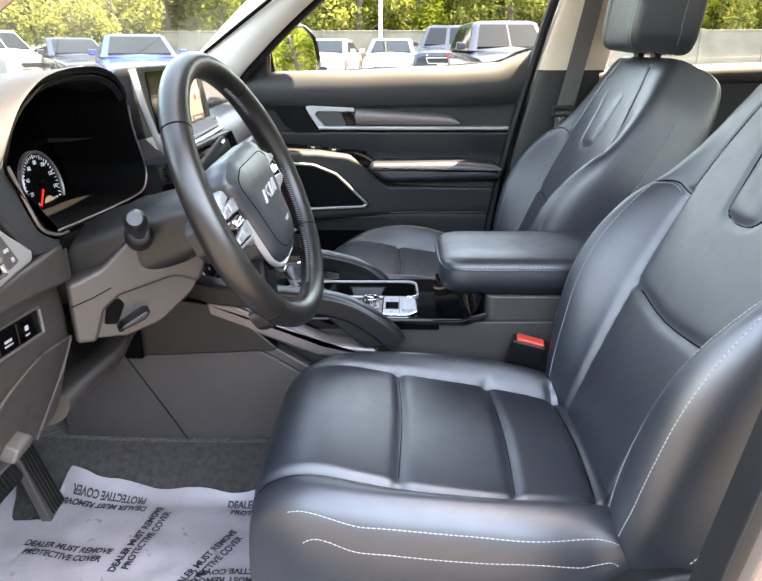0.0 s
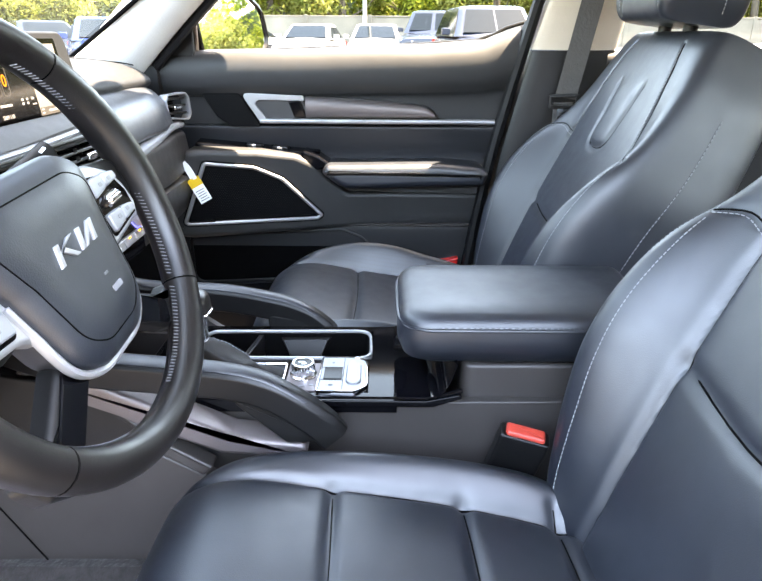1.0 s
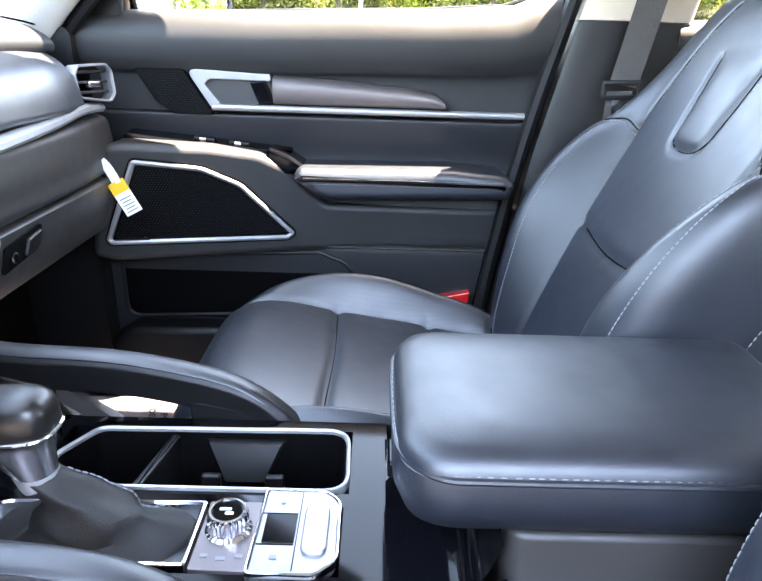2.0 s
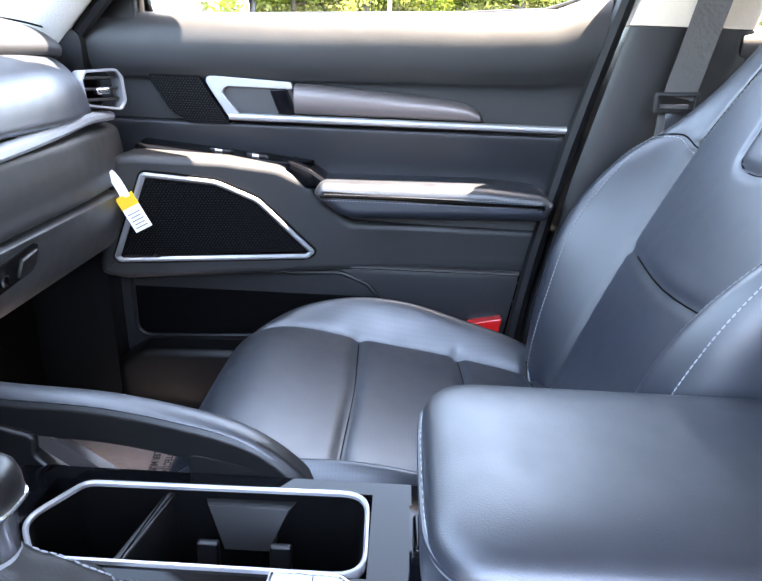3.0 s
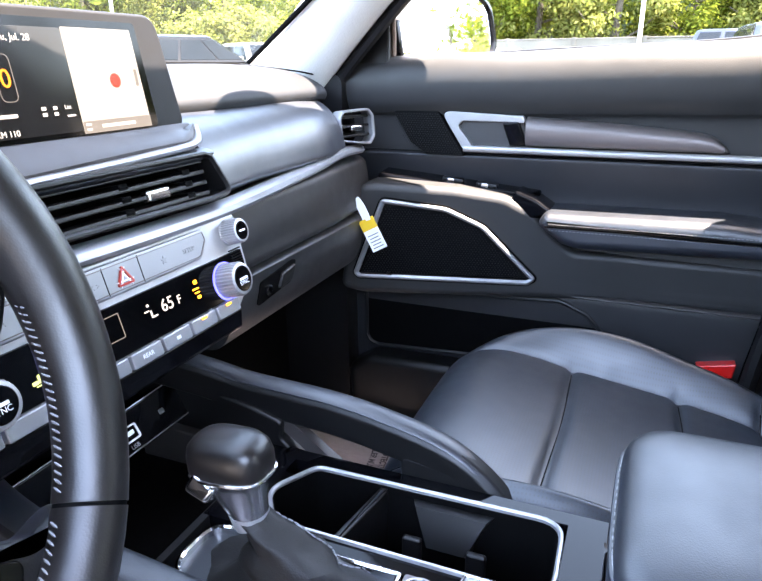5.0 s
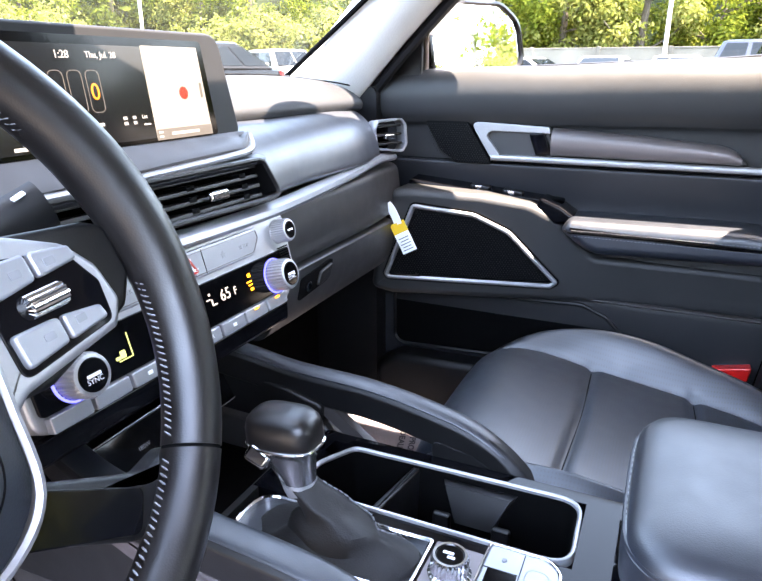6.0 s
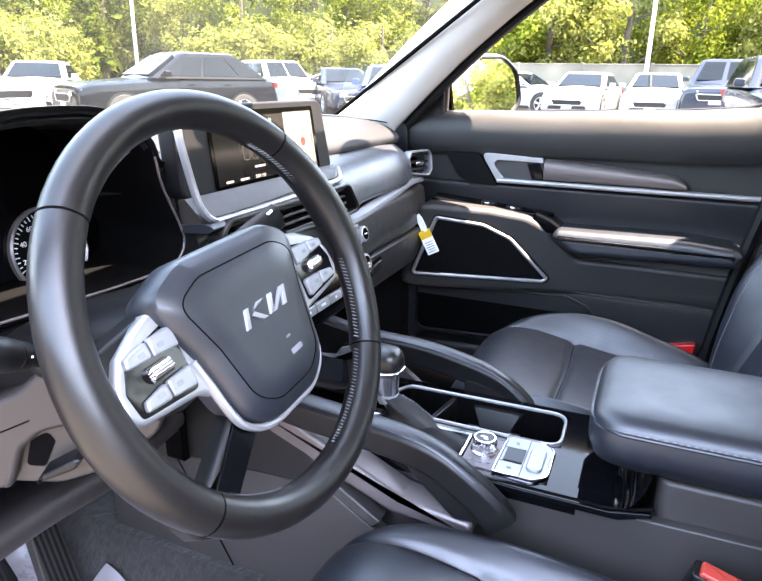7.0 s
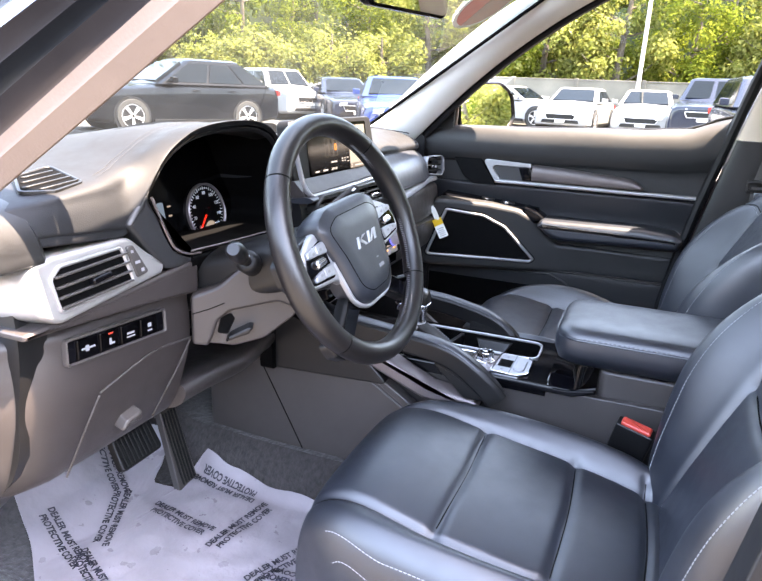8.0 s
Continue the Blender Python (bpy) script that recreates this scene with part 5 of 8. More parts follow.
for k in range(8):
    u = -0.165 + k * 0.0425
    bt = part("climate_button", prism(rounded([(u - 0.0195, -0.0505), (u + 0.0195, -0.0505), (u + 0.0195, -0.0365), (u - 0.0195, -0.0365)], 0.002), -0.002, 0.008, cs, 0.0014), SILVER_PAINT, stack, "silver climate button")
    if k in (2, 3, 5):
        bars([(u, -0.0435, 0.006, 0.0035)], cs @ Matrix.Translation((0, 0, 0.008)), MARK, bt)
    if k == 4:
        words("REAR", 0.006, cs @ Matrix.Translation((u, -0.0435, 0.0082)), MARK, bt, "button_lettering")
    if k in (6, 7):
        part("indicator", prism(box_outline(u - 0.004, u + 0.004, -0.0400, -0.0380, 0.0005), 0.006, 0.0086, cs), AMBER, bt, "amber indicator lamp")
knob_rows = [(0.0175, -0.004), (0.0175, 0.0), (0.0165, 0.002), (0.0165, 0.020), (0.015, 0.023), (0.0125, 0.0235), (0.0125, 0.0225)]
for u, v, k in ((0.178, 0.032, 0.86), (0.146, -0.016, 1.15), (-0.150, -0.016, 1.15), (-0.178, 0.032, 0.86)):
    km = cs @ Matrix.Translation((u, v, 0)) @ Matrix.Scale(k, 4)
    kb = part("knob", lathe(knob_rows, km, ribs=30, rib_depth=0.0010, rib_rows=(2, 3)), SATIN, stack, "ribbed silver knob")
    part("knob_cap", lathe([(0.0122, 0.0225), (0.0122, 0.0236), (0.011, 0.024)], km, 24), SCREEN_OFF, kb)
    part("knob_mark", prism(box_outline(-0.006, 0.006, -0.0012, 0.0012, 0.0004), 0.0238, 0.0244, km), MARK, kb)
    if k > 1:
        part("light_ring", lathe([(0.0215, 0.0028), (0.0215, 0.0042), (0.0195, 0.0044), (0.0195, 0.0028)], cs @ Matrix.Translation((u, v, 0)), 32), BLUE_LIGHT, kb, "blue lit ring")
        words("SYNC", 0.0055, km @ Matrix.Translation((0, -0.004, 0.0240)), MARK, kb, "knob_lettering")
for k in range(6):
    part("speaker_slit", prism(box_outline(0.166, 0.186, -0.003 + k * 0.0030, -0.0016 + k * 0.0030, 0), 0.002, 0.0046, cs), DARK, stack)
part("stack_underside", prism(rounded([(-0.20, -0.075), (0.16, -0.075), (0.17, -0.052), (-0.20, -0.052)], 0.004), -0.08, -0.004, cs, 0.004), PIANO, dash)

# center display
scr = thing("center_display", (-0.40, 1.27, 1.13), "wide center display with dark bezel showing radio and map", "display")
sm = dash_plane(-0.398, 1.268, 1.205, tilt=7)
hood_o = rounded([(-0.190, -0.050), (0.205, -0.050), (0.189, 0.066), (-0.185, 0.066)], [0.02, 0.012, 0.022, 0.015])
part("display_body", prism(hood_o, -0.030, 0.0, sm, 0.004, base_bevel=0.008), HOUSING, scr, "charcoal display housing")
pic = rounded([(-0.125, -0.045), (0.160, -0.045), (0.154, 0.056), (-0.125, 0.056)], 0.005)
part("display_glass", prism(pic, -0.001, 0.0012, sm), SCREEN_OFF, scr, "dark glossy screen")
part("picture", prism(box_outline(-0.118, 0.0600, -0.041, 0.048, 0.002), 0.0, 0.0016, sm), SCREEN_BROWN, scr)
mp = part("map_panel", prism(rounded([(0.0605, -0.044), (0.149, -0.044), (0.145, 0.049), (0.0605, 0.049)], 0.001), 0.0, 0.0019, sm), SCREEN_MAP, scr, "pale map panel")
part("map_marker", lathe([(0.0068, 0.0018), (0.0068, 0.0023)], sm @ Matrix.Translation((0.112, 0.002, 0)), 20), SCREEN_RED, mp)
part("map_footer", prism(box_outline(0.0605, 0.149, -0.044, -0.033, 0.0005), 0.0, 0.0023, sm), SCREEN_GREY, mp)
bars([(0.104, -0.0385, 0.044, 0.0030), (0.066, -0.0360, 0.006, 0.002), (0.066, -0.0405, 0.006, 0.002)], sm @ Matrix.Translation((0, 0, 0.0022)), SCREEN_WHITE, mp)
bars([(0.141, 0.004, 0.0035, 0.016)], sm @ Matrix.Translation((0, 0, 0.0020)), SCREEN_GREY, mp)
words("Thu, Jul. 28", 0.0080, sm @ Matrix.Translation((0.008, 0.039, 0.0018)), SCREEN_WHITE, scr, "screen_lettering")
words("1:28", 0.0095, sm @ Matrix.Translation((-0.036, 0.039, 0.0018)), SCREEN_WHITE, scr, "screen_lettering")
words("0", 0.021, sm @ Matrix.Translation((-0.007, 0.006, 0.0018)), SCREEN_ORANGE, scr, "screen_lettering")
words("List", 0.0052, sm @ Matrix.Translation((0.048, -0.019, 0.0018)), SCREEN_WHITE, scr, "screen_lettering")
words("SXM 110", 0.0070, sm @ Matrix.Translation((-0.020, -0.037, 0.0018)), SCREEN_WHITE, scr, "screen_lettering")
for u in (-0.047, -0.027, -0.007):
    part("tube_outline", bezel(box_outline(u - 0.008, u + 0.008, -0.012, 0.026, 0.006), 0.0006, 0.0016, 0.0020, sm, 0.0001), SCREEN_GREY, scr)
bars([(-0.018, -0.023, 0.026, 0.0030), (0.022, -0.019, 0.0045, 0.0030), (0.022, -0.024, 0.0045, 0.0030), (0.034, -0.019, 0.0040, 0.0030), (0.034, -0.024, 0.0040, 0.0030), (0.050, -0.0265, 0.009, 0.0016), (-0.060, -0.037, 0.020, 0.003), (-0.095, -0.037, 0.016, 0.003)], sm @ Matrix.Translation((0, 0, 0.0018)), SCREEN_WHITE, scr)
bm = bmesh.new()
lip = []
for k in range(25):
    u = -0.190 + 0.398 * k / 24
    end = 1 - 0.55 * smooth(0.180, 0.208, u)
    low = -0.0765 + 0.008 * smooth(-0.15, 0.19, u) + 0.012 * smooth(0.180, 0.208, u)
    ring = [(-0.0455, -0.010), (-0.0455, 0.0008), (-0.0470, 0.0025), (-0.0520, 0.0065 * end), (low + 0.010, 0.0175 * end), (low + 0.004, 0.0215 * end), (low, 0.0205 * end), (low, -0.010)]
    lip.append([sm @ Vector((u, v, w)) for v, w in ring])
add_loft(bm, lip)
part("lower_bezel", bm, KNEE, scr, "sloping lower lip of the display")
rim = [sm @ Vector(p) for p in ((-0.188, 0.062, 0.006), (-0.190, 0.02, 0.010), (-0.190, -0.035, 0.018), (-0.186, -0.060, 0.022), (-0.170, -0.0755, 0.024), (-0.14, -0.078, 0.024), (0.0, -0.076, 0.024), (0.15, -0.0715, 0.024), (0.188, -0.0685, 0.020), (0.203, -0.062, 0.013), (0.209, -0.052, 0.007))]
part("silver_rim", sweep(spline(rim, 5), circle(0.0042, 8, 0.0055), (1, 0, 0.2)), SATIN, scr, "satin silver lower rim")

# instrument cluster under its hood
OPENING = rounded([(0.700, 1.176), (0.728, 1.215), (0.757, 1.236), (0.806, 1.257), (0.870, 1.266), (0.940, 1.267), (0.985, 1.261), (1.016, 1.249), (1.036, 1.226), (1.046, 1.185),
                   (1.076, 1.120), (1.070, 1.090), (1.040, 1.080), (0.960, 1.078), (0.860, 1.081), (0.785, 1.084), (0.756, 1.098), (0.730, 1.135)],
                  [0.02, 0.03, 0.03, 0.06, 0.06, 0.06, 0.04, 0.03, 0.03, 0.04, 0.025, 0.02, 0.03, 0.05, 0.05, 0.03, 0.03, 0.04], 4)
rings = []
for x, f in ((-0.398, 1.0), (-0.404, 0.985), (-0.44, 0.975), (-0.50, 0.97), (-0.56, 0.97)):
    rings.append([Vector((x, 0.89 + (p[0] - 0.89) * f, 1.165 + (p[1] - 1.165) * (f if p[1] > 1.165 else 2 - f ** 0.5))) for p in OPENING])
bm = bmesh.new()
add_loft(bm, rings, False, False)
# the hood's inner shade is painted in with near-black
part("cluster_tunnel", bm, DARK, dash, "tunnel round the instruments, its shade in near-black colour")
# across the car: front edge (x, z) and stitched crease (x, z) of the hood
HOOD = [(0.500, -0.425, 1.150, -0.450, 1.188), (0.560, -0.413, 1.149, -0.436, 1.196), (0.640, -0.412, 1.142, -0.434, 1.206), (0.676, -0.412, 1.142, -0.440, 1.214), (0.700, -0.404, 1.177, -0.450, 1.221),
        (0.730, -0.400, 1.217, -0.458, 1.231), (0.757, -0.400, 1.238, -0.464, 1.241), (0.806, -0.400, 1.259, -0.472, 1.256), (0.870, -0.400, 1.268, -0.480, 1.264), (0.940, -0.400, 1.269, -0.488, 1.266),
        (0.985, -0.400, 1.263, -0.480, 1.262), (1.016, -0.400, 1.251, -0.475, 1.254), (1.040, -0.400, 1.227, -0.470, 1.240), (1.075, -0.420, 1.200, -0.470, 1.224), (1.135, -0.440, 1.188, -0.475, 1.212)]


FRONT = spline([(r[0], r[1], r[2]) for r in HOOD], 8)
CREASE = spline([(r[0], r[3], r[4]) for r in HOOD], 8)


def hood_row(y):
    return [lerp_table([(p.x, p[k]) for p in line], y) for line in (FRONT, CREASE) for k in (1, 2)]


bm = bmesh.new()
rings = []
for k in range(65):
    y = 0.470 + (1.135 - 0.470) * k / 64
    xf, zf, xs, zs = hood_row(max(y, 0.5))
    bulge_ = 0.010 * smooth(1.0, 0.66, y)
    back = 0.5 * smooth(0.72, 0.90, y)
    prof = spline([(-0.98, 0, 1.185), (-0.82, 0, 1.205 + 0.03 * back), (-0.66, 0, 1.218 + (zs - 1.218) * 0.55), (-0.55, 0, 1.212 + (zs - 1.206) * 0.85), (xs, 0, zs), ((xf + xs) / 2 + bulge_ * 0.8, 0, (zf + zs) / 2 + bulge_), (xf + 0.002, 0, zf + 0.006), (xf - 0.004, 0, zf)], 6)
    ring = [Vector((p.x, y, p.z)) for p in prof]
    low = [Vector((p.x - 0.004, y, p.z - 0.012)) for p in prof[::-1]]
    rings.append(ring + low)
add_loft(bm, rings)
hood = part("cluster_hood", bm, SOFT_TOP, dash, "soft-touch hood and upper pad over the instruments", sharp=70)


def hood_at(d, s, lift):
    xf, zf, xs, zs = hood_row(s)
    return Vector((xs + d, s, zs + 0.0016 + lift - 0.02 * abs(d)))


for o in (0.000, 0.009):
    part("stitching", stitches(hood_at, [(-o, 0.655), (-o, 0.69), (-o, 0.74), (-o, 0.80), (-o, 0.87), (-o, 0.95)], 0.0055, 0.0035, 0.0004), PLASTIC_GREY, hood)
leg_o = rounded([(0.668, 1.146), (0.703, 1.184), (0.714, 1.178), (0.735, 1.130), (0.754, 1.098), (0.783, 1.083), (0.814, 1.078), (0.806, 1.069), (0.765, 1.064), (0.735, 1.070), (0.700, 1.108)], [0.004, 0.006, 0.006, 0.03, 0.03, 0.03, 0.004, 0.004, 0.02, 0.02, 0.03], 5)
leg = part("hood_leg", prism(leg_o, -0.50, -0.4035, dash_plane(0), 0.006, seg=4), DASH_LOW, dash, "moulded leg of the instrument hood")
part("leg_edge", tube(spline([(-0.402, 0.712, 1.178), (-0.401, 0.733, 1.131), (-0.401, 0.752, 1.099), (-0.401, 0.781, 1.084), (-0.402, 0.812, 1.079)], 5), 0.0022, 6, (1, 0, 0)), SATIN_DARK, leg)
im = dash_plane(-0.535, 0.90, 1.155, tilt=10)
cluster = part("cluster_face", prism(rounded([(-0.19, -0.125), (0.19, -0.125), (0.18, 0.06), (0.10, 0.10), (-0.10, 0.10), (-0.18, 0.06)], 0.03), -0.01, 0.0, im), SCREEN_OFF, dash, "dark instrument panel")
for gu, r in ((0.086, 0.053), (-0.130, 0.053), (-0.030, 0.034)):
    gmx = im @ Matrix.Translation((gu, -0.054 if r > 0.05 else -0.038, 0.0))
    if r > 0.05:
        gauge = part("gauge", lathe([(r, 0.0), (r, 0.006), (r - 0.002, 0.008), (r - 0.004, 0.006), (r - 0.004, 0.002)], gmx, 48), SATIN_DARK, cluster, "round speedometer" if gu > 0 else "round rev counter")
        part("dial_face", lathe([(r - 0.003, 0.0024), (r - 0.02, 0.0026), (0.0008, 0.0026)], gmx, 48), DARK, gauge)
        bm = bmesh.new()
        for k in range(37):
            a = radians(225 - 270 * k / 36)
            l = 0.006 if k % 3 == 0 else 0.0035
            mt = gmx @ Matrix.Rotation(a, 4, "Z") @ Matrix.Translation((r - 0.009, 0, 0))
            add_prism(bm, box_outline(-l / 2, l / 2, -0.0005, 0.0005), 0.0028, 0.0038, mt)
        part("tick_marks", bm, MARK, gauge)
        for k, t_ in enumerate(("0", "20", "40", "60", "80", "100", "120", "140", "160") if gu > 0 else "012345678"):
            a = radians(225 - 270 * k / 8)
            words(t_, 0.0085, gmx @ Matrix.Translation(((r - 0.018) * math.cos(a), (r - 0.018) * math.sin(a), 0.0036)), MARK, gauge, "gauge_number")
        part("needle", prism([(-0.008, -0.0014), (0.036, -0.0006), (0.036, 0.0006), (-0.008, 0.0014)], 0.0045, 0.006, gmx @ Matrix.Rotation(radians(228), 4, "Z")), NEEDLE, gauge, "red pointer")
        part("needle_hub", lathe([(0.007, 0.002), (0.007, 0.008), (0.005, 0.009)], gmx, 20), DARK, gauge)
        part("sub_dial", lathe([(0.017, 0.002), (0.017, 0.0034), (0.014, 0.0038), (0.001, 0.0038)], gmx @ Matrix.Translation((0.006, -0.034, 0)), 24), SCREEN_GREY, gauge, "small grey sub-dial")
    else:
        ic = bmesh.new()
        add_prism(ic, box_outline(-0.008, 0.008, -0.017, 0.017, 0.005), 0.001, 0.002, gmx)
        part("car_icon", ic, glow("icon_blue", (0.25, 0.4, 0.6), 0.14), cluster)
        bars([(0.0, -0.030, 0.022, 0.004), (-0.022, 0.008, 0.008, 0.003), (0.022, 0.008, 0.008, 0.003), (-0.022, -0.008, 0.008, 0.003), (0.022, -0.008, 0.008, 0.003)], gmx @ Matrix.Translation((0, 0, 0.001)), SCREEN_GREY, cluster)
part("binnacle_edge", tube(spline([(-0.397, 1.040, 1.215), (-0.397, 1.048, 1.180), (-0.397, 1.077, 1.118), (-0.397, 1.070, 1.091), (-0.397, 1.040, 1.0805), (-0.400, 0.96, 1.0795), (-0.402, 0.86, 1.0825), (-0.404, 0.79, 1.0855)], 8), 0.0015, 6, (1, 0, 0)), SATIN_DARK, dash, "thin satin edge of the binnacle")
# same near-black for the shaded floor of the tunnel
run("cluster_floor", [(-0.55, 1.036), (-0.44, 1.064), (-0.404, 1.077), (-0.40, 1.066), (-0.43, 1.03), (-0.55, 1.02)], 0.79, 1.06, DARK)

# left end
run("cluster_bridge", [(-0.60, 1.222), (-0.50, 1.215), (-0.435, 1.200), (-0.415, 1.170), (-0.412, 1.13), (-0.45, 1.10), (-0.60, 1.10)], 1.083, 1.130, SOFT)
run("center_ledge", [(-0.52, 1.15), (-0.42, 1.150), (-0.385, 1.125), (-0.375, 1.085), (-0.39, 1.04), (-0.52, 1.03)], 1.080, 1.135, PLASTIC, label="panel between cluster and center vents")
dv = basis((-0.470, 0.600, 1.2065), (1, 0, -0.16), (0, 1, 0.10))
dvo = rounded([(0.020, -0.052), (0.042, -0.018), (0.036, 0.030), (-0.040, 0.045), (-0.030, -0.018)], 0.010)
dvt = part("defroster_grille", bezel(dvo, 0.004, -0.006, 0.003, dv, 0.001), PLASTIC, dash, "small black defroster grille")
# shade under the slats, painted as a near-black sheet
part("grille_well", prism(shrink(dvo, 0.004), -0.006, 0.0015, dv), DARK, dvt)
for k in range(4):
    u = -0.018 + k * 0.015
    part("slat", prism([(u - 0.0014, -0.040 + abs(k - 2) * 0.012), (u + 0.0014, -0.036 + abs(k - 2) * 0.012), (u + 0.0014, 0.030), (u - 0.0014, 0.032)], 0.001, 0.0035, dv, 0.0008), PLASTIC, dvt)
run("end_cap", [(-0.80, 1.17), (-0.56, 1.175), (-0.47, 1.14), (-0.43, 1.07), (-0.44, 0.95), (-0.50, 0.80), (-0.80, 0.60)], 0.505, 0.545, PLASTIC, label="black dash end cap")
run("corner_cap", [(-0.52, 1.198), (-0.45, 1.194), (-0.420, 1.176), (-0.402, 1.142), (-0.410, 1.122), (-0.52, 1.12)], 0.468, 0.556, PLASTIC, label="black corner cap of the dash", taper=lambda y: (-0.03 * smooth(0.53, 0.56, y), -0.03 * smooth(0.53, 0.56, y)))
# left vent with its silver frame
lm = dash_plane(-0.402, 0.630, 1.090, tilt=8, yaw=4)
lo = rounded([(-0.124, -0.022), (-0.096, -0.038), (0.098, -0.024), (0.106, -0.010), (0.074, 0.012), (0.042, 0.040), (-0.088, 0.042), (-0.128, 0.034)], [0.020, 0.026, 0.008, 0.004, 0.03, 0.03, 0.030, 0.026], 8)
lvo = rounded([(-0.096, -0.026), (0.036, -0.020), (0.022, 0.032), (-0.084, 0.031), (-0.102, 0.018)], [0.008, 0.006, 0.008, 0.010, 0.010])
part("left_vent_plate", prism(lo, -0.06, 0.002, lm, 0.006, seg=5), VENT_SILVER, dash, "satin silver vent surround")
lv = part("left_vent", bezel(lvo, 0.0045, -0.002, 0.006, lm, 0.002), VENT_SILVER, dash, "silver framed air vent")
# flat near-black sheet stands for the shade inside this vent
part("vent_well", prism(shrink(lvo, 0.003), 0.0, 0.0032, lm), DARK, lv)
for k in range(4):
    v = -0.017 + k * 0.0125
    part("slat", prism(rounded([(-0.094, v - 0.0042), (0.030, v - 0.0012), (0.030, v + 0.0014), (-0.094, v - 0.0012)], 0.0006, 2), 0.002, 0.0085, lm, 0.0008), PLASTIC_GREY, lv)
part("vane_tab", prism(rounded([(-0.045, -0.004), (-0.012, -0.001), (-0.012, 0.007), (-0.045, 0.004)], 0.003), 0.004, 0.014, lm, 0.003), PIANO, lv, "gloss black vane tab")
part("trim_switch", prism(rounded([(0.042, -0.017), (0.066, -0.014), (0.044, 0.028), (0.030, 0.029)], 0.004), 0.001, 0.005, lm, 0.002), PLASTIC_GREY, dash, "grey dimmer plate")
bars([(0.053, -0.008, 0.006, 0.005), (0.046, 0.004, 0.010, 0.004), (0.039, 0.020, 0.005, 0.004)], lm @ Matrix.Translation((0, 0, 0.005)), LABEL, dash)
part("left_strip", prism(rounded([(0.495, 1.048), (0.530, 1.052), (0.743, 1.066), (0.805, 1.072), (0.805, 1.016), (0.700, 1.028), (0.534, 1.039), (0.495, 1.040)], [0.003, 0.02, 0.05, 0.01, 0.01, 0.05, 0.02, 0.003]), -0.46, -0.402, dash_plane(0), 0.006, seg=4), KNEE, dash, "charcoal strip below the vent")
# switch panel and knee panel
kn = run("knee_panel", [(-0.55, 1.030), (-0.435, 1.030), (-0.422, 1.00), (-0.420, 0.95), (-0.430, 0.90), (-0.46, 0.82), (-0.50, 0.785), (-0.58, 0.78), (-0.60, 0.9)], 0.462, 0.798, KNEE, label="charcoal knee panel", taper=lambda y: (-0.045 * smooth(0.56, 0.462, y), 0))
wm = dash_plane(-0.4185, 0.648, 0.994, tilt=3) @ Matrix.Rotation(radians(-3.5), 4, "Z")
sp2 = part("switch_strip", prism(box_outline(-0.086, 0.086, -0.0155, 0.0155, 0.004), -0.004, 0.002, wm), PIANO, dash, "gloss black switch strip")
part("switch_strip_rim", bezel(box_outline(-0.090, 0.092, -0.0185, 0.0185, 0.006), 0.004, -0.004, 0.005, wm, 0.002), PLASTIC_GREY, sp2)
for k in range(4):
    u = -0.056 + k * 0.037
    part("switch_key", prism(box_outline(u - 0.017, u + 0.017, -0.0135, 0.0135, 0.003), 0.0, 0.005, wm, 0.002), SCREEN_OFF, sp2)
    rows_ = ([(u, 0.0, 0.022, 0.0025), (u - 0.002, 0.0, 0.006, 0.008)], [(u, -0.002, 0.004, 0.009), (u + 0.004, -0.005, 0.007, 0.003)], [(u, 0.0, 0.014, 0.003), (u, -0.005, 0.016, 0.002)], [(u, 0.002, 0.007, 0.006), (u, -0.006, 0.009, 0.002)])[k]
    bars(rows_, wm @ Matrix.Translation((0, 0, 0.005)), MARK_DIM, sp2)
bars([(-0.018, 0.009, 0.008, 0.002)], wm @ Matrix.Translation((0, 0, 0.0052)), SCREEN_RED, sp2)
for pts in ([(-0.416, 0.600, 0.925), (-0.430, 0.585, 0.88), (-0.465, 0.575, 0.80)], [(-0.413, 0.786, 0.945), (-0.424, 0.765, 0.90), (-0.455, 0.735, 0.82)], [(-0.413, 0.786, 0.945), (-0.412, 0.70, 0.952), (-0.414, 0.60, 0.930)]):
    part("panel_seam", tube(spline([(x + 0.004, y, z) for x, y, z in pts], 5), 0.0016, 6, (0, 1, 0)), PLASTIC_GREY, kn)
part("hood_lever", prism(rounded([(-0.020, -0.010), (0.024, -0.006), (0.018, 0.014), (-0.010, 0.008)], 0.005), 0.0, 0.022, dash_plane(-0.450, 0.672, 0.852, tilt=-20), 0.005), PLASTIC_GREY, kn, "grey hood release lever")

run("under_column_panel", [(-0.60, 0.825), (-0.500, 0.842), (-0.466, 0.850), (-0.442, 0.846), (-0.437, 0.830), (-0.456, 0.806), (-0.510, 0.792), (-0.60, 0.80)], 0.7985, 1.128, KNEE, label="charcoal bolster under the steering column",
    taper=lambda y: (-0.030 * smooth(0.95, 1.128, y), -0.020 * smooth(0.83, 1.08, y)))
# added near-black backing that stands for shade in the gap below the shroud
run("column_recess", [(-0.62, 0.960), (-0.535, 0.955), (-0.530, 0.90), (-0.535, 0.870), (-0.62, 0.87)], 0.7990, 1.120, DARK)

# steering column shroud, stalks and tilt lever
col = thing("steering_column", (-0.35, 0.86, 1.0), "charcoal steering column shroud with stalks", "steering column")
rings = []
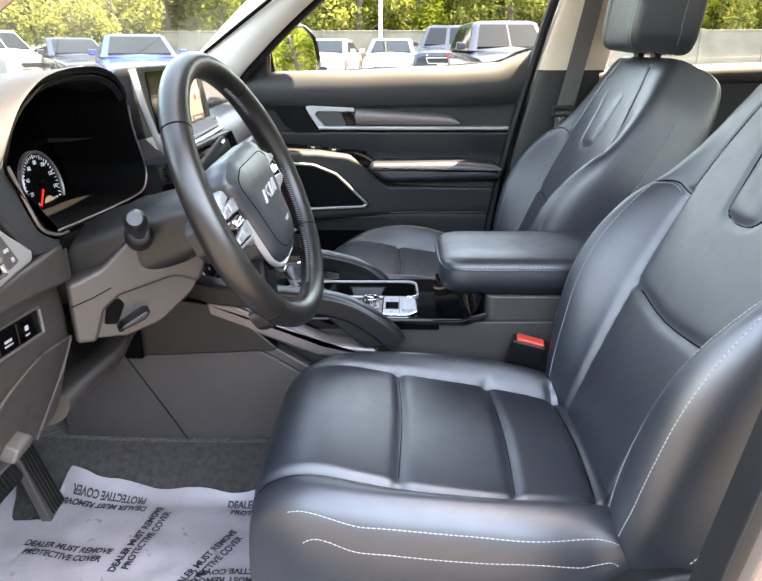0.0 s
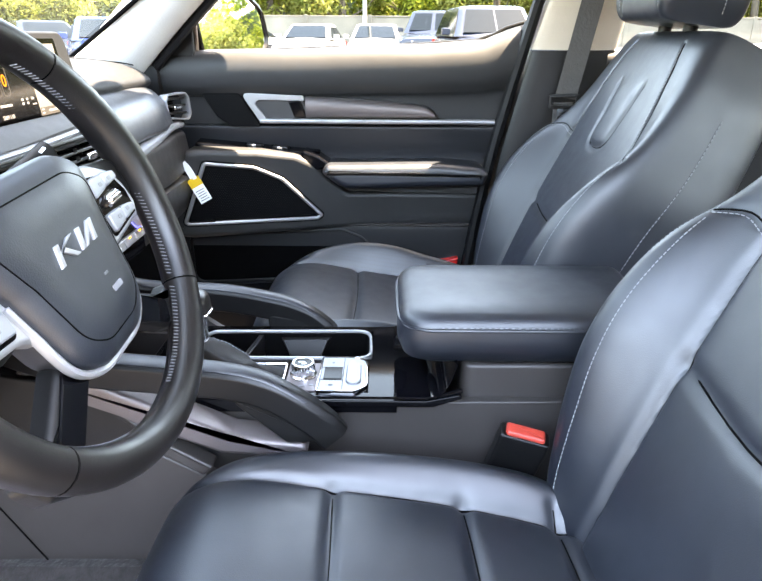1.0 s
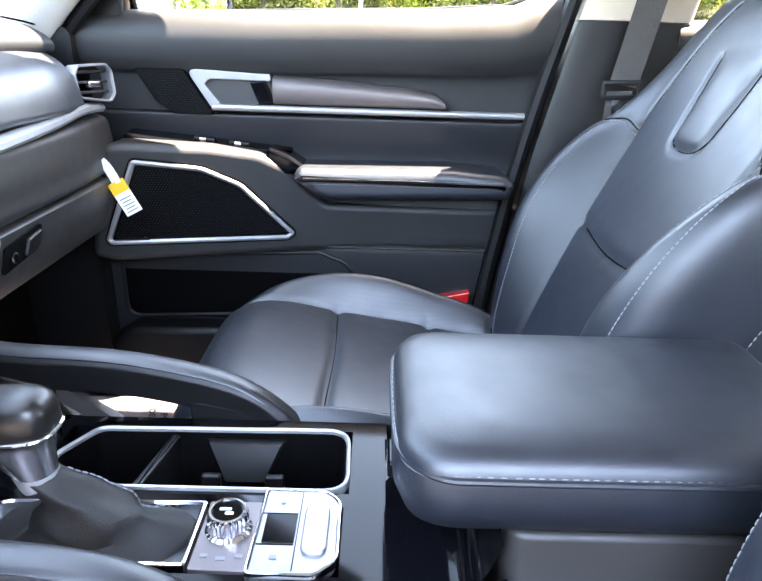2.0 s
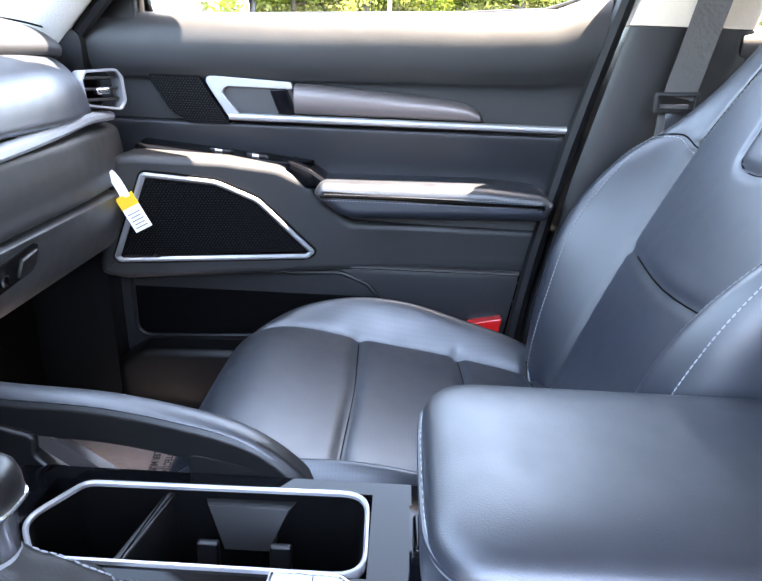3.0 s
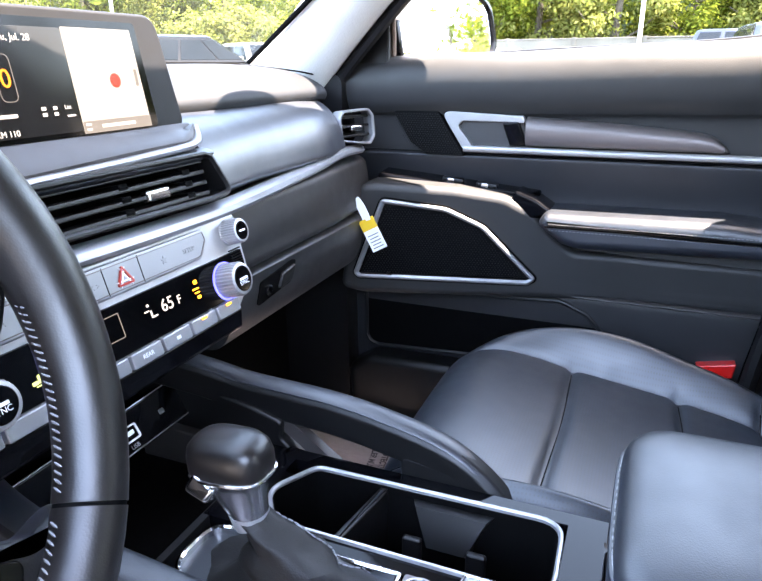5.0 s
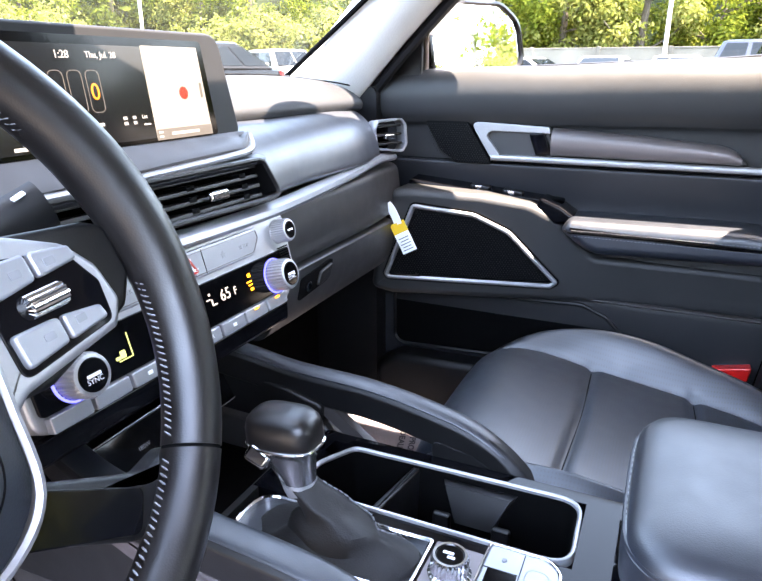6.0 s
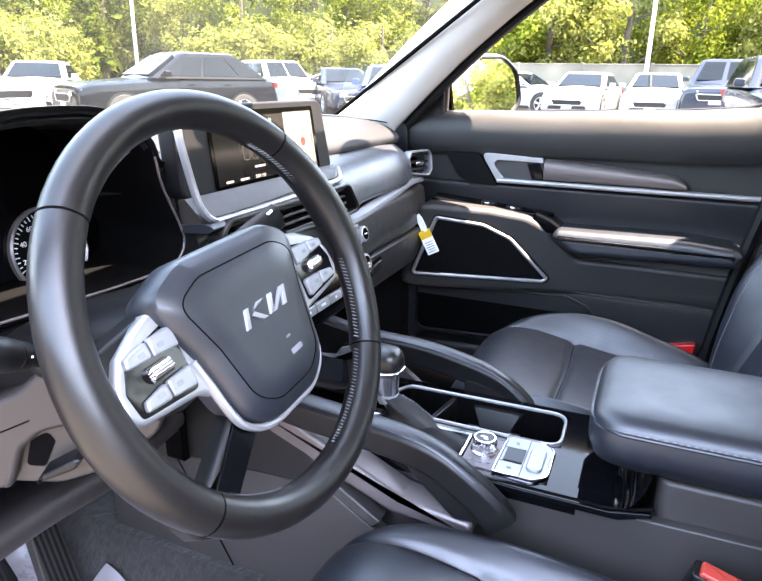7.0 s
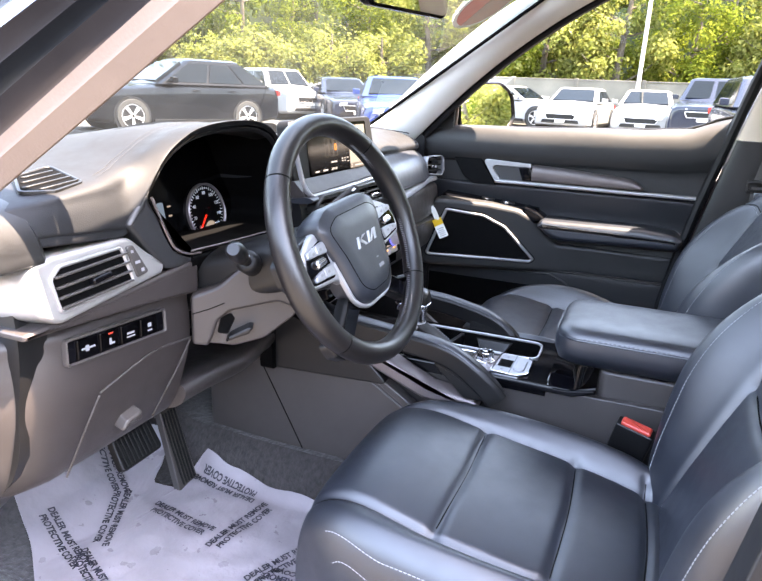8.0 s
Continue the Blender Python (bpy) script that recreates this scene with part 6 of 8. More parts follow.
for x, cz, hw, h0, h1 in ((-0.47, 1.020, 0.095, 0.060, 0.046), (-0.40, 1.034, 0.088, 0.060, 0.044), (-0.33, 1.056, 0.080, 0.056, 0.046), (-0.27, 1.074, 0.072, 0.050, 0.044), (-0.235, 1.084, 0.066, 0.042, 0.038)):
    rings.append([Vector((x, 0.898 + hw * math.copysign(abs(math.cos(a)) ** 0.5, math.cos(a)), cz + (h1 if math.sin(a) > 0 else h0) * math.copysign(abs(math.sin(a)) ** 0.5, math.sin(a)))) for a in [2 * math.pi * k / 40 for k in range(40)]])
bm = bmesh.new()
add_loft(bm, rings)
part("shroud_upper", bm, PLASTIC, col, "black upper shroud")
# lower shroud: a flat flank towards the open door with a scoop for the tilt lever
fm = basis((-0.365, 0.794, 0.983), (math.sin(radians(60)), math.cos(radians(60)), 0), (0, 0, 1))
flank = rounded([(-0.038, 0.034), (-0.038, -0.046), (0.027, -0.053), (0.074, -0.040), (0.122, -0.002), (0.145, 0.056), (0.142, 0.108), (0.090, 0.106), (0.045, 0.086), (0.004, 0.050)],
                [0.010, 0.012, 0.03, 0.04, 0.03, 0.04, 0.014, 0.03, 0.04, 0.04], 6)
part("shroud_floor", prism(flank, -0.16, -0.014, fm, 0.004), KNEE, col, "charcoal scoop round the tilt lever")
upper_flank = rounded([(-0.038, 0.034), (-0.038, -0.046), (-0.014, -0.048), (-0.007, -0.034), (0.002, -0.006), (0.022, 0.010), (0.096, 0.026), (0.128, 0.012), (0.145, 0.056), (0.142, 0.108), (0.090, 0.106), (0.045, 0.086), (0.004, 0.050)],
                      [0.010, 0.008, 0.006, 0.012, 0.014, 0.016, 0.02, 0.010, 0.04, 0.014, 0.03, 0.04, 0.04], 6)
part("shroud", prism(upper_flank, -0.15, 0.0, fm, 0.006, seg=5), KNEE, col, "charcoal plastic shroud")
part("shroud_joint", tube([fm @ Vector(p) for p in ((-0.036, 0.006, 0.0002), (-0.010, 0.014, 0.0002), (0.014, 0.024, 0.0002))], 0.0008, 6, (0, 0, 1)), DARK, col)
# slot shade painted as a near-black sheet, nothing cut out
hole = rounded([(-0.001, -0.030), (0.006, -0.004), (0.022, 0.004), (0.028, -0.006), (0.016, -0.032)], 0.005)
part("lever_hole", prism(hole, -0.02, -0.0125, fm), DARK, col, "near-black sheet for the shaded slot behind the tilt lever")
part("tilt_lever", prism(rounded([(0.012, -0.038), (0.050, -0.024), (0.058, -0.014), (0.050, -0.013), (0.020, -0.028)], 0.003), -0.014, 0.010, fm, 0.003), PLASTIC, col, "black tilt lever")
part("stalk_gaiter", lathe([(0.0175, -0.070), (0.0175, -0.008), (0.014, -0.002), (0.009, 0.000)], Matrix.Translation((-0.300, 0.785, 1.085)) @ Vector((0.35, -0.80, 0.35)).to_track_quat("Z", "Y").to_matrix().to_4x4(), 24), RUBBER, col)
stalk_m = Matrix.Translation((-0.300, 0.785, 1.085)) @ Vector((0.30, -0.80, 0.42)).to_track_quat("Z", "Y").to_matrix().to_4x4() @ Matrix.Diagonal((0.70, 0.70, 0.85, 1))
stalk = part("turn_signal_stalk", lathe([(0.011, 0.0), (0.012, 0.030), (0.0165, 0.036), (0.0175, 0.048), (0.0175, 0.052), (0.0165, 0.053), (0.0185, 0.055), (0.0195, 0.072), (0.0180, 0.086), (0.012, 0.094)], stalk_m, 28), PLASTIC, col, "black turn signal stalk")
bars([(0.0, 0.0, 0.003, 0.003)], stalk_m @ Matrix.Translation((0.0175, 0, 0.044)) @ Matrix.Rotation(radians(90), 4, "Y"), MARK, stalk)
wip = [(-0.30, 0.97, 1.09), (-0.28, 1.03, 1.125), (-0.265, 1.085, 1.150)]
part("wiper_stalk", sweep(spline(wip, 6), circle(0.011, 12, 0.017), (0, 0, 1)), PLASTIC, col, "black wiper stalk")
part("stalk_mark", prism(box_outline(-0.008, 0.008, -0.003, 0.003, 0.001), 0.0, 0.002, basis((-0.262, 1.066, 1.158), (0.1, 1, 0.45), (-1, 0, 0.5)) @ Matrix.Scale(0.55, 4)), MARK, col)

# ---- steering wheel ----
TILT, TURN = radians(22.4), 0.07
WC = Vector((-0.182, 0.904, 1.111))
WM = basis(WC, (math.sin(TURN), math.cos(TURN), 0), (-math.sin(TILT), 0, math.cos(TILT)))
wheel = thing("steering_wheel", WC, "black leather steering wheel with silver spoke trim", "steering wheel")
RR = 0.1790


def rim_point(a, rad, off, tilt_a):
    c = Vector((math.cos(a), math.sin(a), 0))
    return WM @ (c * (RR + rad * math.cos(tilt_a)) + Vector((0, 0, off * math.sin(tilt_a))))


def rim_mesh(a0, a1, k=1.0, n=None):
    bm = bmesh.new()
    n = n or max(6, int(abs(a1 - a0) / radians(4)))
    rings = []
    for i in range(n + 1):
        a = a0 + (a1 - a0) * i / n
        grip = 1.0 + 0.10 * max(0, math.cos(2 * (a - radians(20)))) ** 4
        rings.append([rim_point(a, 0.0168 * grip * k, 0.0182 * grip * k, 2 * math.pi * j / 20) for j in range(20)])
    return add_loft(bm, rings)


cuts = [radians(a) for a in (-32, 51, 143.5, 227, 328)]
gap = radians(0.35)
for a0, a1 in zip(cuts, cuts[1:]):
    sec = part("rim_section", rim_mesh(a0 + gap, a1 - gap), WHEEL_LEATHER, wheel, "black leather rim cover")
for a in cuts[:4]:
    part("rim_joint", rim_mesh(a - radians(0.6), a + radians(0.6), 0.96, 2), DARK, wheel)
for a0, a1 in ((-75, -34), (-30, 12), (22, 62), (115, 160), (168, 215), (218, 255)):
    bm = bmesh.new()
    n = int((a1 - a0) / 1.35)
    for i in range(n):
        a = radians(a0 + (a1 - a0) * i / n)
        p0, p1 = rim_point(a, 0.0172, 0.0188, math.pi - 0.16), rim_point(a + radians(0.9), 0.0172, 0.0188, math.pi + 0.16)
        add_dash(bm, p0, p1, 0.0006)
    part("stitching", bm, THREAD_DIM, wheel, "grey thread along the inner rim")


def wheel_slab(name, outline, w0, w1, mat, parent=wheel, bevel=0.004, label="", dome=0.0, seg=4):
    bm = prism(outline, w0, w1, WM, bevel, seg)
    return part(name, bm, mat, parent, label)


# hub: a domed airbag cover, the wheel resting a little turned
WM = WM @ Matrix.Translation((-0.008, -0.008, 0)) @ Matrix.Rotation(radians(7), 4, "Z")
pad_o = rounded([(-0.102, 0.056), (-0.062, 0.072), (0.060, 0.068), (0.088, 0.050), (0.074, -0.004), (0.062, -0.070), (0.032, -0.090), (-0.032, -0.090), (-0.062, -0.070), (-0.078, -0.004)], 0.045, 8)
rings = []
for d, w in ((0.004, -0.030), (0.0, -0.010), (0.0, 0.006), (0.003, 0.013), (0.009, 0.018), (0.022, 0.0225), (0.040, 0.025)):
    rings.append([WM @ Vector((p[0], p[1], w)) for p in (inset(pad_o, d) if d < 0.004 else shrink(inset(pad_o, 0.003), d))])
bm = bmesh.new()
add_loft(bm, rings)
hub = part("airbag_cover", bm, LEATHER, wheel, "grained black airbag cover")
ring_o = shrink(inset(pad_o, 0.003), 0.015)
part("cover_groove", sweep([WM @ Vector((p[0], p[1], 0.0200)) for p in ring_o], circle(0.0007, 6), WM.to_3x3() @ Vector((0, 0, 1)), closed=True), DARK, hub)
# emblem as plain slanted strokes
strokes = [[(-0.028, -0.010), (-0.0235, -0.010), (-0.0185, 0.010), (-0.023, 0.010)],
           [(-0.0205, 0.000), (-0.0175, 0.003), (-0.001, 0.010), (-0.008, 0.010)],
           [(-0.0185, 0.001), (-0.0145, 0.0035), (-0.003, -0.010), (-0.0085, -0.010)],
           [(0.000, -0.010), (0.0045, -0.010), (0.0095, 0.010), (0.005, 0.010)],
           [(0.0045, -0.010), (0.0085, -0.010), (0.0240, 0.010), (0.0195, 0.010)],
           [(0.0165, -0.010), (0.0210, -0.010), (0.0260, 0.010), (0.0215, 0.010)]]
for s_ in strokes:
    part("emblem_stroke", prism([(u * 1.22, v * 0.80 + 0.004) for u, v in s_], 0.0240, 0.0272, WM, 0.0006), SATIN, hub, "silver emblem stroke")
bars([(0.010, -0.030, 0.006, 0.002), (0.014, -0.044, 0.016, 0.005)], WM @ Matrix.Translation((0, 0, 0.0252)), MARK_DIM, hub)
chin = [(-0.080, -0.004), (-0.074, -0.030), (-0.063, -0.072), (-0.036, -0.091), (0.0, -0.093), (0.036, -0.091), (0.063, -0.072), (0.072, -0.030), (0.076, -0.004)]
part("silver_rim", sweep([WM @ Vector((u * 1.0, v * 0.99, 0.003)) for u, v in [(p.x, p.y) for p in spline([(u, v, 0) for u, v in chin], 6)]], circle(0.0035, 8, 0.005), WM.to_3x3() @ Vector((0, 0, 1))), SATIN, wheel, "satin silver rim under the cover")
# spokes and their switch plates
for sg in (-1, 1):
    def fl(pts):
        return [(sg * u, v) for u, v in (pts if sg > 0 else pts[::-1])]
    wheel_slab("spoke", rounded(fl([(0.060, -0.030), (0.100, -0.034), (0.160, -0.016), (0.172, 0.0), (0.172, 0.030), (0.160, 0.036), (0.110, 0.044), (0.060, 0.052)]), 0.012), -0.030, -0.004, PLASTIC, label="black spoke")
    plate = wheel_slab("spoke_trim", rounded(fl([(0.060, -0.046), (0.084, -0.030), (0.144, -0.023), (0.153, -0.010), (0.150, 0.012), (0.138, 0.029), (0.112, 0.042), (0.062, 0.056)]), [0.006, 0.010, 0.006, 0.008, 0.014, 0.016, 0.020, 0.010]), -0.010, 0.004, SATIN, label="satin silver switch surround", bevel=0.005)
    well = wheel_slab("switch_well", rounded(fl([(0.084, -0.024), (0.142, -0.018), (0.145, 0.004), (0.134, 0.026), (0.086, 0.036)]), 0.006), 0.0, 0.0048, PIANO, plate, 0.001, "gloss black switch well")
    for (v0, v1), mt in (((0.016, 0.031), SILVER_PAINT), ((-0.018, -0.003), SILVER_PAINT)):
        wheel_slab("switch_key", rounded(fl([(0.087, v0 - 0.002), (0.112, v0 + 0.001), (0.112, v1), (0.087, v1 + 0.001)]), 0.003), 0.003, 0.009, mt, plate, 0.002, "silver key")
        wheel_slab("switch_key", rounded(fl([(0.1135, v0 + 0.001), (0.138, v0 + 0.003), (0.136, v1 - 0.004), (0.1135, v1)]), 0.003), 0.003, 0.009, mt, plate, 0.002, "silver key")
    rm = WM @ Matrix.Translation((sg * 0.112, 0.0065, 0.006)) @ Matrix.Rotation(radians(90), 4, "Y") @ Matrix.Translation((0, 0, -0.012))
    part("roller", lathe([(0.003, 0.0), (0.0062, 0.002), (0.0062, 0.022), (0.003, 0.024)], rm, ribs=12, rib_depth=0.0008, rib_rows=(1, 2)), CHROME, plate, "ribbed chrome roller")
    bars([(sg * 0.103, 0.023, 0.006, 0.004), (sg * 0.122, 0.023, 0.006, 0.004), (sg * 0.103, -0.010, 0.006, 0.004), (sg * 0.122, -0.009, 0.006, 0.004)], WM @ Matrix.Translation((0, 0, 0.009)), MARK_DIM, plate)
    # lower spokes reach the rim near its bottom
    lo_o = rounded(fl([(0.030, -0.076), (0.058, -0.062), (0.122, -0.102), (0.150, -0.098), (0.140, -0.124), (0.118, -0.140), (0.096, -0.128)]), 0.010)
    wheel_slab("lower_spoke", lo_o, -0.026, -0.006, PLASTIC, label="black lower spoke", bevel=0.007)
    wheel_slab("spoke_insert", rounded(fl([(0.036, -0.084), (0.062, -0.068), (0.114, -0.106), (0.100, -0.126)]), 0.006), -0.008, -0.0040, PIANO, bevel=0.001, label="gloss black insert")
part("column_boss", lathe([(0.055, -0.075), (0.060, -0.05), (0.060, -0.026), (0.04, -0.02)], WM, 32), PLASTIC, wheel)

# ---- center console ----
con = thing("center_console", (0.0, MID, FLOOR), "black center console with gloss top, cup holders and grab rails", "console")
ZT = 0.800
CY0, CY1 = 1.185, 1.425
# side walls
side_o = rounded([(-0.46, 0.50), (0.58, 0.47), (0.60, 0.80), (0.16, 0.795), (-0.05, 0.795), (-0.30, 0.795), (-0.46, 0.80)], 0.01)
for y in (CY0 + 0.004, CY1 - 0.018):
    part("side_wall", prism(side_o, -0.014, 0.0, door_plane(y), 0.003), PLASTIC_GREY, con, "charcoal plastic side wall")
# front flank: slanted panel with its pale edge strip
for y, sg in ((1.150, 1), (1.424, -1)):
    fo = rounded([(-0.66, 0.50), (-0.10, 0.46), (-0.06, 0.62), (-0.165, 0.700), (-0.40, 0.842), (-0.47, 0.88), (-0.66, 0.90)], 0.015)
    part("flank_panel", prism(fo, -0.024, 0.0, door_plane(y), 0.006), PLASTIC_GREY, con, "black footwell flank panel")
    if sg < 0:
        continue
    eo = rounded([(-0.40, 0.846), (-0.165, 0.702), (-0.150, 0.716), (-0.390, 0.866)], 0.004)
    part("flank_edge", prism(eo, -0.020, 0.006, door_plane(y), 0.004), PLASTIC_GREY, con)
    uo = rounded([(-0.345, 0.858), (-0.285, 0.848), (-0.120, 0.772), (-0.020, 0.760), (-0.02, 0.735), (-0.135, 0.744), (-0.34, 0.825)], 0.010)
    part("flank_trim", prism(uo, -0.03, 0.014, door_plane(y), 0.008), SATIN_DARK if sg > 0 else PLASTIC, con, "satin grey flank trim")
part("flank_seam", tube([(-0.52, 1.150, 0.745), (-0.45, 1.149, 0.62), (-0.395, 1.148, 0.520)], 0.0012, 6, (0, 1, 0)), DARK, con)
# gloss black top plate, built as strips round the openings
for n_, o in (("top_plate", [(-0.275, 1.290), (-0.235, 1.290), (-0.235, CY1), (-0.275, CY1)]), ("top_plate", [(-0.235, 1.288), (0.10, 1.285), (0.10, 1.304), (-0.235, 1.304)]),
              ("top_plate", [(-0.235, 1.406), (0.10, 1.406), (0.10, CY1 - 0.001), (-0.235, CY1 - 0.001)]), ("top_plate", [(0.064, 1.304), (0.10, 1.304), (0.10, 1.406), (0.064, 1.406)]),
              ("top_plate", [(-0.265, CY0), (0.10, CY0), (0.10, 1.204), (-0.265, 1.206)]), ("top_plate", [(0.060, 1.204), (0.10, 1.204), (0.10, 1.285), (0.060, 1.285)])):
    part(n_, prism(o, ZT - 0.02, ZT, Matrix()), PIANO, con, "gloss black plate")
rear = bmesh.new()
add_loft(rear, [[Vector((p.x, CY0 + (CY1 - CY0) * k / 16, p.z + 0.004 * math.sin(math.pi * k / 16))) for k in range(17)] for p in spline([(0.098, 0, ZT - 0.0015), (0.125, 0, ZT - 0.003), (0.150, 0, ZT + 0.002), (0.170, 0, ZT + 0.022), (0.182, 0, ZT + 0.055)], 6)], False, False, closed=False)
part("rear_slope", rear, PIANO, con, "gloss black slope before the armrest")
part("edge_chrome", sweep([(-0.25, 1.187, ZT + 0.001), (0.0, 1.187, ZT + 0.001), (0.148, 1.187, ZT + 0.001), (0.190, 1.189, ZT + 0.014)], circle(0.003, 8), (0, 0, 1)), PIANO, con)
side_gloss = rounded([(-0.05, 0.792), (0.150, 0.792), (0.190, 0.806), (0.186, 0.812), (0.14, 0.802), (-0.05, 0.802)], 0.004)
part("gloss_side", prism(side_gloss, -0.002, 0.005, door_plane(CY0 - 0.001), 0.002), PIANO, con)

# cup holders
cup_o = rounded([(-0.236, 1.345), (-0.205, 1.402), (0.062, 1.407), (0.065, 1.303), (-0.205, 1.303)][::-1], [0.025, 0.028, 0.028, 0.02, 0.03], 6)
cup = part("cup_holder_rim", bezel(cup_o, 0.0045, ZT - 0.006, ZT + 0.004, Matrix(), 0.0018), SATIN, con, "satin chrome cup holder rim")
bm = bmesh.new()
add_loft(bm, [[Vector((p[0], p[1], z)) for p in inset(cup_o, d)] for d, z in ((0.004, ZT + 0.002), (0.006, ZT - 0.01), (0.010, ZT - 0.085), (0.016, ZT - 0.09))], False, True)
# plastic darkened to near-black for the shade down in the well
part("cup_well", bm, DARK, cup, "black plastic cup well, shade added to its colour")
part("divider", prism(rounded([(-0.146, 1.300), (-0.136, 1.300), (-0.118, 1.408), (-0.128, 1.408)], 0.001), ZT - 0.08, ZT - 0.004, Matrix(), 0.003), PLASTIC, cup)
bm = bmesh.new()
add_loft(bm, [[Vector((x, y, z)) for x, y in pts] for z, pts in ((ZT - 0.052, [(-0.074, 1.404), (-0.024, 1.404), (-0.028, 1.384), (-0.070, 1.384)]), (ZT - 0.044, [(-0.074, 1.404), (-0.024, 1.404), (-0.029, 1.374), (-0.069, 1.374)]),
              (ZT - 0.008, [(-0.094, 1.405), (-0.004, 1.405), (-0.012, 1.388), (-0.086, 1.388)]))])
part("cup_block", bm, PLASTIC, cup, "grey cup separator")
part("cup_block", prism(rounded([(-0.094, 1.304), (-0.004, 1.304), (-0.024, 1.326), (-0.074, 1.326)], 0.006), ZT - 0.085, ZT - 0.030, Matrix(), 0.006), PLASTIC_GREY, cup, "grey cup separator")
for x, y in ((-0.082, 1.368), (-0.016, 1.368), (-0.086, 1.330), (-0.012, 1.330)):
    part("cup_clip", prism(box_outline(x - 0.010, x + 0.010, y - 0.004, y + 0.004, 0.003), ZT - 0.06, ZT - 0.030, Matrix(), 0.003), PLASTIC, cup)

# shift plate and selector
sh_o = rounded([(-0.258, 1.210), (-0.062, 1.209), (-0.062, 1.287), (-0.258, 1.284)], [0.03, 0.004, 0.004, 0.03], 6)
part("shift_frame", bezel(sh_o, 0.0045, ZT - 0.012, ZT + 0.004, Matrix(), 0.0018), CHROME, con, "chrome shift frame")
part("shift_floor", prism(inset(sh_o, 0.003), ZT - 0.02, ZT - 0.004, Matrix()), LEATHER, con)
part("shift_scale", prism(rounded([(-0.19, 1.1865), (-0.075, 1.1865), (-0.075, 1.203), (-0.19, 1.203)], 0.003), ZT - 0.004, ZT + 0.0015, Matrix(), 0.0006), SCREEN_OFF, con)
sel = thing("gear_selector", (-0.15, 1.245, ZT), "leather gear selector with silver collar and pleated boot", "gear lever")
base, neck = Vector((-0.150, 1.246, ZT - 0.006)), Vector((-0.185, 1.243, 0.865))
bm = bmesh.new()
rings = []
for k in range(13):
    f = k / 12
    c = base.lerp(neck, f ** 0.85) + Vector((0.018 * math.sin(f * math.pi), 0, 0))
    ru, rv = 0.070 * (1 - f) ** 2.2 + 0.0165, 0.030 * (1 - f) ** 1.8 + 0.0160
    fold = 1 + 0.10 * math.sin(f * 19) * (1 - f) ** 0.5
    rings.append([c + Vector((ru * fold * math.cos(a) * (1 + 0.05 * math.sin(5 * a + 7 * f)), rv * fold * math.sin(a) * (1 + 0.06 * math.sin(4 * a + 9 * f)), 0.006 * math.sin(3 * a + 8 * f) * (1 - f))) for a in [2 * math.pi * j / 40 for j in range(40)]])
add_loft(bm, rings)
boot = part("boot", bm, BOOT, sel, "soft pleated leather boot")
part("stitching", stitches(lambda d, s, l: rings[min(12, int(s * 12))][5] + Vector((0.0, 0.001, 0.001)), [(0, 0.05), (0, 0.5), (0, 0.95)], 0.006), THREAD_DIM, boot)
axis = (Vector((-0.207, 1.244, 0.925)) - neck).normalized()
am2 = Matrix.Translation(neck) @ axis.to_track_quat("Z", "Y").to_matrix().to_4x4()
part("collar", lathe([(0.0155, -0.012), (0.0165, -0.006), (0.0168, 0.004), (0.0160, 0.006)], am2, 28), SATIN, sel, "satin silver collar")
kn_m = basis((-0.204, 1.243, 0.909), (1, 0, 0.06), (0, 1, 0))
bm = bmesh.new()
rings = []
for w, ku, kv in ((-0.005, 0.97, 0.97), (-0.003, 1.0, 1.0), (0.002, 1.0, 1.0), (0.010, 1.0, 1.0), (0.018, 0.95, 0.93), (0.0235, 0.82, 0.78), (0.0265, 0.58, 0.54), (0.0275, 0.26, 0.24)):
    rings.append([kn_m @ Vector((0.0350 * ku * math.copysign(abs(math.cos(a)) ** 0.68, math.cos(a)) * (1.0 + (0.10 if math.cos(a) > 0 else -0.04)) + 0.004, 0.0255 * kv * math.copysign(abs(math.sin(a)) ** 0.68, math.sin(a)), w)) for a in [2 * math.pi * j / 36 for j in range(36)]])
add_loft(bm, rings)
part("knob", bm, WHEEL_LEATHER, sel, "grained black leather knob")
part("knob_band", sweep([kn_m @ Vector((0.0350 * math.copysign(abs(math.cos(a)) ** 0.70, math.cos(a)) * (1.10 if math.cos(a) > 0 else 0.96) + 0.004, 0.0257 * math.copysign(abs(math.sin(a)) ** 0.70, math.sin(a)), -0.005)) for a in [2 * math.pi * j / 48 for j in range(48)]], circle(0.0018, 8), (0, 0, 1), closed=True), CHROME, sel, "chrome band")
bm = bmesh.new()
rings = []
for k in range(9):
    f = k / 8
    e = f ** 0.62
    c = kn_m @ Vector((0.004, 0, -0.005))
    c = c.lerp(neck, f)
    ring = []
    for a in [2 * math.pi * j / 36 for j in range(36)]:
        big = kn_m.to_3x3() @ Vector((0.0345 * math.copysign(abs(math.cos(a)) ** 0.72, math.cos(a)) * (1.10 if math.cos(a) > 0 else 0.96), 0.0252 * math.copysign(abs(math.sin(a)) ** 0.72, math.sin(a)), 0))
        small = Vector((0.0170 * math.cos(a), 0.0165 * math.sin(a), 0))
        ring.append(c + big.lerp(small, e))
    rings.append(ring)
add_loft(bm, rings)
part("lower_shell", bm, ALU, sel, "satin silver underside")
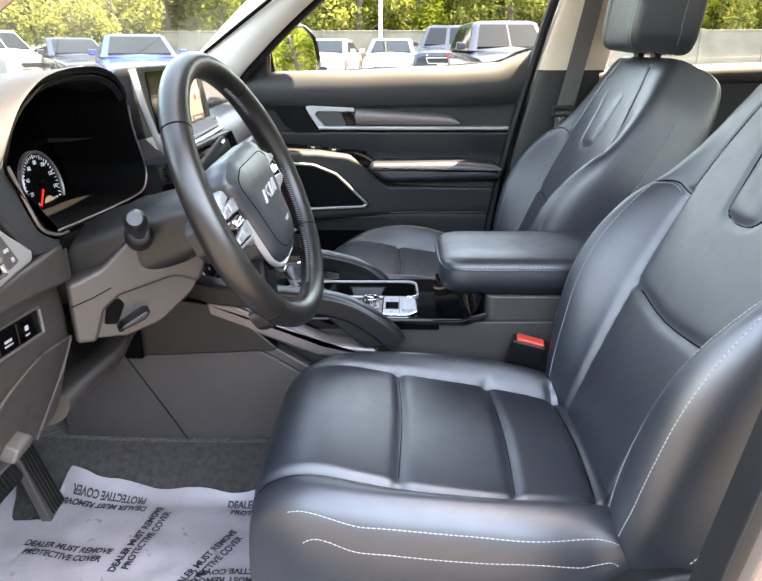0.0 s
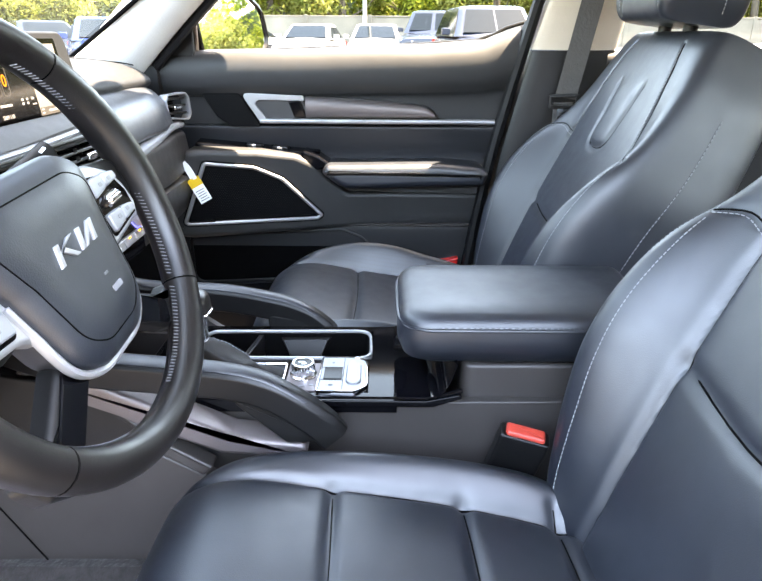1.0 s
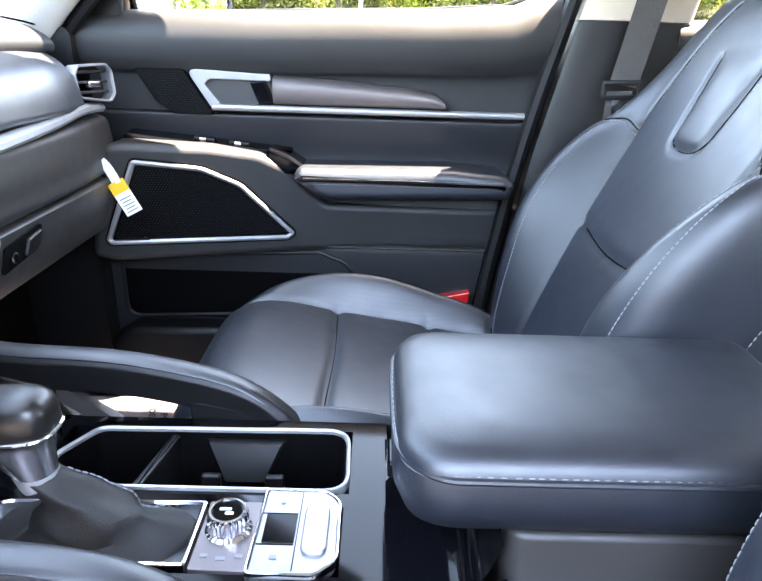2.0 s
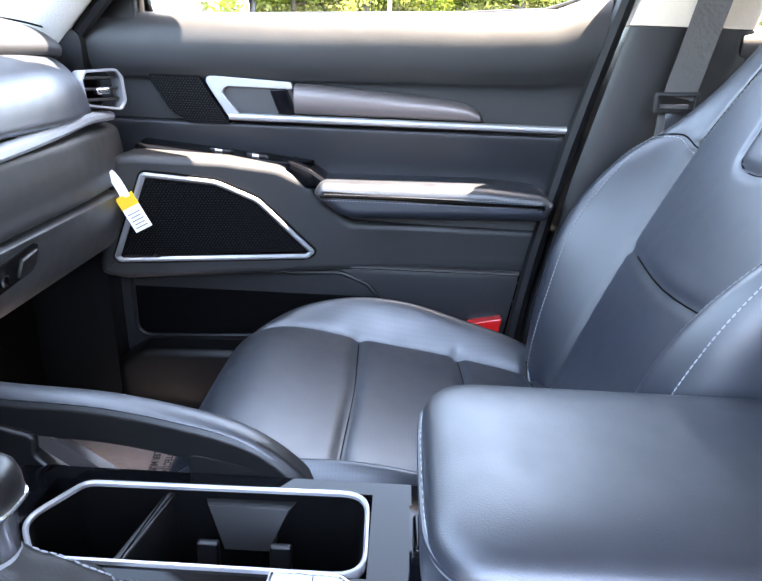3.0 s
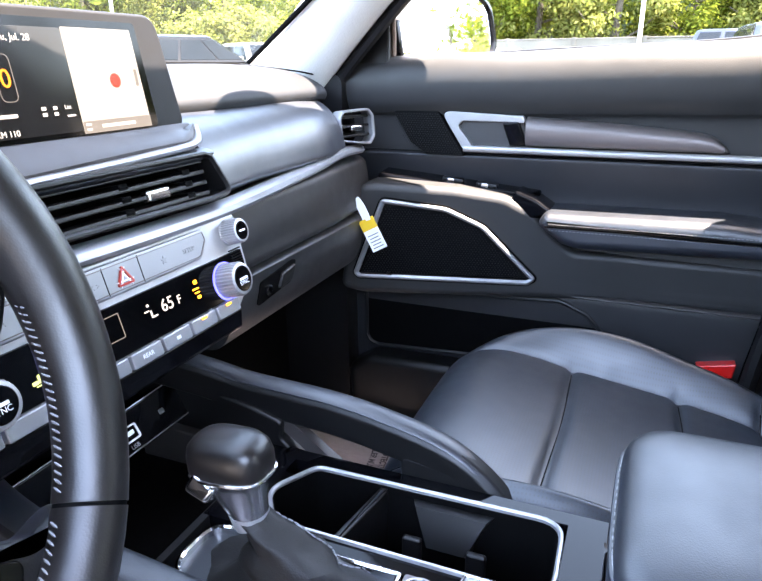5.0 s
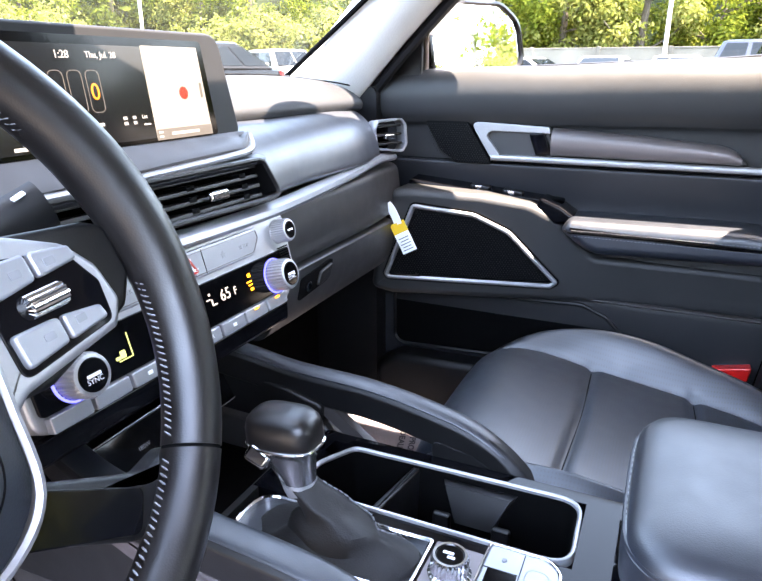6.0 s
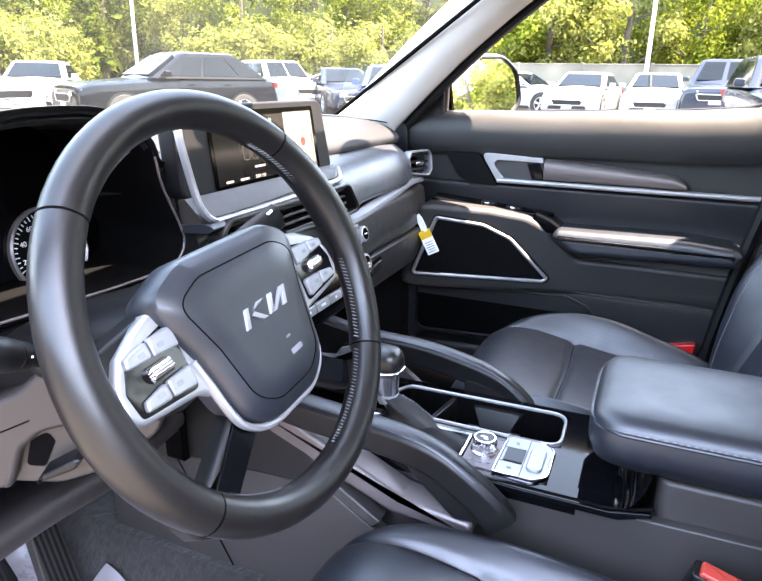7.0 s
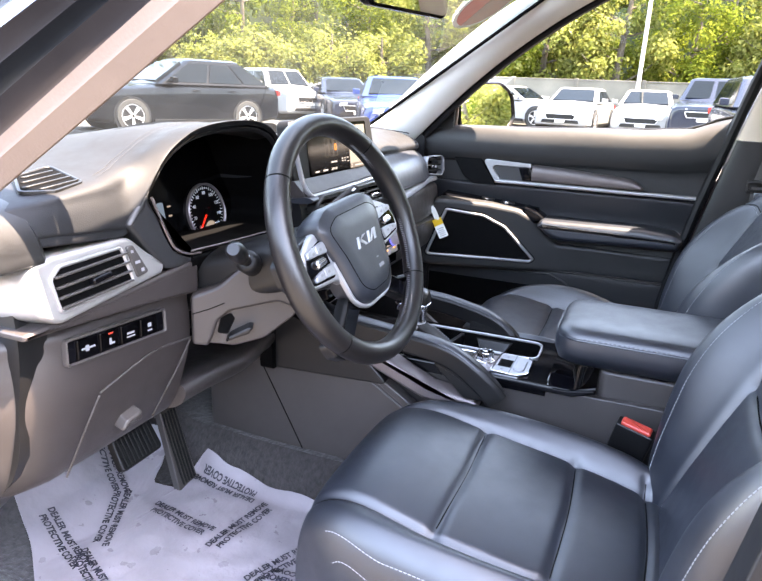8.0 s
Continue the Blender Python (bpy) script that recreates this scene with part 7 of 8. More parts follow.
part("lock_button", prism(rounded([(-0.014, -0.009), (0.012, -0.009), (0.015, 0.006), (-0.010, 0.010)], 0.006), 0.0, 0.008, basis((-0.212, 1.2215, 0.896), (1, -0.1, -0.25), (0, 0.45, 1)), 0.004), CHROME, sel, "silver lock button")

# drive mode dial and switch panel
dial_o = rounded([(-0.060, 1.207), (-0.014, 1.206), (-0.012, 1.288), (-0.060, 1.288)], 0.003)
part("dial_plate", prism(dial_o, ZT - 0.01, ZT + 0.002, Matrix(), 0.001), SATIN_DARK, con, "dark satin dial plate")
dm = Matrix.Translation((-0.036, 1.252, ZT + 0.002))
dl = part("mode_dial", lathe([(0.020, -0.002), (0.020, 0.002), (0.0175, 0.004), (0.0175, 0.018), (0.0155, 0.021), (0.0135, 0.021), (0.0130, 0.019)], dm, ribs=26, rib_depth=0.0012, rib_rows=(2, 3)), CHROME, con, "ribbed chrome drive mode dial")
part("dial_face", lathe([(0.0130, 0.018), (0.0130, 0.0196), (0.012, 0.020)], dm, 28), SCREEN_OFF, dl)
bars([(-0.002, 0.002, 0.010, 0.003), (0.002, -0.003, 0.007, 0.003)], dm @ Matrix.Translation((0, 0, 0.020)), MARK, dl)
bars([(-0.050, 1.222, 0.006, 0.004), (-0.036, 1.219, 0.008, 0.004), (-0.022, 1.222, 0.006, 0.004)], Matrix.Translation((0, 0, ZT + 0.0022)), MARK_DIM, con)
sw_o = rounded([(-0.012, 1.204), (0.040, 1.203), (0.057, 1.218), (0.056, 1.290), (0.042, 1.302), (-0.010, 1.302)], [0.003, 0.015, 0.02, 0.02, 0.015, 0.003], 6)
sw_p = part("switch_panel", prism(sw_o, ZT - 0.01, ZT + 0.0035, Matrix(), 0.0015), SILVER_PAINT, con, "satin silver switch panel")
part("panel_rim", bezel(inset(sw_o, -0.0025), 0.003, ZT - 0.002, ZT + 0.005, Matrix(), 0.001), CHROME, sw_p)
part("blank_square", prism(box_outline(-0.006, 0.021, 1.236, 1.270, 0.001), ZT, ZT + 0.0048, Matrix(), 0.0005), SCREEN_OFF, sw_p, "gloss black blank")
for a, b, c, d in ((-0.010, 0.021, 1.234, 1.2348), (-0.010, 0.021, 1.2712, 1.272), (0.0222, 0.023, 1.206, 1.300)):
    part("panel_gap", prism(box_outline(a, b, c, d), ZT, ZT + 0.0041, Matrix()), DARK, sw_p)
part("raised_key", prism(box_outline(0.027, 0.049, 1.222, 1.282, 0.010), ZT, ZT + 0.0070, Matrix(), 0.002), SILVER_PAINT, sw_p, "raised silver key")
bars([(0.006, 1.286, 0.004, 0.004), (0.006, 1.220, 0.006, 0.004), (0.036, 1.232, 0.005, 0.004)], Matrix.Translation((0, 0, ZT + 0.0042)), MARK_DIM, sw_p)

# grab rails
for y, sg in ((1.140, 1), (1.442, -1)):
    if sg > 0:
        top = [(-0.44, y + 0.03 * sg, 0.900), (-0.37, y + 0.010 * sg, 0.886), (-0.30, y, 0.874), (-0.20, y, 0.864), (-0.12, y, 0.856), (-0.070, y, 0.843), (-0.030, y, 0.820), (0.0, y + 0.002 * sg, 0.795), (0.018, y + 0.006 * sg, 0.772)]
    else:
        top = [(-0.44, y + 0.03 * sg, 0.888), (-0.37, y + 0.010 * sg, 0.868), (-0.31, y, 0.853), (-0.20, y, 0.848), (-0.12, y, 0.835), (-0.070, y, 0.821), (-0.035, y, 0.800), (-0.005, y + 0.002 * sg, 0.770), (0.015, y + 0.006 * sg, 0.738)]
    prof = rounded([(-0.014, -0.024), (0.014, -0.024), (0.016, 0.010), (0.009, 0.019), (-0.009, 0.019), (-0.016, 0.010)], 0.006, 4)
    rail = part("grab_rail", sweep(spline(top, 7), [(p.x, p.y) for p in prof], (0, 0, 1)), PLASTIC, con, "padded grab rail")
    part("rail_cap", sweep([Vector((p.x, p.y, p.z + 0.0165)) for p in spline(top[:-1], 7)], circle(0.0135, 12, 0.0055), (0, 0, 1)), LEATHER, rail, "leather rail cap")
    part("rail_bar", sweep(spline([(-0.30, y + 0.006 * sg, 0.845), (-0.262, y + 0.006 * sg, 0.825), (-0.20, y + 0.010 * sg, 0.785), (-0.17, y + 0.012 * sg, 0.765)], 5), [(-0.006, -0.009), (0.006, -0.009), (0.006, 0.009), (-0.006, 0.009)], (0, 0, 1)), PLASTIC_GREY, con, "grey lower bar")
    post = rounded([(-0.48, 0.875), (-0.31, 0.845), (-0.262, 0.832), (-0.264, 0.810), (-0.205, 0.755), (-0.48, 0.740)], 0.008)
    part("rail_foot", prism(post, -0.012, 0.012, door_plane(y + 0.008 * sg), 0.004), PLASTIC, con)
    heel = rounded([(-0.119, 0.822), (-0.06, 0.812), (-0.010, 0.77), (0.015, 0.74), (-0.112, 0.735)] if sg < 0 else [(-0.125, 0.835), (-0.06, 0.826), (-0.006, 0.790), (0.014, 0.768), (-0.045, 0.764)], 0.012)
    part("rail_heel", prism(heel, -0.011, 0.011, door_plane(y + 0.004 * sg), 0.004), PLASTIC, con)

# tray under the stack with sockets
# near-black colour carries the shade of the cavity under the stack
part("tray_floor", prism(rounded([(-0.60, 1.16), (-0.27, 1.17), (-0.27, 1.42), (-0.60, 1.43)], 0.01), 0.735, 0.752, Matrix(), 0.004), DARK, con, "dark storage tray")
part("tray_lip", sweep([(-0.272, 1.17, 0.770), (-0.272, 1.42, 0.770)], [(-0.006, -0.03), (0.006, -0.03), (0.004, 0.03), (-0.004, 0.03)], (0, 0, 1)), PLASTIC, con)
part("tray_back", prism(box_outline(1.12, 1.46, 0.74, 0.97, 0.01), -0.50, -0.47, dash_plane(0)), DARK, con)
um = dash_plane(-0.405, 1.31, 0.835, tilt=28)
usb = part("socket_panel", prism(rounded([(-0.130, -0.022), (0.115, -0.022), (0.125, 0.006), (0.105, 0.026), (-0.130, 0.022)], 0.008), -0.03, 0.0, um, 0.003), PIANO, con, "gloss black socket panel")
part("panel_line", bezel(rounded([(-0.130, -0.022), (0.115, -0.022), (0.125, 0.006), (0.105, 0.026), (-0.130, 0.022)], 0.008), 0.0012, 0.0, 0.0012, um, 0.0003), SATIN, usb)
part("usb_port", bezel(box_outline(0.012, 0.038, -0.010, 0.008, 0.003), 0.002, 0.0, 0.002, um, 0.0005), MARK, usb)
part("usb_tongue", prism(box_outline(0.018, 0.032, -0.003, 0.002, 0.0005), 0.0, 0.001, um), MARK, usb)
words("USB", 0.007, um @ Matrix.Translation((0.025, -0.016, 0.001)), MARK_DIM, usb, "socket_lettering")
words("180W", 0.007, um @ Matrix.Translation((-0.045, -0.006, 0.001)), MARK_DIM, usb, "socket_lettering")
bars([(0.078, 0.0, 0.008, 0.006)], um @ Matrix.Translation((0, 0, 0.0005)), MARK_DIM, usb)

# armrest box with padded lid
box_ = thing("console_armrest", (0.28, 1.31, 0.80), "padded black leather center armrest with pale seam", "armrest")
lid_o = rounded([(0.100, 1.194), (0.47, 1.194), (0.47, 1.430), (0.100, 1.430)], [0.055, 0.03, 0.03, 0.055], 12)
bm = bmesh.new()
rings = []
for d, z in ((0.040, 0.842), (0.022, 0.845), (0.008, 0.856), (0.001, 0.876), (0.0, 0.896), (0.002, 0.9105), (0.0045, 0.9125), (0.003, 0.9150), (0.005, 0.922), (0.011, 0.930), (0.022, 0.9355), (0.045, 0.939), (0.075, 0.941)):
    rings.append([Vector((p[0], p[1], 0.842 + (z - 0.842) * 0.83)) for p in (inset(lid_o, d) if d < 0.012 else shrink(inset(lid_o, 0.010), d - 0.010))])
add_loft(bm, rings)
ld = part("lid", bm, LEATHER, box_, "padded leather lid")
seam = [(0.1012, 1.312, 0.912), (0.1020, 1.260, 0.912), (0.1055, 1.232, 0.912), (0.118, 1.211, 0.912), (0.138, 1.1985, 0.912), (0.165, 1.1962, 0.9125), (0.25, 1.196, 0.9125), (0.46, 1.197, 0.9125)]
for sg in (1, -1):
    pts = spline([(x, y if sg > 0 else 2 * 1.312 - y, 0.842 + (z - 0.842) * 0.83) for x, y, z in seam], 6)
    part("piping", tube(pts, 0.0028, 8), LEATHER, ld)
    bm = bmesh.new()
    for a, b in zip(pts, pts[1:]):
        n_ = max(1, int((b - a).length / 0.007))
        for i in range(n_):
            c = a.lerp(b, (i + 0.5) / n_) + Vector((0, 0.0015 * sg, 0.0032))
            t = (b - a).normalized()
            add_dash(bm, c - t * 0.0024, c + t * 0.0024, 0.0006)
    part("stitching", bm, THREAD, ld, "pale grey thread")
part("bin", prism(rounded([(0.19, CY0 + 0.020), (0.62, CY0 + 0.020), (0.62, CY1 - 0.022), (0.19, CY1 - 0.022)], 0.02), 0.60, 0.845, Matrix(), 0.006), PLASTIC_GREY, box_)
part("lid_catch", prism(box_outline(0.098, 0.122, 1.285, 1.325, 0.004), 0.835, 0.850, Matrix(), 0.004), PIANO, box_)

# ---- floor things ----
# driver's protective film with its warning print
film = thing("floor_protector", (-0.5, 0.85, FLOOR), "crinkled grey plastic floor protector with printed warning", "floor mat", "floor protectors")


def film_z(x, y):
    return carpet_z(x, y) + 0.014 + 0.006 * noise.noise((x * 7, y * 7, 1.3)) + 0.004 * noise.noise((x * 19, y * 19, 4.0)) + 0.0012 * noise.noise((x * 60, y * 60, 2.0))


def film_sheet(outline_fn, x0, x1, nx, ny, parent, mat=FILM):
    bm = bmesh.new()
    rings = []
    for i in range(nx + 1):
        x = x0 + (x1 - x0) * i / nx
        y0, y1 = outline_fn(x)
        up = [Vector((x, y0 + (y1 - y0) * j / ny, film_z(x, y0 + (y1 - y0) * j / ny))) for j in range(ny + 1)]
        rings.append(up + [p - Vector((0, 0, 0.002)) for p in up[::-1]])
    add_loft(bm, rings)
    return part("film_sheet", bm, mat, parent)


def drape(ob):
    """Lays print on the uneven film."""
    for v_ in ob.data.vertices:
        v_.co.z = film_z(v_.co.x, v_.co.y) + 0.0016
    return ob


film_sheet(lambda x: (0.630 + max(0.0, -0.62 - x) * 0.60 + 0.006 * math.sin(31 * x), 1.070 + 0.018 * smooth(-0.45, -0.63, x) - 0.095 * smooth(-0.632, -0.650, x) * smooth(-0.745, -0.70, x) - 0.03 * smooth(-0.76, -0.9, x) + 0.002 * math.sin(47 * x)), -0.885, -0.16, 90, 60, film)
for x, y, rz in ((-0.565, 0.914, -8), (-0.440, 0.950, 80), (-0.545, 1.046, 174), (-0.715, 0.757, -20), (-0.305, 0.900, 66), (-0.225, 1.040, 1), (-0.245, 0.868, 187), (-0.80, 0.965, -30), (-0.60, 0.720, -24), (-0.40, 0.72, 70), (-0.695, 0.860, -62)):
    for k, t_ in enumerate(("DEALER MUST REMOVE", "PROTECTIVE COVER")):
        off = Matrix.Rotation(radians(rz), 4, "Z") @ Vector((0, 0.010 - 0.020 * k, 0))
        drape(words(t_, 0.0180, Matrix.Translation((x + off.x, y + off.y, 0)) @ Matrix.Rotation(radians(rz), 4, "Z"), INK, film, "warning_print", squash=0.9, bold=0.0007))
film2 = thing("floor_protector", (-0.4, 1.78, FLOOR), "crinkled grey plastic floor protector in passenger footwell", "floor mat", "floor protectors")
film_sheet(lambda x: (1.52, 1.965), -0.80, -0.20, 30, 24, film2)
for k, t_ in enumerate(("DEALER MUST REMOVE", "PROTECTIVE COVER")):
    drape(words(t_, 0.0180, Matrix.Translation((-0.345 + 0.024 * k, 1.86, 0)) @ Matrix.Rotation(radians(-80), 4, "Z"), INK, film2, "warning_print", squash=0.9, bold=0.0007))

# pedals
acc = thing("accelerator_pedal", (-0.66, 1.02, FLOOR), "tall ribbed black accelerator pedal", "pedal")
pm2 = basis((-0.660, 1.022, 0.548), (0, 1, 0), (-0.30, 0.05, 1))
pd = part("pad", prism(rounded([(-0.032, -0.09), (0.030, -0.09), (0.026, 0.10), (-0.020, 0.10)], 0.008), -0.010, 0.006, pm2, 0.003), PLASTIC_GREY, acc)
for k in range(5):
    part("rib", prism(box_outline(-0.018 + k * 0.009, -0.015 + k * 0.009, -0.08, 0.09, 0.001), 0.004, 0.009, pm2), RUBBER, pd)
part("arm", tube([(-0.70, 1.02, 0.62), (-0.76, 1.025, 0.74), (-0.80, 1.03, 0.85)], 0.012, 8, (0, 1, 0)), PLASTIC, acc)
brk = thing("brake_pedal", (-0.64, 0.88, FLOOR), "black rubber brake pedal", "pedal")
bm2 = basis((-0.640, 0.882, 0.639), (0, 1, 0), (-0.5, 0, 1))
part("pad", prism(rounded([(-0.055, -0.035), (0.055, -0.035), (0.050, 0.035), (-0.050, 0.035)], 0.012), -0.008, 0.008, bm2, 0.004), RUBBER, brk)
for k in range(9):
    part("pad_rib", prism(box_outline(-0.0022, 0.0022, -0.028, 0.028, 0.001), 0.007, 0.0105, bm2 @ Matrix.Translation((-0.040 + 0.010 * k, 0, 0)), 0.0008), RUBBER, brk)
part("arm", tube([(-0.650, 0.882, 0.64), (-0.675, 0.885, 0.72), (-0.66, 0.885, 0.85)], 0.013, 8, (0, 1, 0)), PLASTIC, brk)

# hang tag from the glovebox edge
tag = thing("hang_tag", (-0.375, 1.93, 0.93), "white and yellow paper tag hanging from glovebox edge", "tag")
tg = basis((-0.358, 1.918, 0.930), (0.88, 0.05, 0.47), (-0.47, 0, 0.88))
part("string_loop", sweep(spline([(-0.390, 1.918, 0.988), (-0.381, 1.918, 0.978), (-0.372, 1.918, 0.962), (-0.367, 1.918, 0.950)], 5), [(-0.008, -0.0006), (0.008, -0.0006), (0.008, 0.0006), (-0.008, 0.0006)], (0, 1, 0)), WHITE, tag)
part("yellow_band", prism(box_outline(-0.0155, 0.0155, 0.004, 0.026, 0.001), -0.0006, 0.0006, tg), YELLOW, tag, "yellow paper band")
part("white_label", prism(box_outline(-0.0150, 0.0150, -0.036, 0.0045, 0.001), -0.0009, 0.0009, tg), WHITE, tag, "white printed label")
bars([(0.0, -0.006 - 0.006 * k, 0.022 - 0.004 * (k % 2), 0.0018) for k in range(5)], tg @ Matrix.Translation((0, 0, 0.0010)), MARK_DIM, tag)

# ---- outdoors ----
def ground_z(x, y):
    d = math.hypot(x * 0.9, y - 1.2)
    return 0.20 * smooth(2.5, 7.0, d)


ASPHALT = material("asphalt", (0.066, 0.060, 0.052), 0.9, grain=0.6, grain_size=0.012, vary=0.22, vary_size=2.5)
CONCRETE = material("concrete", (0.115, 0.106, 0.088), 0.9, grain=0.4, grain_size=0.02, vary=0.25, vary_size=0.9, random_tone=0.12)
BARK = material("bark", (0.07, 0.055, 0.04), 0.95, grain=1.0, grain_size=0.04, vary=0.3, vary_size=0.3)
LINE_PAINT = material("line_paint", (0.55, 0.54, 0.50), 0.8, vary=0.15, vary_size=0.4)
POLE = material("galvanised_pole", (0.45, 0.45, 0.44), 0.45, metal=0.4, vary=0.08)


def leaf_material(name, a, b):
    m = bpy.data.materials.new(name)
    m.use_nodes = True
    nt = m.node_tree
    nt.nodes.remove(nt.nodes["Principled BSDF"])
    geo = nt.nodes.new("ShaderNodeNewGeometry")
    ramp = nt.nodes.new("ShaderNodeValToRGB")
    ramp.color_ramp.elements[0].color, ramp.color_ramp.elements[1].color = (*a, 1), (*b, 1)
    nt.links.new(geo.outputs["Random Per Island"], ramp.inputs[0])
    dif, trn, mix = nt.nodes.new("ShaderNodeBsdfDiffuse"), nt.nodes.new("ShaderNodeBsdfTranslucent"), nt.nodes.new("ShaderNodeMixShader")
    mix.inputs[0].default_value = 0.5
    nt.links.new(ramp.outputs[0], dif.inputs["Color"])
    nt.links.new(ramp.outputs[0], trn.inputs["Color"])
    nt.links.new(dif.outputs[0], mix.inputs[1])
    nt.links.new(trn.outputs[0], mix.inputs[2])
    nt.links.new(mix.outputs[0], nt.nodes["Material Output"].inputs["Surface"])
    return m


LEAF_A = leaf_material("leaves_green", (0.055, 0.082, 0.010), (0.160, 0.180, 0.030))
LEAF_B = leaf_material("leaves_yellow_green", (0.105, 0.122, 0.024), (0.225, 0.230, 0.078))
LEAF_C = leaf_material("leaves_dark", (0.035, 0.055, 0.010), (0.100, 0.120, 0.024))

bm = bmesh.new()
radii = [0.5, 1.5, 2.2, 2.8, 3.4, 4, 4.6, 5.2, 6, 7, 8.5, 11, 16, 24, 40, 80, 200, 600, 2500]
rings = [[Vector((r * math.cos(a), 1.2 + r * math.sin(a), ground_z(r * math.cos(a), 1.2 + r * math.sin(a)))) for a in [2 * math.pi * k / 64 for k in range(64)]] for r in radii]
add_loft(bm, rings, True, False)
ground = part("ground", bm, ASPHALT)
tagged(ground, "pale worn asphalt of a car park", "ground", kind="structure")
GZ = 0.20
# plain low wall, unseen, added behind the open driver's door to block sky light
back_wall = part("wall_building", prism(box_outline(-16, 18, 0.2, 3.2), -0.3, 0.0, door_plane(-7.5)), material("render_grey", (0.060, 0.050, 0.042), 0.9, grain=0.3, grain_size=0.02, vary=0.2, vary_size=1.5))
tagged(back_wall, "added unseen low grey wall that blocks sky light from the doorway", "wall", kind="structure")

# ---- parked cars ----
TYRE = material("tyre_rubber", (0.018, 0.018, 0.018), 0.85, vary=0.15)
ALLOY = material("alloy_rim", (0.5, 0.5, 0.52), 0.35, metal=0.8, vary=0.05)
CAR_GLASS = material("car_window_dark", (0.0045, 0.0070, 0.0095), 0.05, specular=0.10, vary=0.1)
LAMP = material("headlamp_lens", (0.6, 0.62, 0.65), 0.1, metal=0.3, coat=1.0)
TAIL = material("tail_lamp", (0.45, 0.02, 0.015), 0.2, coat=1.0)
PAINTS = {
    "white": material("paint_white", (0.22, 0.222, 0.225), 0.32, coat=0.25, specular=0.2, vary=0.02),
    "black": material("paint_black", (0.0030, 0.0036, 0.0050), 0.22, coat=0.10, specular=0.14, vary=0.05),
    "blue": material("paint_blue", (0.012, 0.030, 0.120), 0.25, coat=0.4, specular=0.25, vary=0.04),
    "navy": material("paint_navy", (0.010, 0.014, 0.026), 0.25, coat=0.3, specular=0.25, vary=0.04),
    "silver": material("paint_silver", (0.35, 0.38, 0.42), 0.28, coat=1.0, metal=0.6, vary=0.04),
}


def quad_panel(corners, inset_f, lift, thick=0.012):
    """A thin pane on a four-cornered face, drawn in from its edges."""
    c = [Vector(p) for p in corners]
    mid = sum(c, Vector()) / 4
    n = (c[1] - c[0]).cross(c[3] - c[0]).normalized()
    pts = [p.lerp(mid, inset_f) for p in c]
    bm = bmesh.new()
    lo, hi = [p + n * (lift - thick) for p in pts], [p + n * lift for p in pts]
    add_loft(bm, [lo, hi])
    return bm


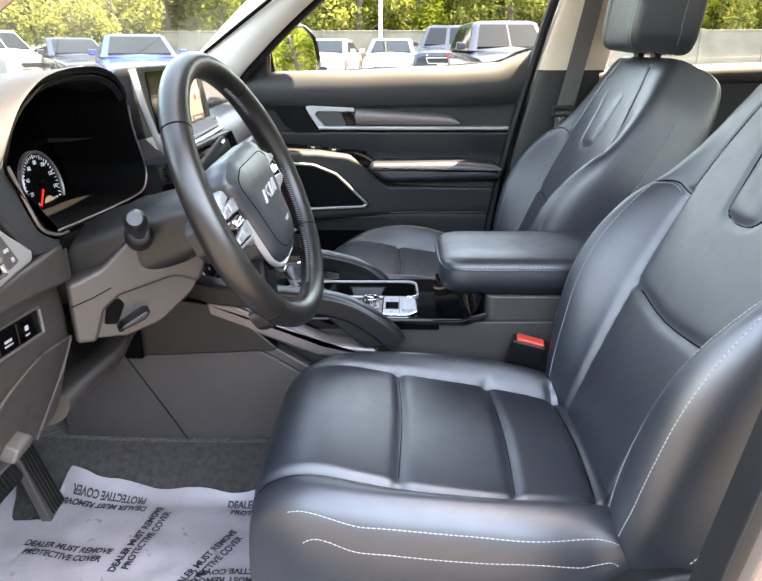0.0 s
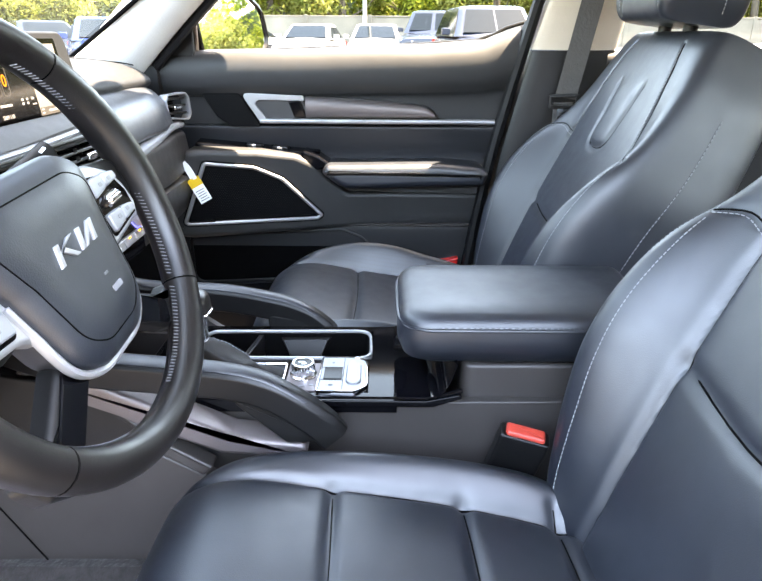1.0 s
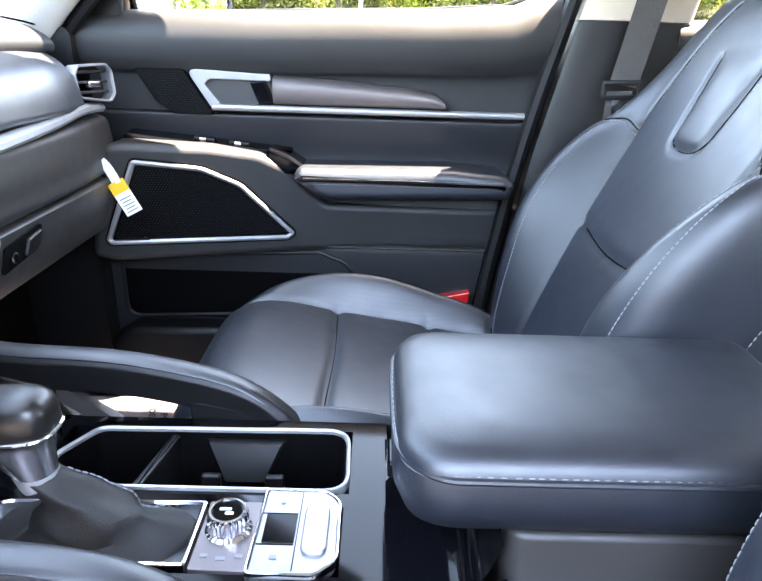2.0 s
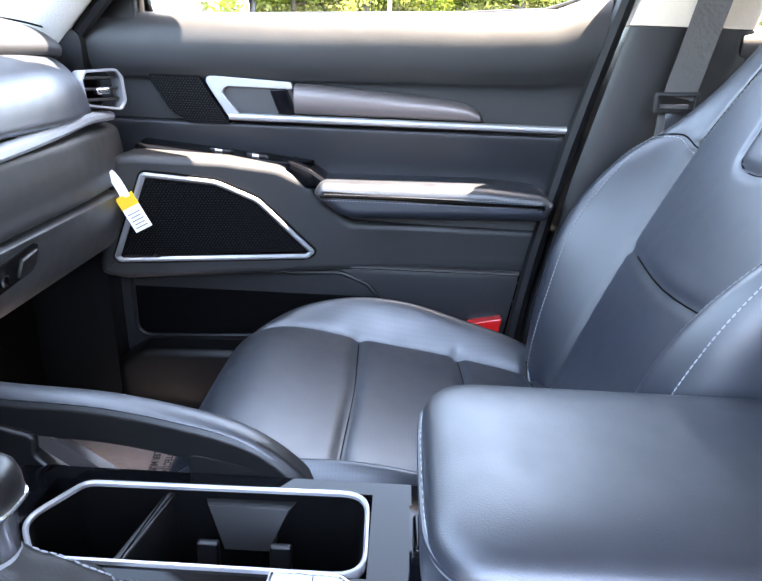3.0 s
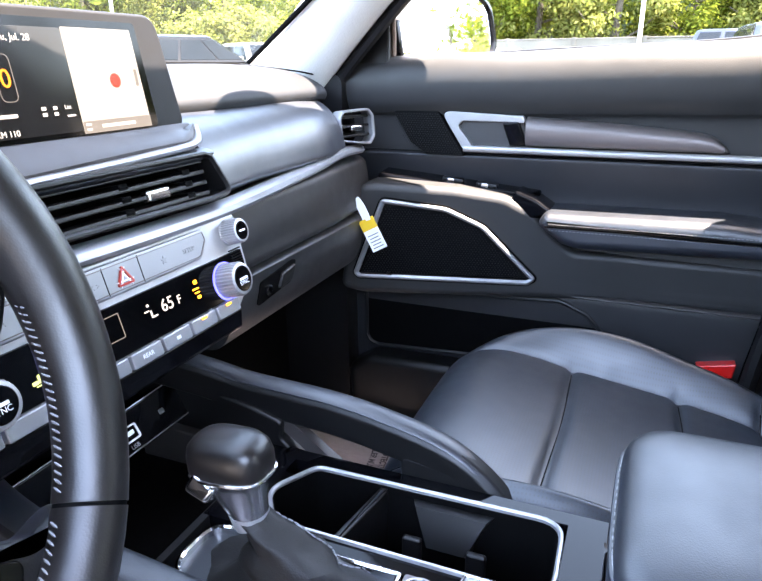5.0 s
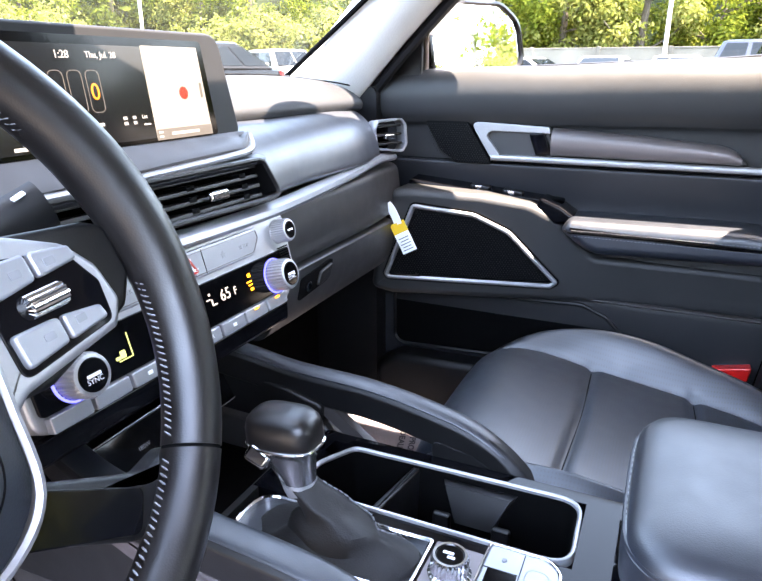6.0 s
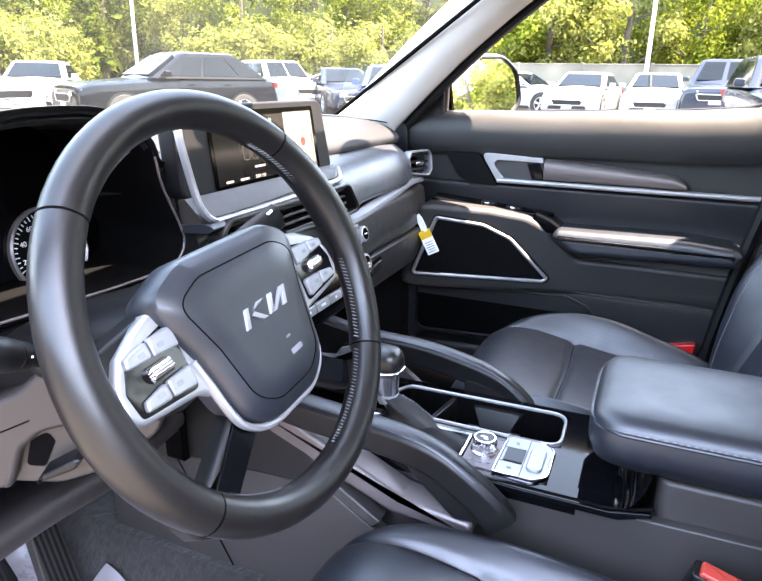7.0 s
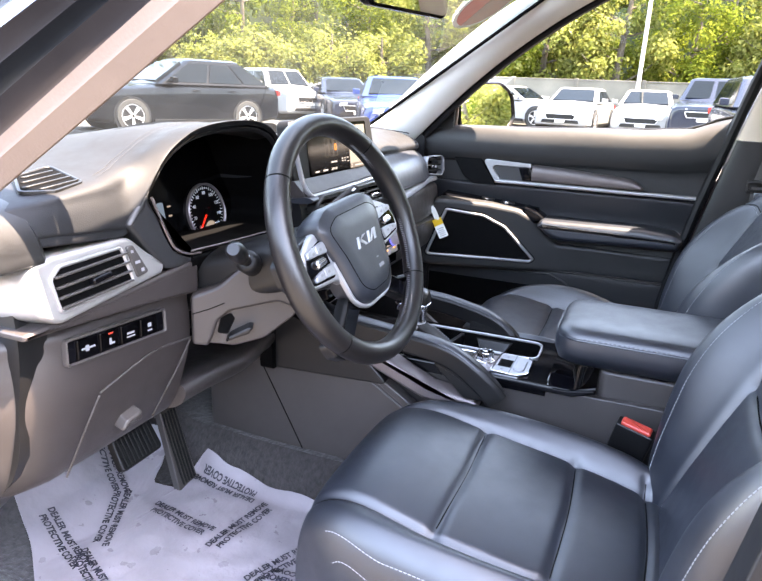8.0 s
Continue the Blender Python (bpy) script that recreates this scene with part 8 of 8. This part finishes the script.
def parked_car(kind, paint, m, label):
    """A car at the origin with its nose along -y, placed by m."""
    spec = {  # length, width, hood z, belt z, roof z, cabin from/to at belt, at roof
        "sedan": (4.75, 1.84, 0.86, 0.98, 1.45, -0.95, 1.75, -0.15, 1.00),
        "suv": (4.75, 1.92, 1.02, 1.10, 1.68, -0.95, 2.10, -0.30, 1.75),
        "coupe_suv": (4.73, 1.94, 0.98, 1.08, 1.62, -0.85, 2.15, -0.05, 1.35),
        "pickup": (5.6, 2.0, 1.12, 1.20, 1.85, -1.0, 0.75, -0.35, 0.55),
    }[kind]
    L, W, hz, bz_, rz, c0, c1, r0, r1 = spec
    pm_ = PAINTS[paint]
    car = thing("parked_car" if kind != "pickup" else "pickup_truck", (0, 0, 0), label, "car", "parked cars")
    h = W / 2
    back_z = bz_ + 0.02 if kind != "pickup" else bz_
    st = [(-L / 2, 0.80 * h, 0.34, hz - 0.22), (-L / 2 + 0.06, 0.90 * h, 0.26, hz - 0.12), (-L / 2 + 0.35, 0.97 * h, 0.22, hz - 0.03), (-L / 2 + 0.9, h, 0.20, hz + 0.01), (c0, h, 0.20, bz_ - 0.04),
          (0.0, h, 0.20, bz_), (1.2, h, 0.20, bz_ + 0.01), (L / 2 - 0.45, 0.98 * h, 0.24, back_z), (L / 2 - 0.08, 0.92 * h, 0.30, back_z - 0.04), (L / 2, 0.84 * h, 0.40, back_z - 0.16)]
    bm = bmesh.new()
    rings = []
    for y, w, z0, z1 in st:
        ring = []
        for a, b in ((-1, 0.10), (-1.0, 0.45), (-0.985, 0.72), (-0.94, 0.90), (-0.82, 0.985), (-0.45, 1.015), (0, 1.02), (0.45, 1.015), (0.82, 0.985), (0.94, 0.90), (0.985, 0.72), (1.0, 0.45), (1, 0.10), (0.93, 0), (-0.93, 0)):
            ring.append(Vector((w * a, y, z0 + (z1 - z0) * b)))
        rings.append(ring)
    add_loft(bm, rings)
    part("body", bm, pm_, car, "%s painted body" % paint)
    # cabin
    def cab(f):
        k = f ** 0.85
        y0, y1 = c0 + (r0 - c0) * f, c1 + (r1 - c1) * f
        return y0, y1, h * (0.93 - 0.20 * k), bz_ - 0.03 + (rz - 0.04 - bz_ + 0.03) * f
    bm = bmesh.new()
    rings = []
    for f in (0, 0.25, 0.5, 0.75, 0.92, 1.0):
        y0, y1, w, z = cab(f)
        rings.append([Vector(p) for p in ((-w, y0 + 0.12, z), (-w * 0.86, y0 + 0.02, z), (0, y0 - 0.05, z), (w * 0.86, y0 + 0.02, z), (w, y0 + 0.12, z), (w, y1 - 0.12, z), (w * 0.86, y1 - 0.02, z), (0, y1 + 0.03, z), (-w * 0.86, y1 - 0.02, z), (-w, y1 - 0.12, z))])
    y0, y1, w, z = cab(1.0)
    rings.append([Vector((p.x * 0.86, p.y * 0.9 + (y0 + y1) * 0.05, rz)) for p in rings[-1]])
    add_loft(bm, rings)
    cabin = part("cabin", bm, pm_, car)
    a0, a1, aw, az = cab(0.06)
    b0, b1, bw, bz2 = cab(0.90)
    part("windshield", quad_panel([(-aw * 0.86, a0 + 0.02, az), (aw * 0.86, a0 + 0.02, az), (bw * 0.86, b0 + 0.02, bz2), (-bw * 0.86, b0 + 0.02, bz2)], 0.05, 0.045, 0.05), CAR_GLASS, cabin, "dark windshield")
    part("rear_window", quad_panel([(aw * 0.86, a1 - 0.02, az), (-aw * 0.86, a1 - 0.02, az), (-bw * 0.86, b1 - 0.02, bz2), (bw * 0.86, b1 - 0.02, bz2)], 0.08, 0.03, 0.04), CAR_GLASS, cabin)
    panes = 2 if kind in ("pickup",) else 3
    for sg in (-1, 1):
        for k in range(panes):
            f0, f1 = (0, 0.40, 0.76)[k] if panes == 3 else (0, 0.52)[k], (0.40, 0.76, 1.0)[k] if panes == 3 else (0.52, 1.0)[k]
            lo = [(sg * aw, a0 + 0.12 + (a1 - a0 - 0.24) * f, az) for f in (f0, f1)]
            hi = [(sg * bw, b0 + 0.12 + (b1 - b0 - 0.24) * f, bz2) for f in (f1, f0)]
            c = [lo[0], lo[1], hi[0], hi[1]]
            part("side_window", quad_panel(c if sg > 0 else [c[1], c[0], c[3], c[2]], 0.09, 0.012, 0.03), CAR_GLASS, cabin)
    # wheels
    for y in (-L / 2 + 0.92, L / 2 - 0.98):
        part("fender_arch", lathe([(0.41, -h - 0.002), (0.41, h + 0.002)], Matrix.Translation((0, y, 0.36)) @ Matrix.Rotation(radians(90), 4, "Y"), 28), RUBBER, car)
        for sg in (-1, 1):
            wmx = Matrix.Translation((sg * (h - 0.09), y, 0.36)) @ Matrix.Rotation(radians(90 * sg), 4, "Y")
            whl = part("wheel", lathe([(0.24, -0.11), (0.34, -0.11), (0.36, -0.08), (0.36, 0.09), (0.345, 0.115), (0.26, 0.12), (0.255, 0.09)], wmx, 28), TYRE, car, "black tyre")
            part("rim", lathe([(0.255, 0.085), (0.25, 0.105), (0.235, 0.105), (0.225, 0.07), (0.05, 0.085)], wmx, 24), ALLOY, whl, "silver alloy rim")
            bm = bmesh.new()
            for k in range(5):
                add_prism(bm, [(0.03, -0.022), (0.225, -0.04), (0.225, 0.04), (0.03, 0.022)], 0.07, 0.108, wmx @ Matrix.Rotation(2 * math.pi * k / 5, 4, "Z"), 0.004, 1)
            part("spokes", bm, ALLOY, whl)
    # nose and tail
    fm = basis((0, -L / 2 - 0.004, 0), (1, 0, 0), (0, 0, 1))
    part("grille", prism(rounded([(-0.42, hz - 0.42), (0.42, hz - 0.42), (0.50, hz - 0.26), (-0.50, hz - 0.26)], 0.05), -0.06, 0.012, fm, 0.008), RUBBER, car, "dark grille")
    part("grille_rim", bezel(rounded([(-0.43, hz - 0.43), (0.43, hz - 0.43), (0.52, hz - 0.25), (-0.52, hz - 0.25)], 0.05), 0.02, -0.02, 0.02, fm, 0.005), ALLOY, car)
    part("lower_intake", prism(rounded([(-0.62, 0.32), (0.62, 0.32), (0.56, 0.42), (-0.56, 0.42)], 0.03), -0.06, 0.004, fm, 0.004), RUBBER, car)
    part("plate", prism(box_outline(-0.15, 0.15, hz - 0.52, hz - 0.44, 0.005), -0.01, 0.02, fm), WHITE, car)
    for sg in (-1, 1):
        hm_ = basis((sg * (h - 0.28), -L / 2 - 0.125, 0), (1, 0.32 * sg, 0), (0, 0.25, 1))
        part("headlamp", prism(rounded([(-0.20, hz - 0.29), (0.20, hz - 0.24), (0.22, hz - 0.14), (-0.18, hz - 0.20)], 0.02), -0.05, 0.015, hm_, 0.01), LAMP, car, "clear headlamp")
        part("wing_mirror", prism(rounded([(-0.09, -0.07), (0.09, -0.07), (0.09, 0.06), (-0.09, 0.07)], 0.03), -0.06, 0.06, basis((sg * (h + 0.07), c0 + 0.35, bz_ + 0.07), (1, 0, 0), (0, 0, 1)), 0.02, base_bevel=0.02), pm_, car)
        tm_ = basis((sg * (h - 0.22), L / 2 - 0.05, 0), (-1, -0.3 * sg, 0), (0, 0, 1))
        part("tail_lamp", prism(box_outline(-0.16, 0.16, back_z - 0.24, back_z - 0.10, 0.03), -0.06, 0.02, tm_, 0.01), TAIL, car, "red tail lamp")
        for k, y in enumerate((c0 + 0.55, c0 + 1.45)):
            part("door_handle", prism(box_outline(y + 0.30, y + 0.46, bz_ - 0.17, bz_ - 0.14, 0.008), 0, 0.02, basis((sg * h * 0.985, 0, 0), (0, 1, 0), (0, 0, 1)) if sg > 0 else basis((sg * h * 0.985, 0, 0), (0, -1, 0), (0, 0, 1)) @ Matrix.Translation((-2 * y - 0.76, 0, 0)), 0.004), pm_, car)
        part("sill_trim", prism(box_outline(-L / 2 + 1.4, L / 2 - 1.4, 0.20, 0.30, 0.02), -0.02, 0.012, basis((sg * h, 0, 0), (0, sg, 0), (0, 0, 1)), 0.004), RUBBER, car)
    car.matrix_basis = m
    return car


def heading(x, y, deg):
    """Nose along -y turned by deg anticlockwise."""
    return Matrix.Translation((x, y, GZ)) @ Matrix.Rotation(radians(deg), 4, "Z")


parked_car("sedan", "white", heading(-2.45, 24.2, -6), "white sedan parked facing the aisle")
parked_car("sedan", "white", heading(-0.20, 24.0, -2), "white sedan parked beside another white sedan")
parked_car("sedan", "white", heading(-5.0, 25.8, 70), "white sedan parked beside the concrete wall")
parked_car("suv", "navy", heading(2.35, 15.6, 4), "dark navy sport utility vehicle parked facing the aisle")
parked_car("pickup", "navy", heading(1.75, 23.5, -8), "dark pickup truck parked by the wall")
parked_car("coupe_suv", "black", heading(-10.50, 12.9, -25), "glossy black crossover parked across the aisle")
parked_car("suv", "white", heading(-12.6, 21.0, 58), "white sport utility vehicle parked among others")
parked_car("sedan", "navy", heading(-9.9, 20.6, 40), "dark sedan parked beside a white vehicle")
parked_car("sedan", "blue", heading(-6.3, 16.4, 26), "bright blue sedan parked in the lot")
parked_car("suv", "white", heading(-14.75, 10.1, 96), "large white sport utility vehicle seen from behind")
parked_car("sedan", "white", heading(-16.5, 14.5, 40), "white sedan parked at the edge of the lot")


# ---- wall, poles ----
wall = thing("concrete_wall", (5, 27.6, GZ), "weathered grey concrete panel wall with posts", "wall", kind="structure")
for k in range(22):
    x = -13 + k * 2.5
    part("panel", prism(box_outline(x + 0.06, x + 2.44, GZ - 0.05, GZ + 1.76 + 0.02 * math.sin(k * 2.1), 0.01), 0.0, 0.09, door_plane(27.65), 0.01), CONCRETE, wall)
    part("post", prism(box_outline(x - 0.07, x + 0.07, GZ - 0.05, GZ + 1.84, 0.015), -0.03, 0.13, door_plane(27.65), 0.012), CONCRETE, wall)
    part("coping", prism(box_outline(x + 0.05, x + 2.45, GZ + 1.755, GZ + 1.81, 0.01), -0.02, 0.11, door_plane(27.65), 0.01), CONCRETE, wall)


def light_pole(x, y, hgt):
    lp = thing("lamp_post", (x, y, GZ), "tall pale galvanised car park lamp post", "lamp post", "lamp posts")
    part("shaft", lathe([(0.085, 0.0), (0.08, 0.5), (0.055, hgt)], Matrix.Translation((x, y, GZ)), 14), POLE, lp)
    part("foot", lathe([(0.22, 0.0), (0.22, 0.35), (0.16, 0.40)], Matrix.Translation((x, y, GZ)), 16), CONCRETE, lp)
    part("arm", tube([(x, y, GZ + hgt - 0.05), (x, y - 0.5, GZ + hgt + 0.10), (x, y - 0.9, GZ + hgt + 0.12)], 0.035, 8, (1, 0, 0)), POLE, lp)
    part("lamp_head", prism(box_outline(x - 0.16, x + 0.16, y - 1.35, y - 0.85, 0.04), GZ + hgt + 0.06, GZ + hgt + 0.16, Matrix(), 0.02), POLE, lp)


light_pole(-0.66, 26.4, 8.5)
light_pole(-20.4, 22.6, 8.5)
for k in range(9):
    x = -13.6 + k * 2.75
    ln = part("bay_line", prism(box_outline(x - 0.05, x + 0.05, 19.0, 24.0), GZ + 0.002, GZ + 0.006, Matrix()), LINE_PAINT)
    tagged(ln, "faded white parking bay line on asphalt", "road marking", "bay lines", "structure")


# ---- trees ----
rng = random.Random(7)


def leaf_cloud(centres, per, size, spread):
    """Many small bent leaves round clump centres."""
    verts, faces = [], []
    for c, r in centres:
        for _ in range(per):
            d = Vector((rng.gauss(0, 1), rng.gauss(0, 1), rng.gauss(0, 0.8))).normalized() * r * rng.random() ** 0.4
            p = c + d
            n = (d.normalized() + Vector((rng.uniform(-0.9, 0.9), rng.uniform(-0.9, 0.9), rng.uniform(-0.2, 1.1)))).normalized()
            a = n.orthogonal().normalized()
            a.rotate(Matrix.Rotation(rng.uniform(0, 6.28), 3, n))
            b = n.cross(a)
            s = size * rng.uniform(0.55, 1.3)
            i = len(verts)
            verts += [p - a * s, p + b * s * 0.5 + n * s * 0.12, p + a * s, p - b * s * 0.5 + n * s * 0.12]
            faces.append((i, i + 1, i + 2, i + 3))
    return verts, faces


def plain_mesh(name, verts, faces, mat, parent=None, label=""):
    mesh = bpy.data.meshes.new(name)
    mesh.from_pydata([tuple(v) for v in verts], [], faces)
    mesh.materials.append(mat)
    ob = new(name, mesh)
    if parent is not None:
        ob.parent = parent
        ob.matrix_parent_inverse = parent.matrix_basis.inverted()
    if label:
        ob["label"] = label
    return ob


def make_tree(hgt, spread, leaf, clumps, per, label):
    tr = thing("tree", (0, 0, 0), label, "tree", "woodland trees")
    bm = bmesh.new()
    lean = Vector((rng.uniform(-0.3, 0.3), rng.uniform(-0.3, 0.3), 0))
    trunk = [Vector((0, 0, -0.2)), Vector((0, 0, hgt * 0.25)) + lean * 0.3, Vector((0, 0, hgt * 0.55)) + lean, Vector((0, 0, hgt * 0.9)) + lean * 1.4]
    sp_ = spline(trunk, 5)
    add_sweep(bm, sp_, circle(0.16, 9), (1, 0, 0), scale=lambda f: 1.25 - 1.05 * f)
    ends = []
    for k in range(11):
        f = rng.uniform(0.22, 0.95)
        p = sp_[int(f * (len(sp_) - 1))]
        a = rng.uniform(0, 6.28)
        l = spread * rng.uniform(0.5, 0.95) * (1.15 - 0.6 * f)
        q = p + Vector((math.cos(a) * l, math.sin(a) * l, l * rng.uniform(0.25, 0.7)))
        add_sweep(bm, spline([p, p.lerp(q, 0.5) + Vector((0, 0, -0.08 * l)), q], 4), circle(0.05, 6), (0.1, 0.2, 1), scale=lambda g: 1 - 0.75 * g)
        ends += [q, p.lerp(q, 0.65)]
    part("trunk", bm, BARK, tr, "brown bark trunk with limbs")
    cs_ = []
    for k in range(clumps):
        base_ = rng.choice(ends)
        cs_.append((base_ + Vector((rng.gauss(0, 0.25), rng.gauss(0, 0.25), rng.gauss(0, 0.25))) * spread * 0.5, rng.uniform(0.35, 0.75)))
    for k in range(clumps // 3):
        a = rng.uniform(0, 6.28)
        r = spread * rng.uniform(0.2, 0.85)
        cs_.append((Vector((math.cos(a) * r, math.sin(a) * r, hgt * rng.uniform(0.10, 0.45))), rng.uniform(0.3, 0.6)))
    v, f = leaf_cloud(cs_, int(per * 1.4), 0.095, 1.0)
    plain_mesh("crown", v, f, leaf, tr, "uneven leafy crown")
    return tr


kinds = [make_tree(9.0, 2.6, LEAF_A, 64, 70, "tall green broadleaf tree behind the car park"), make_tree(7.5, 2.4, LEAF_B, 58, 70, "sunlit yellow-green tree behind the car park"),
         make_tree(10.5, 2.8, LEAF_C, 66, 70, "tall dark green tree behind the car park"), make_tree(3.2, 1.9, LEAF_B, 44, 80, "low bright shrub at the edge of the car park")]
spots = []
for k in range(26):
    spots.append((-36 + k * 2.9 + rng.uniform(-0.8, 0.8), 30.5 + rng.uniform(-0.9, 1.5), rng.choice((1, 1, 1, 0))))
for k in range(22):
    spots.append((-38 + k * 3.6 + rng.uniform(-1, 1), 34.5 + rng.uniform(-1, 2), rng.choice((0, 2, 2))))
for k in range(15):
    spots.append((-27.5 + rng.uniform(-2.5, 1.0), 1.5 + k * 2.1 + rng.uniform(-0.6, 0.6), rng.choice((0, 1, 2))))
for k in range(12):
    spots.append((-17 + rng.uniform(-4, 6), 25.5 + rng.uniform(0, 2.5), 3))
for k in range(9):
    spots.append((-23.5 + rng.uniform(-1.5, 1.5), 4 + k * 2.3, 3))
for k in range(12):
    spots.append((22 + rng.uniform(-2, 3), 6 + k * 2.2, rng.choice((0, 1, 1, 3))))
first = set()
for x, y, k in spots:
    s = rng.uniform(0.85, 1.2)
    m = Matrix.Translation((x, y, GZ)) @ Matrix.Rotation(rng.uniform(0, 6.28), 4, "Z")
    if k not in first:
        first.add(k)
        kinds[k].matrix_basis = m
    else:
        copy_thing(kinds[k], m).scale = (s, s, s)

# far wood behind the trees: loose leaves in depth, closed by a plain dark distance
cs_ = []
for k in range(420):
    a = radians(rng.uniform(-50, 215) - 15)
    r = rng.uniform(37, 43)
    cs_.append((Vector((r * math.cos(a), r * math.sin(a) + 1, GZ + rng.uniform(0.3, 11))), rng.uniform(0.8, 1.8)))
v, f = leaf_cloud(cs_, 42, 0.30, 1.0)
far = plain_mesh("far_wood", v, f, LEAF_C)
tagged(far, "dense dark green woodland foliage in the distance", "trees", kind="stuff")
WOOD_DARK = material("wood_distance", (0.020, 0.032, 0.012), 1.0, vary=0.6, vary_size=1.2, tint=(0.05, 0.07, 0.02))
bm = bmesh.new()
ring_a = [radians(-70 + 255 * k / 40) for k in range(41)]
add_loft(bm, [[Vector((46 * math.cos(a), 1 + 46 * math.sin(a), z + (1.5 * math.sin(7 * a) + 0.8 * math.sin(17 * a) if z > 5 else 0))) for a in ring_a] for z in (GZ - 0.2, 9.0)], False, False, closed=False)
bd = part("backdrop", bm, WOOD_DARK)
tagged(bd, "dark green woodland edge far behind the car park", "backdrop", kind="structure")
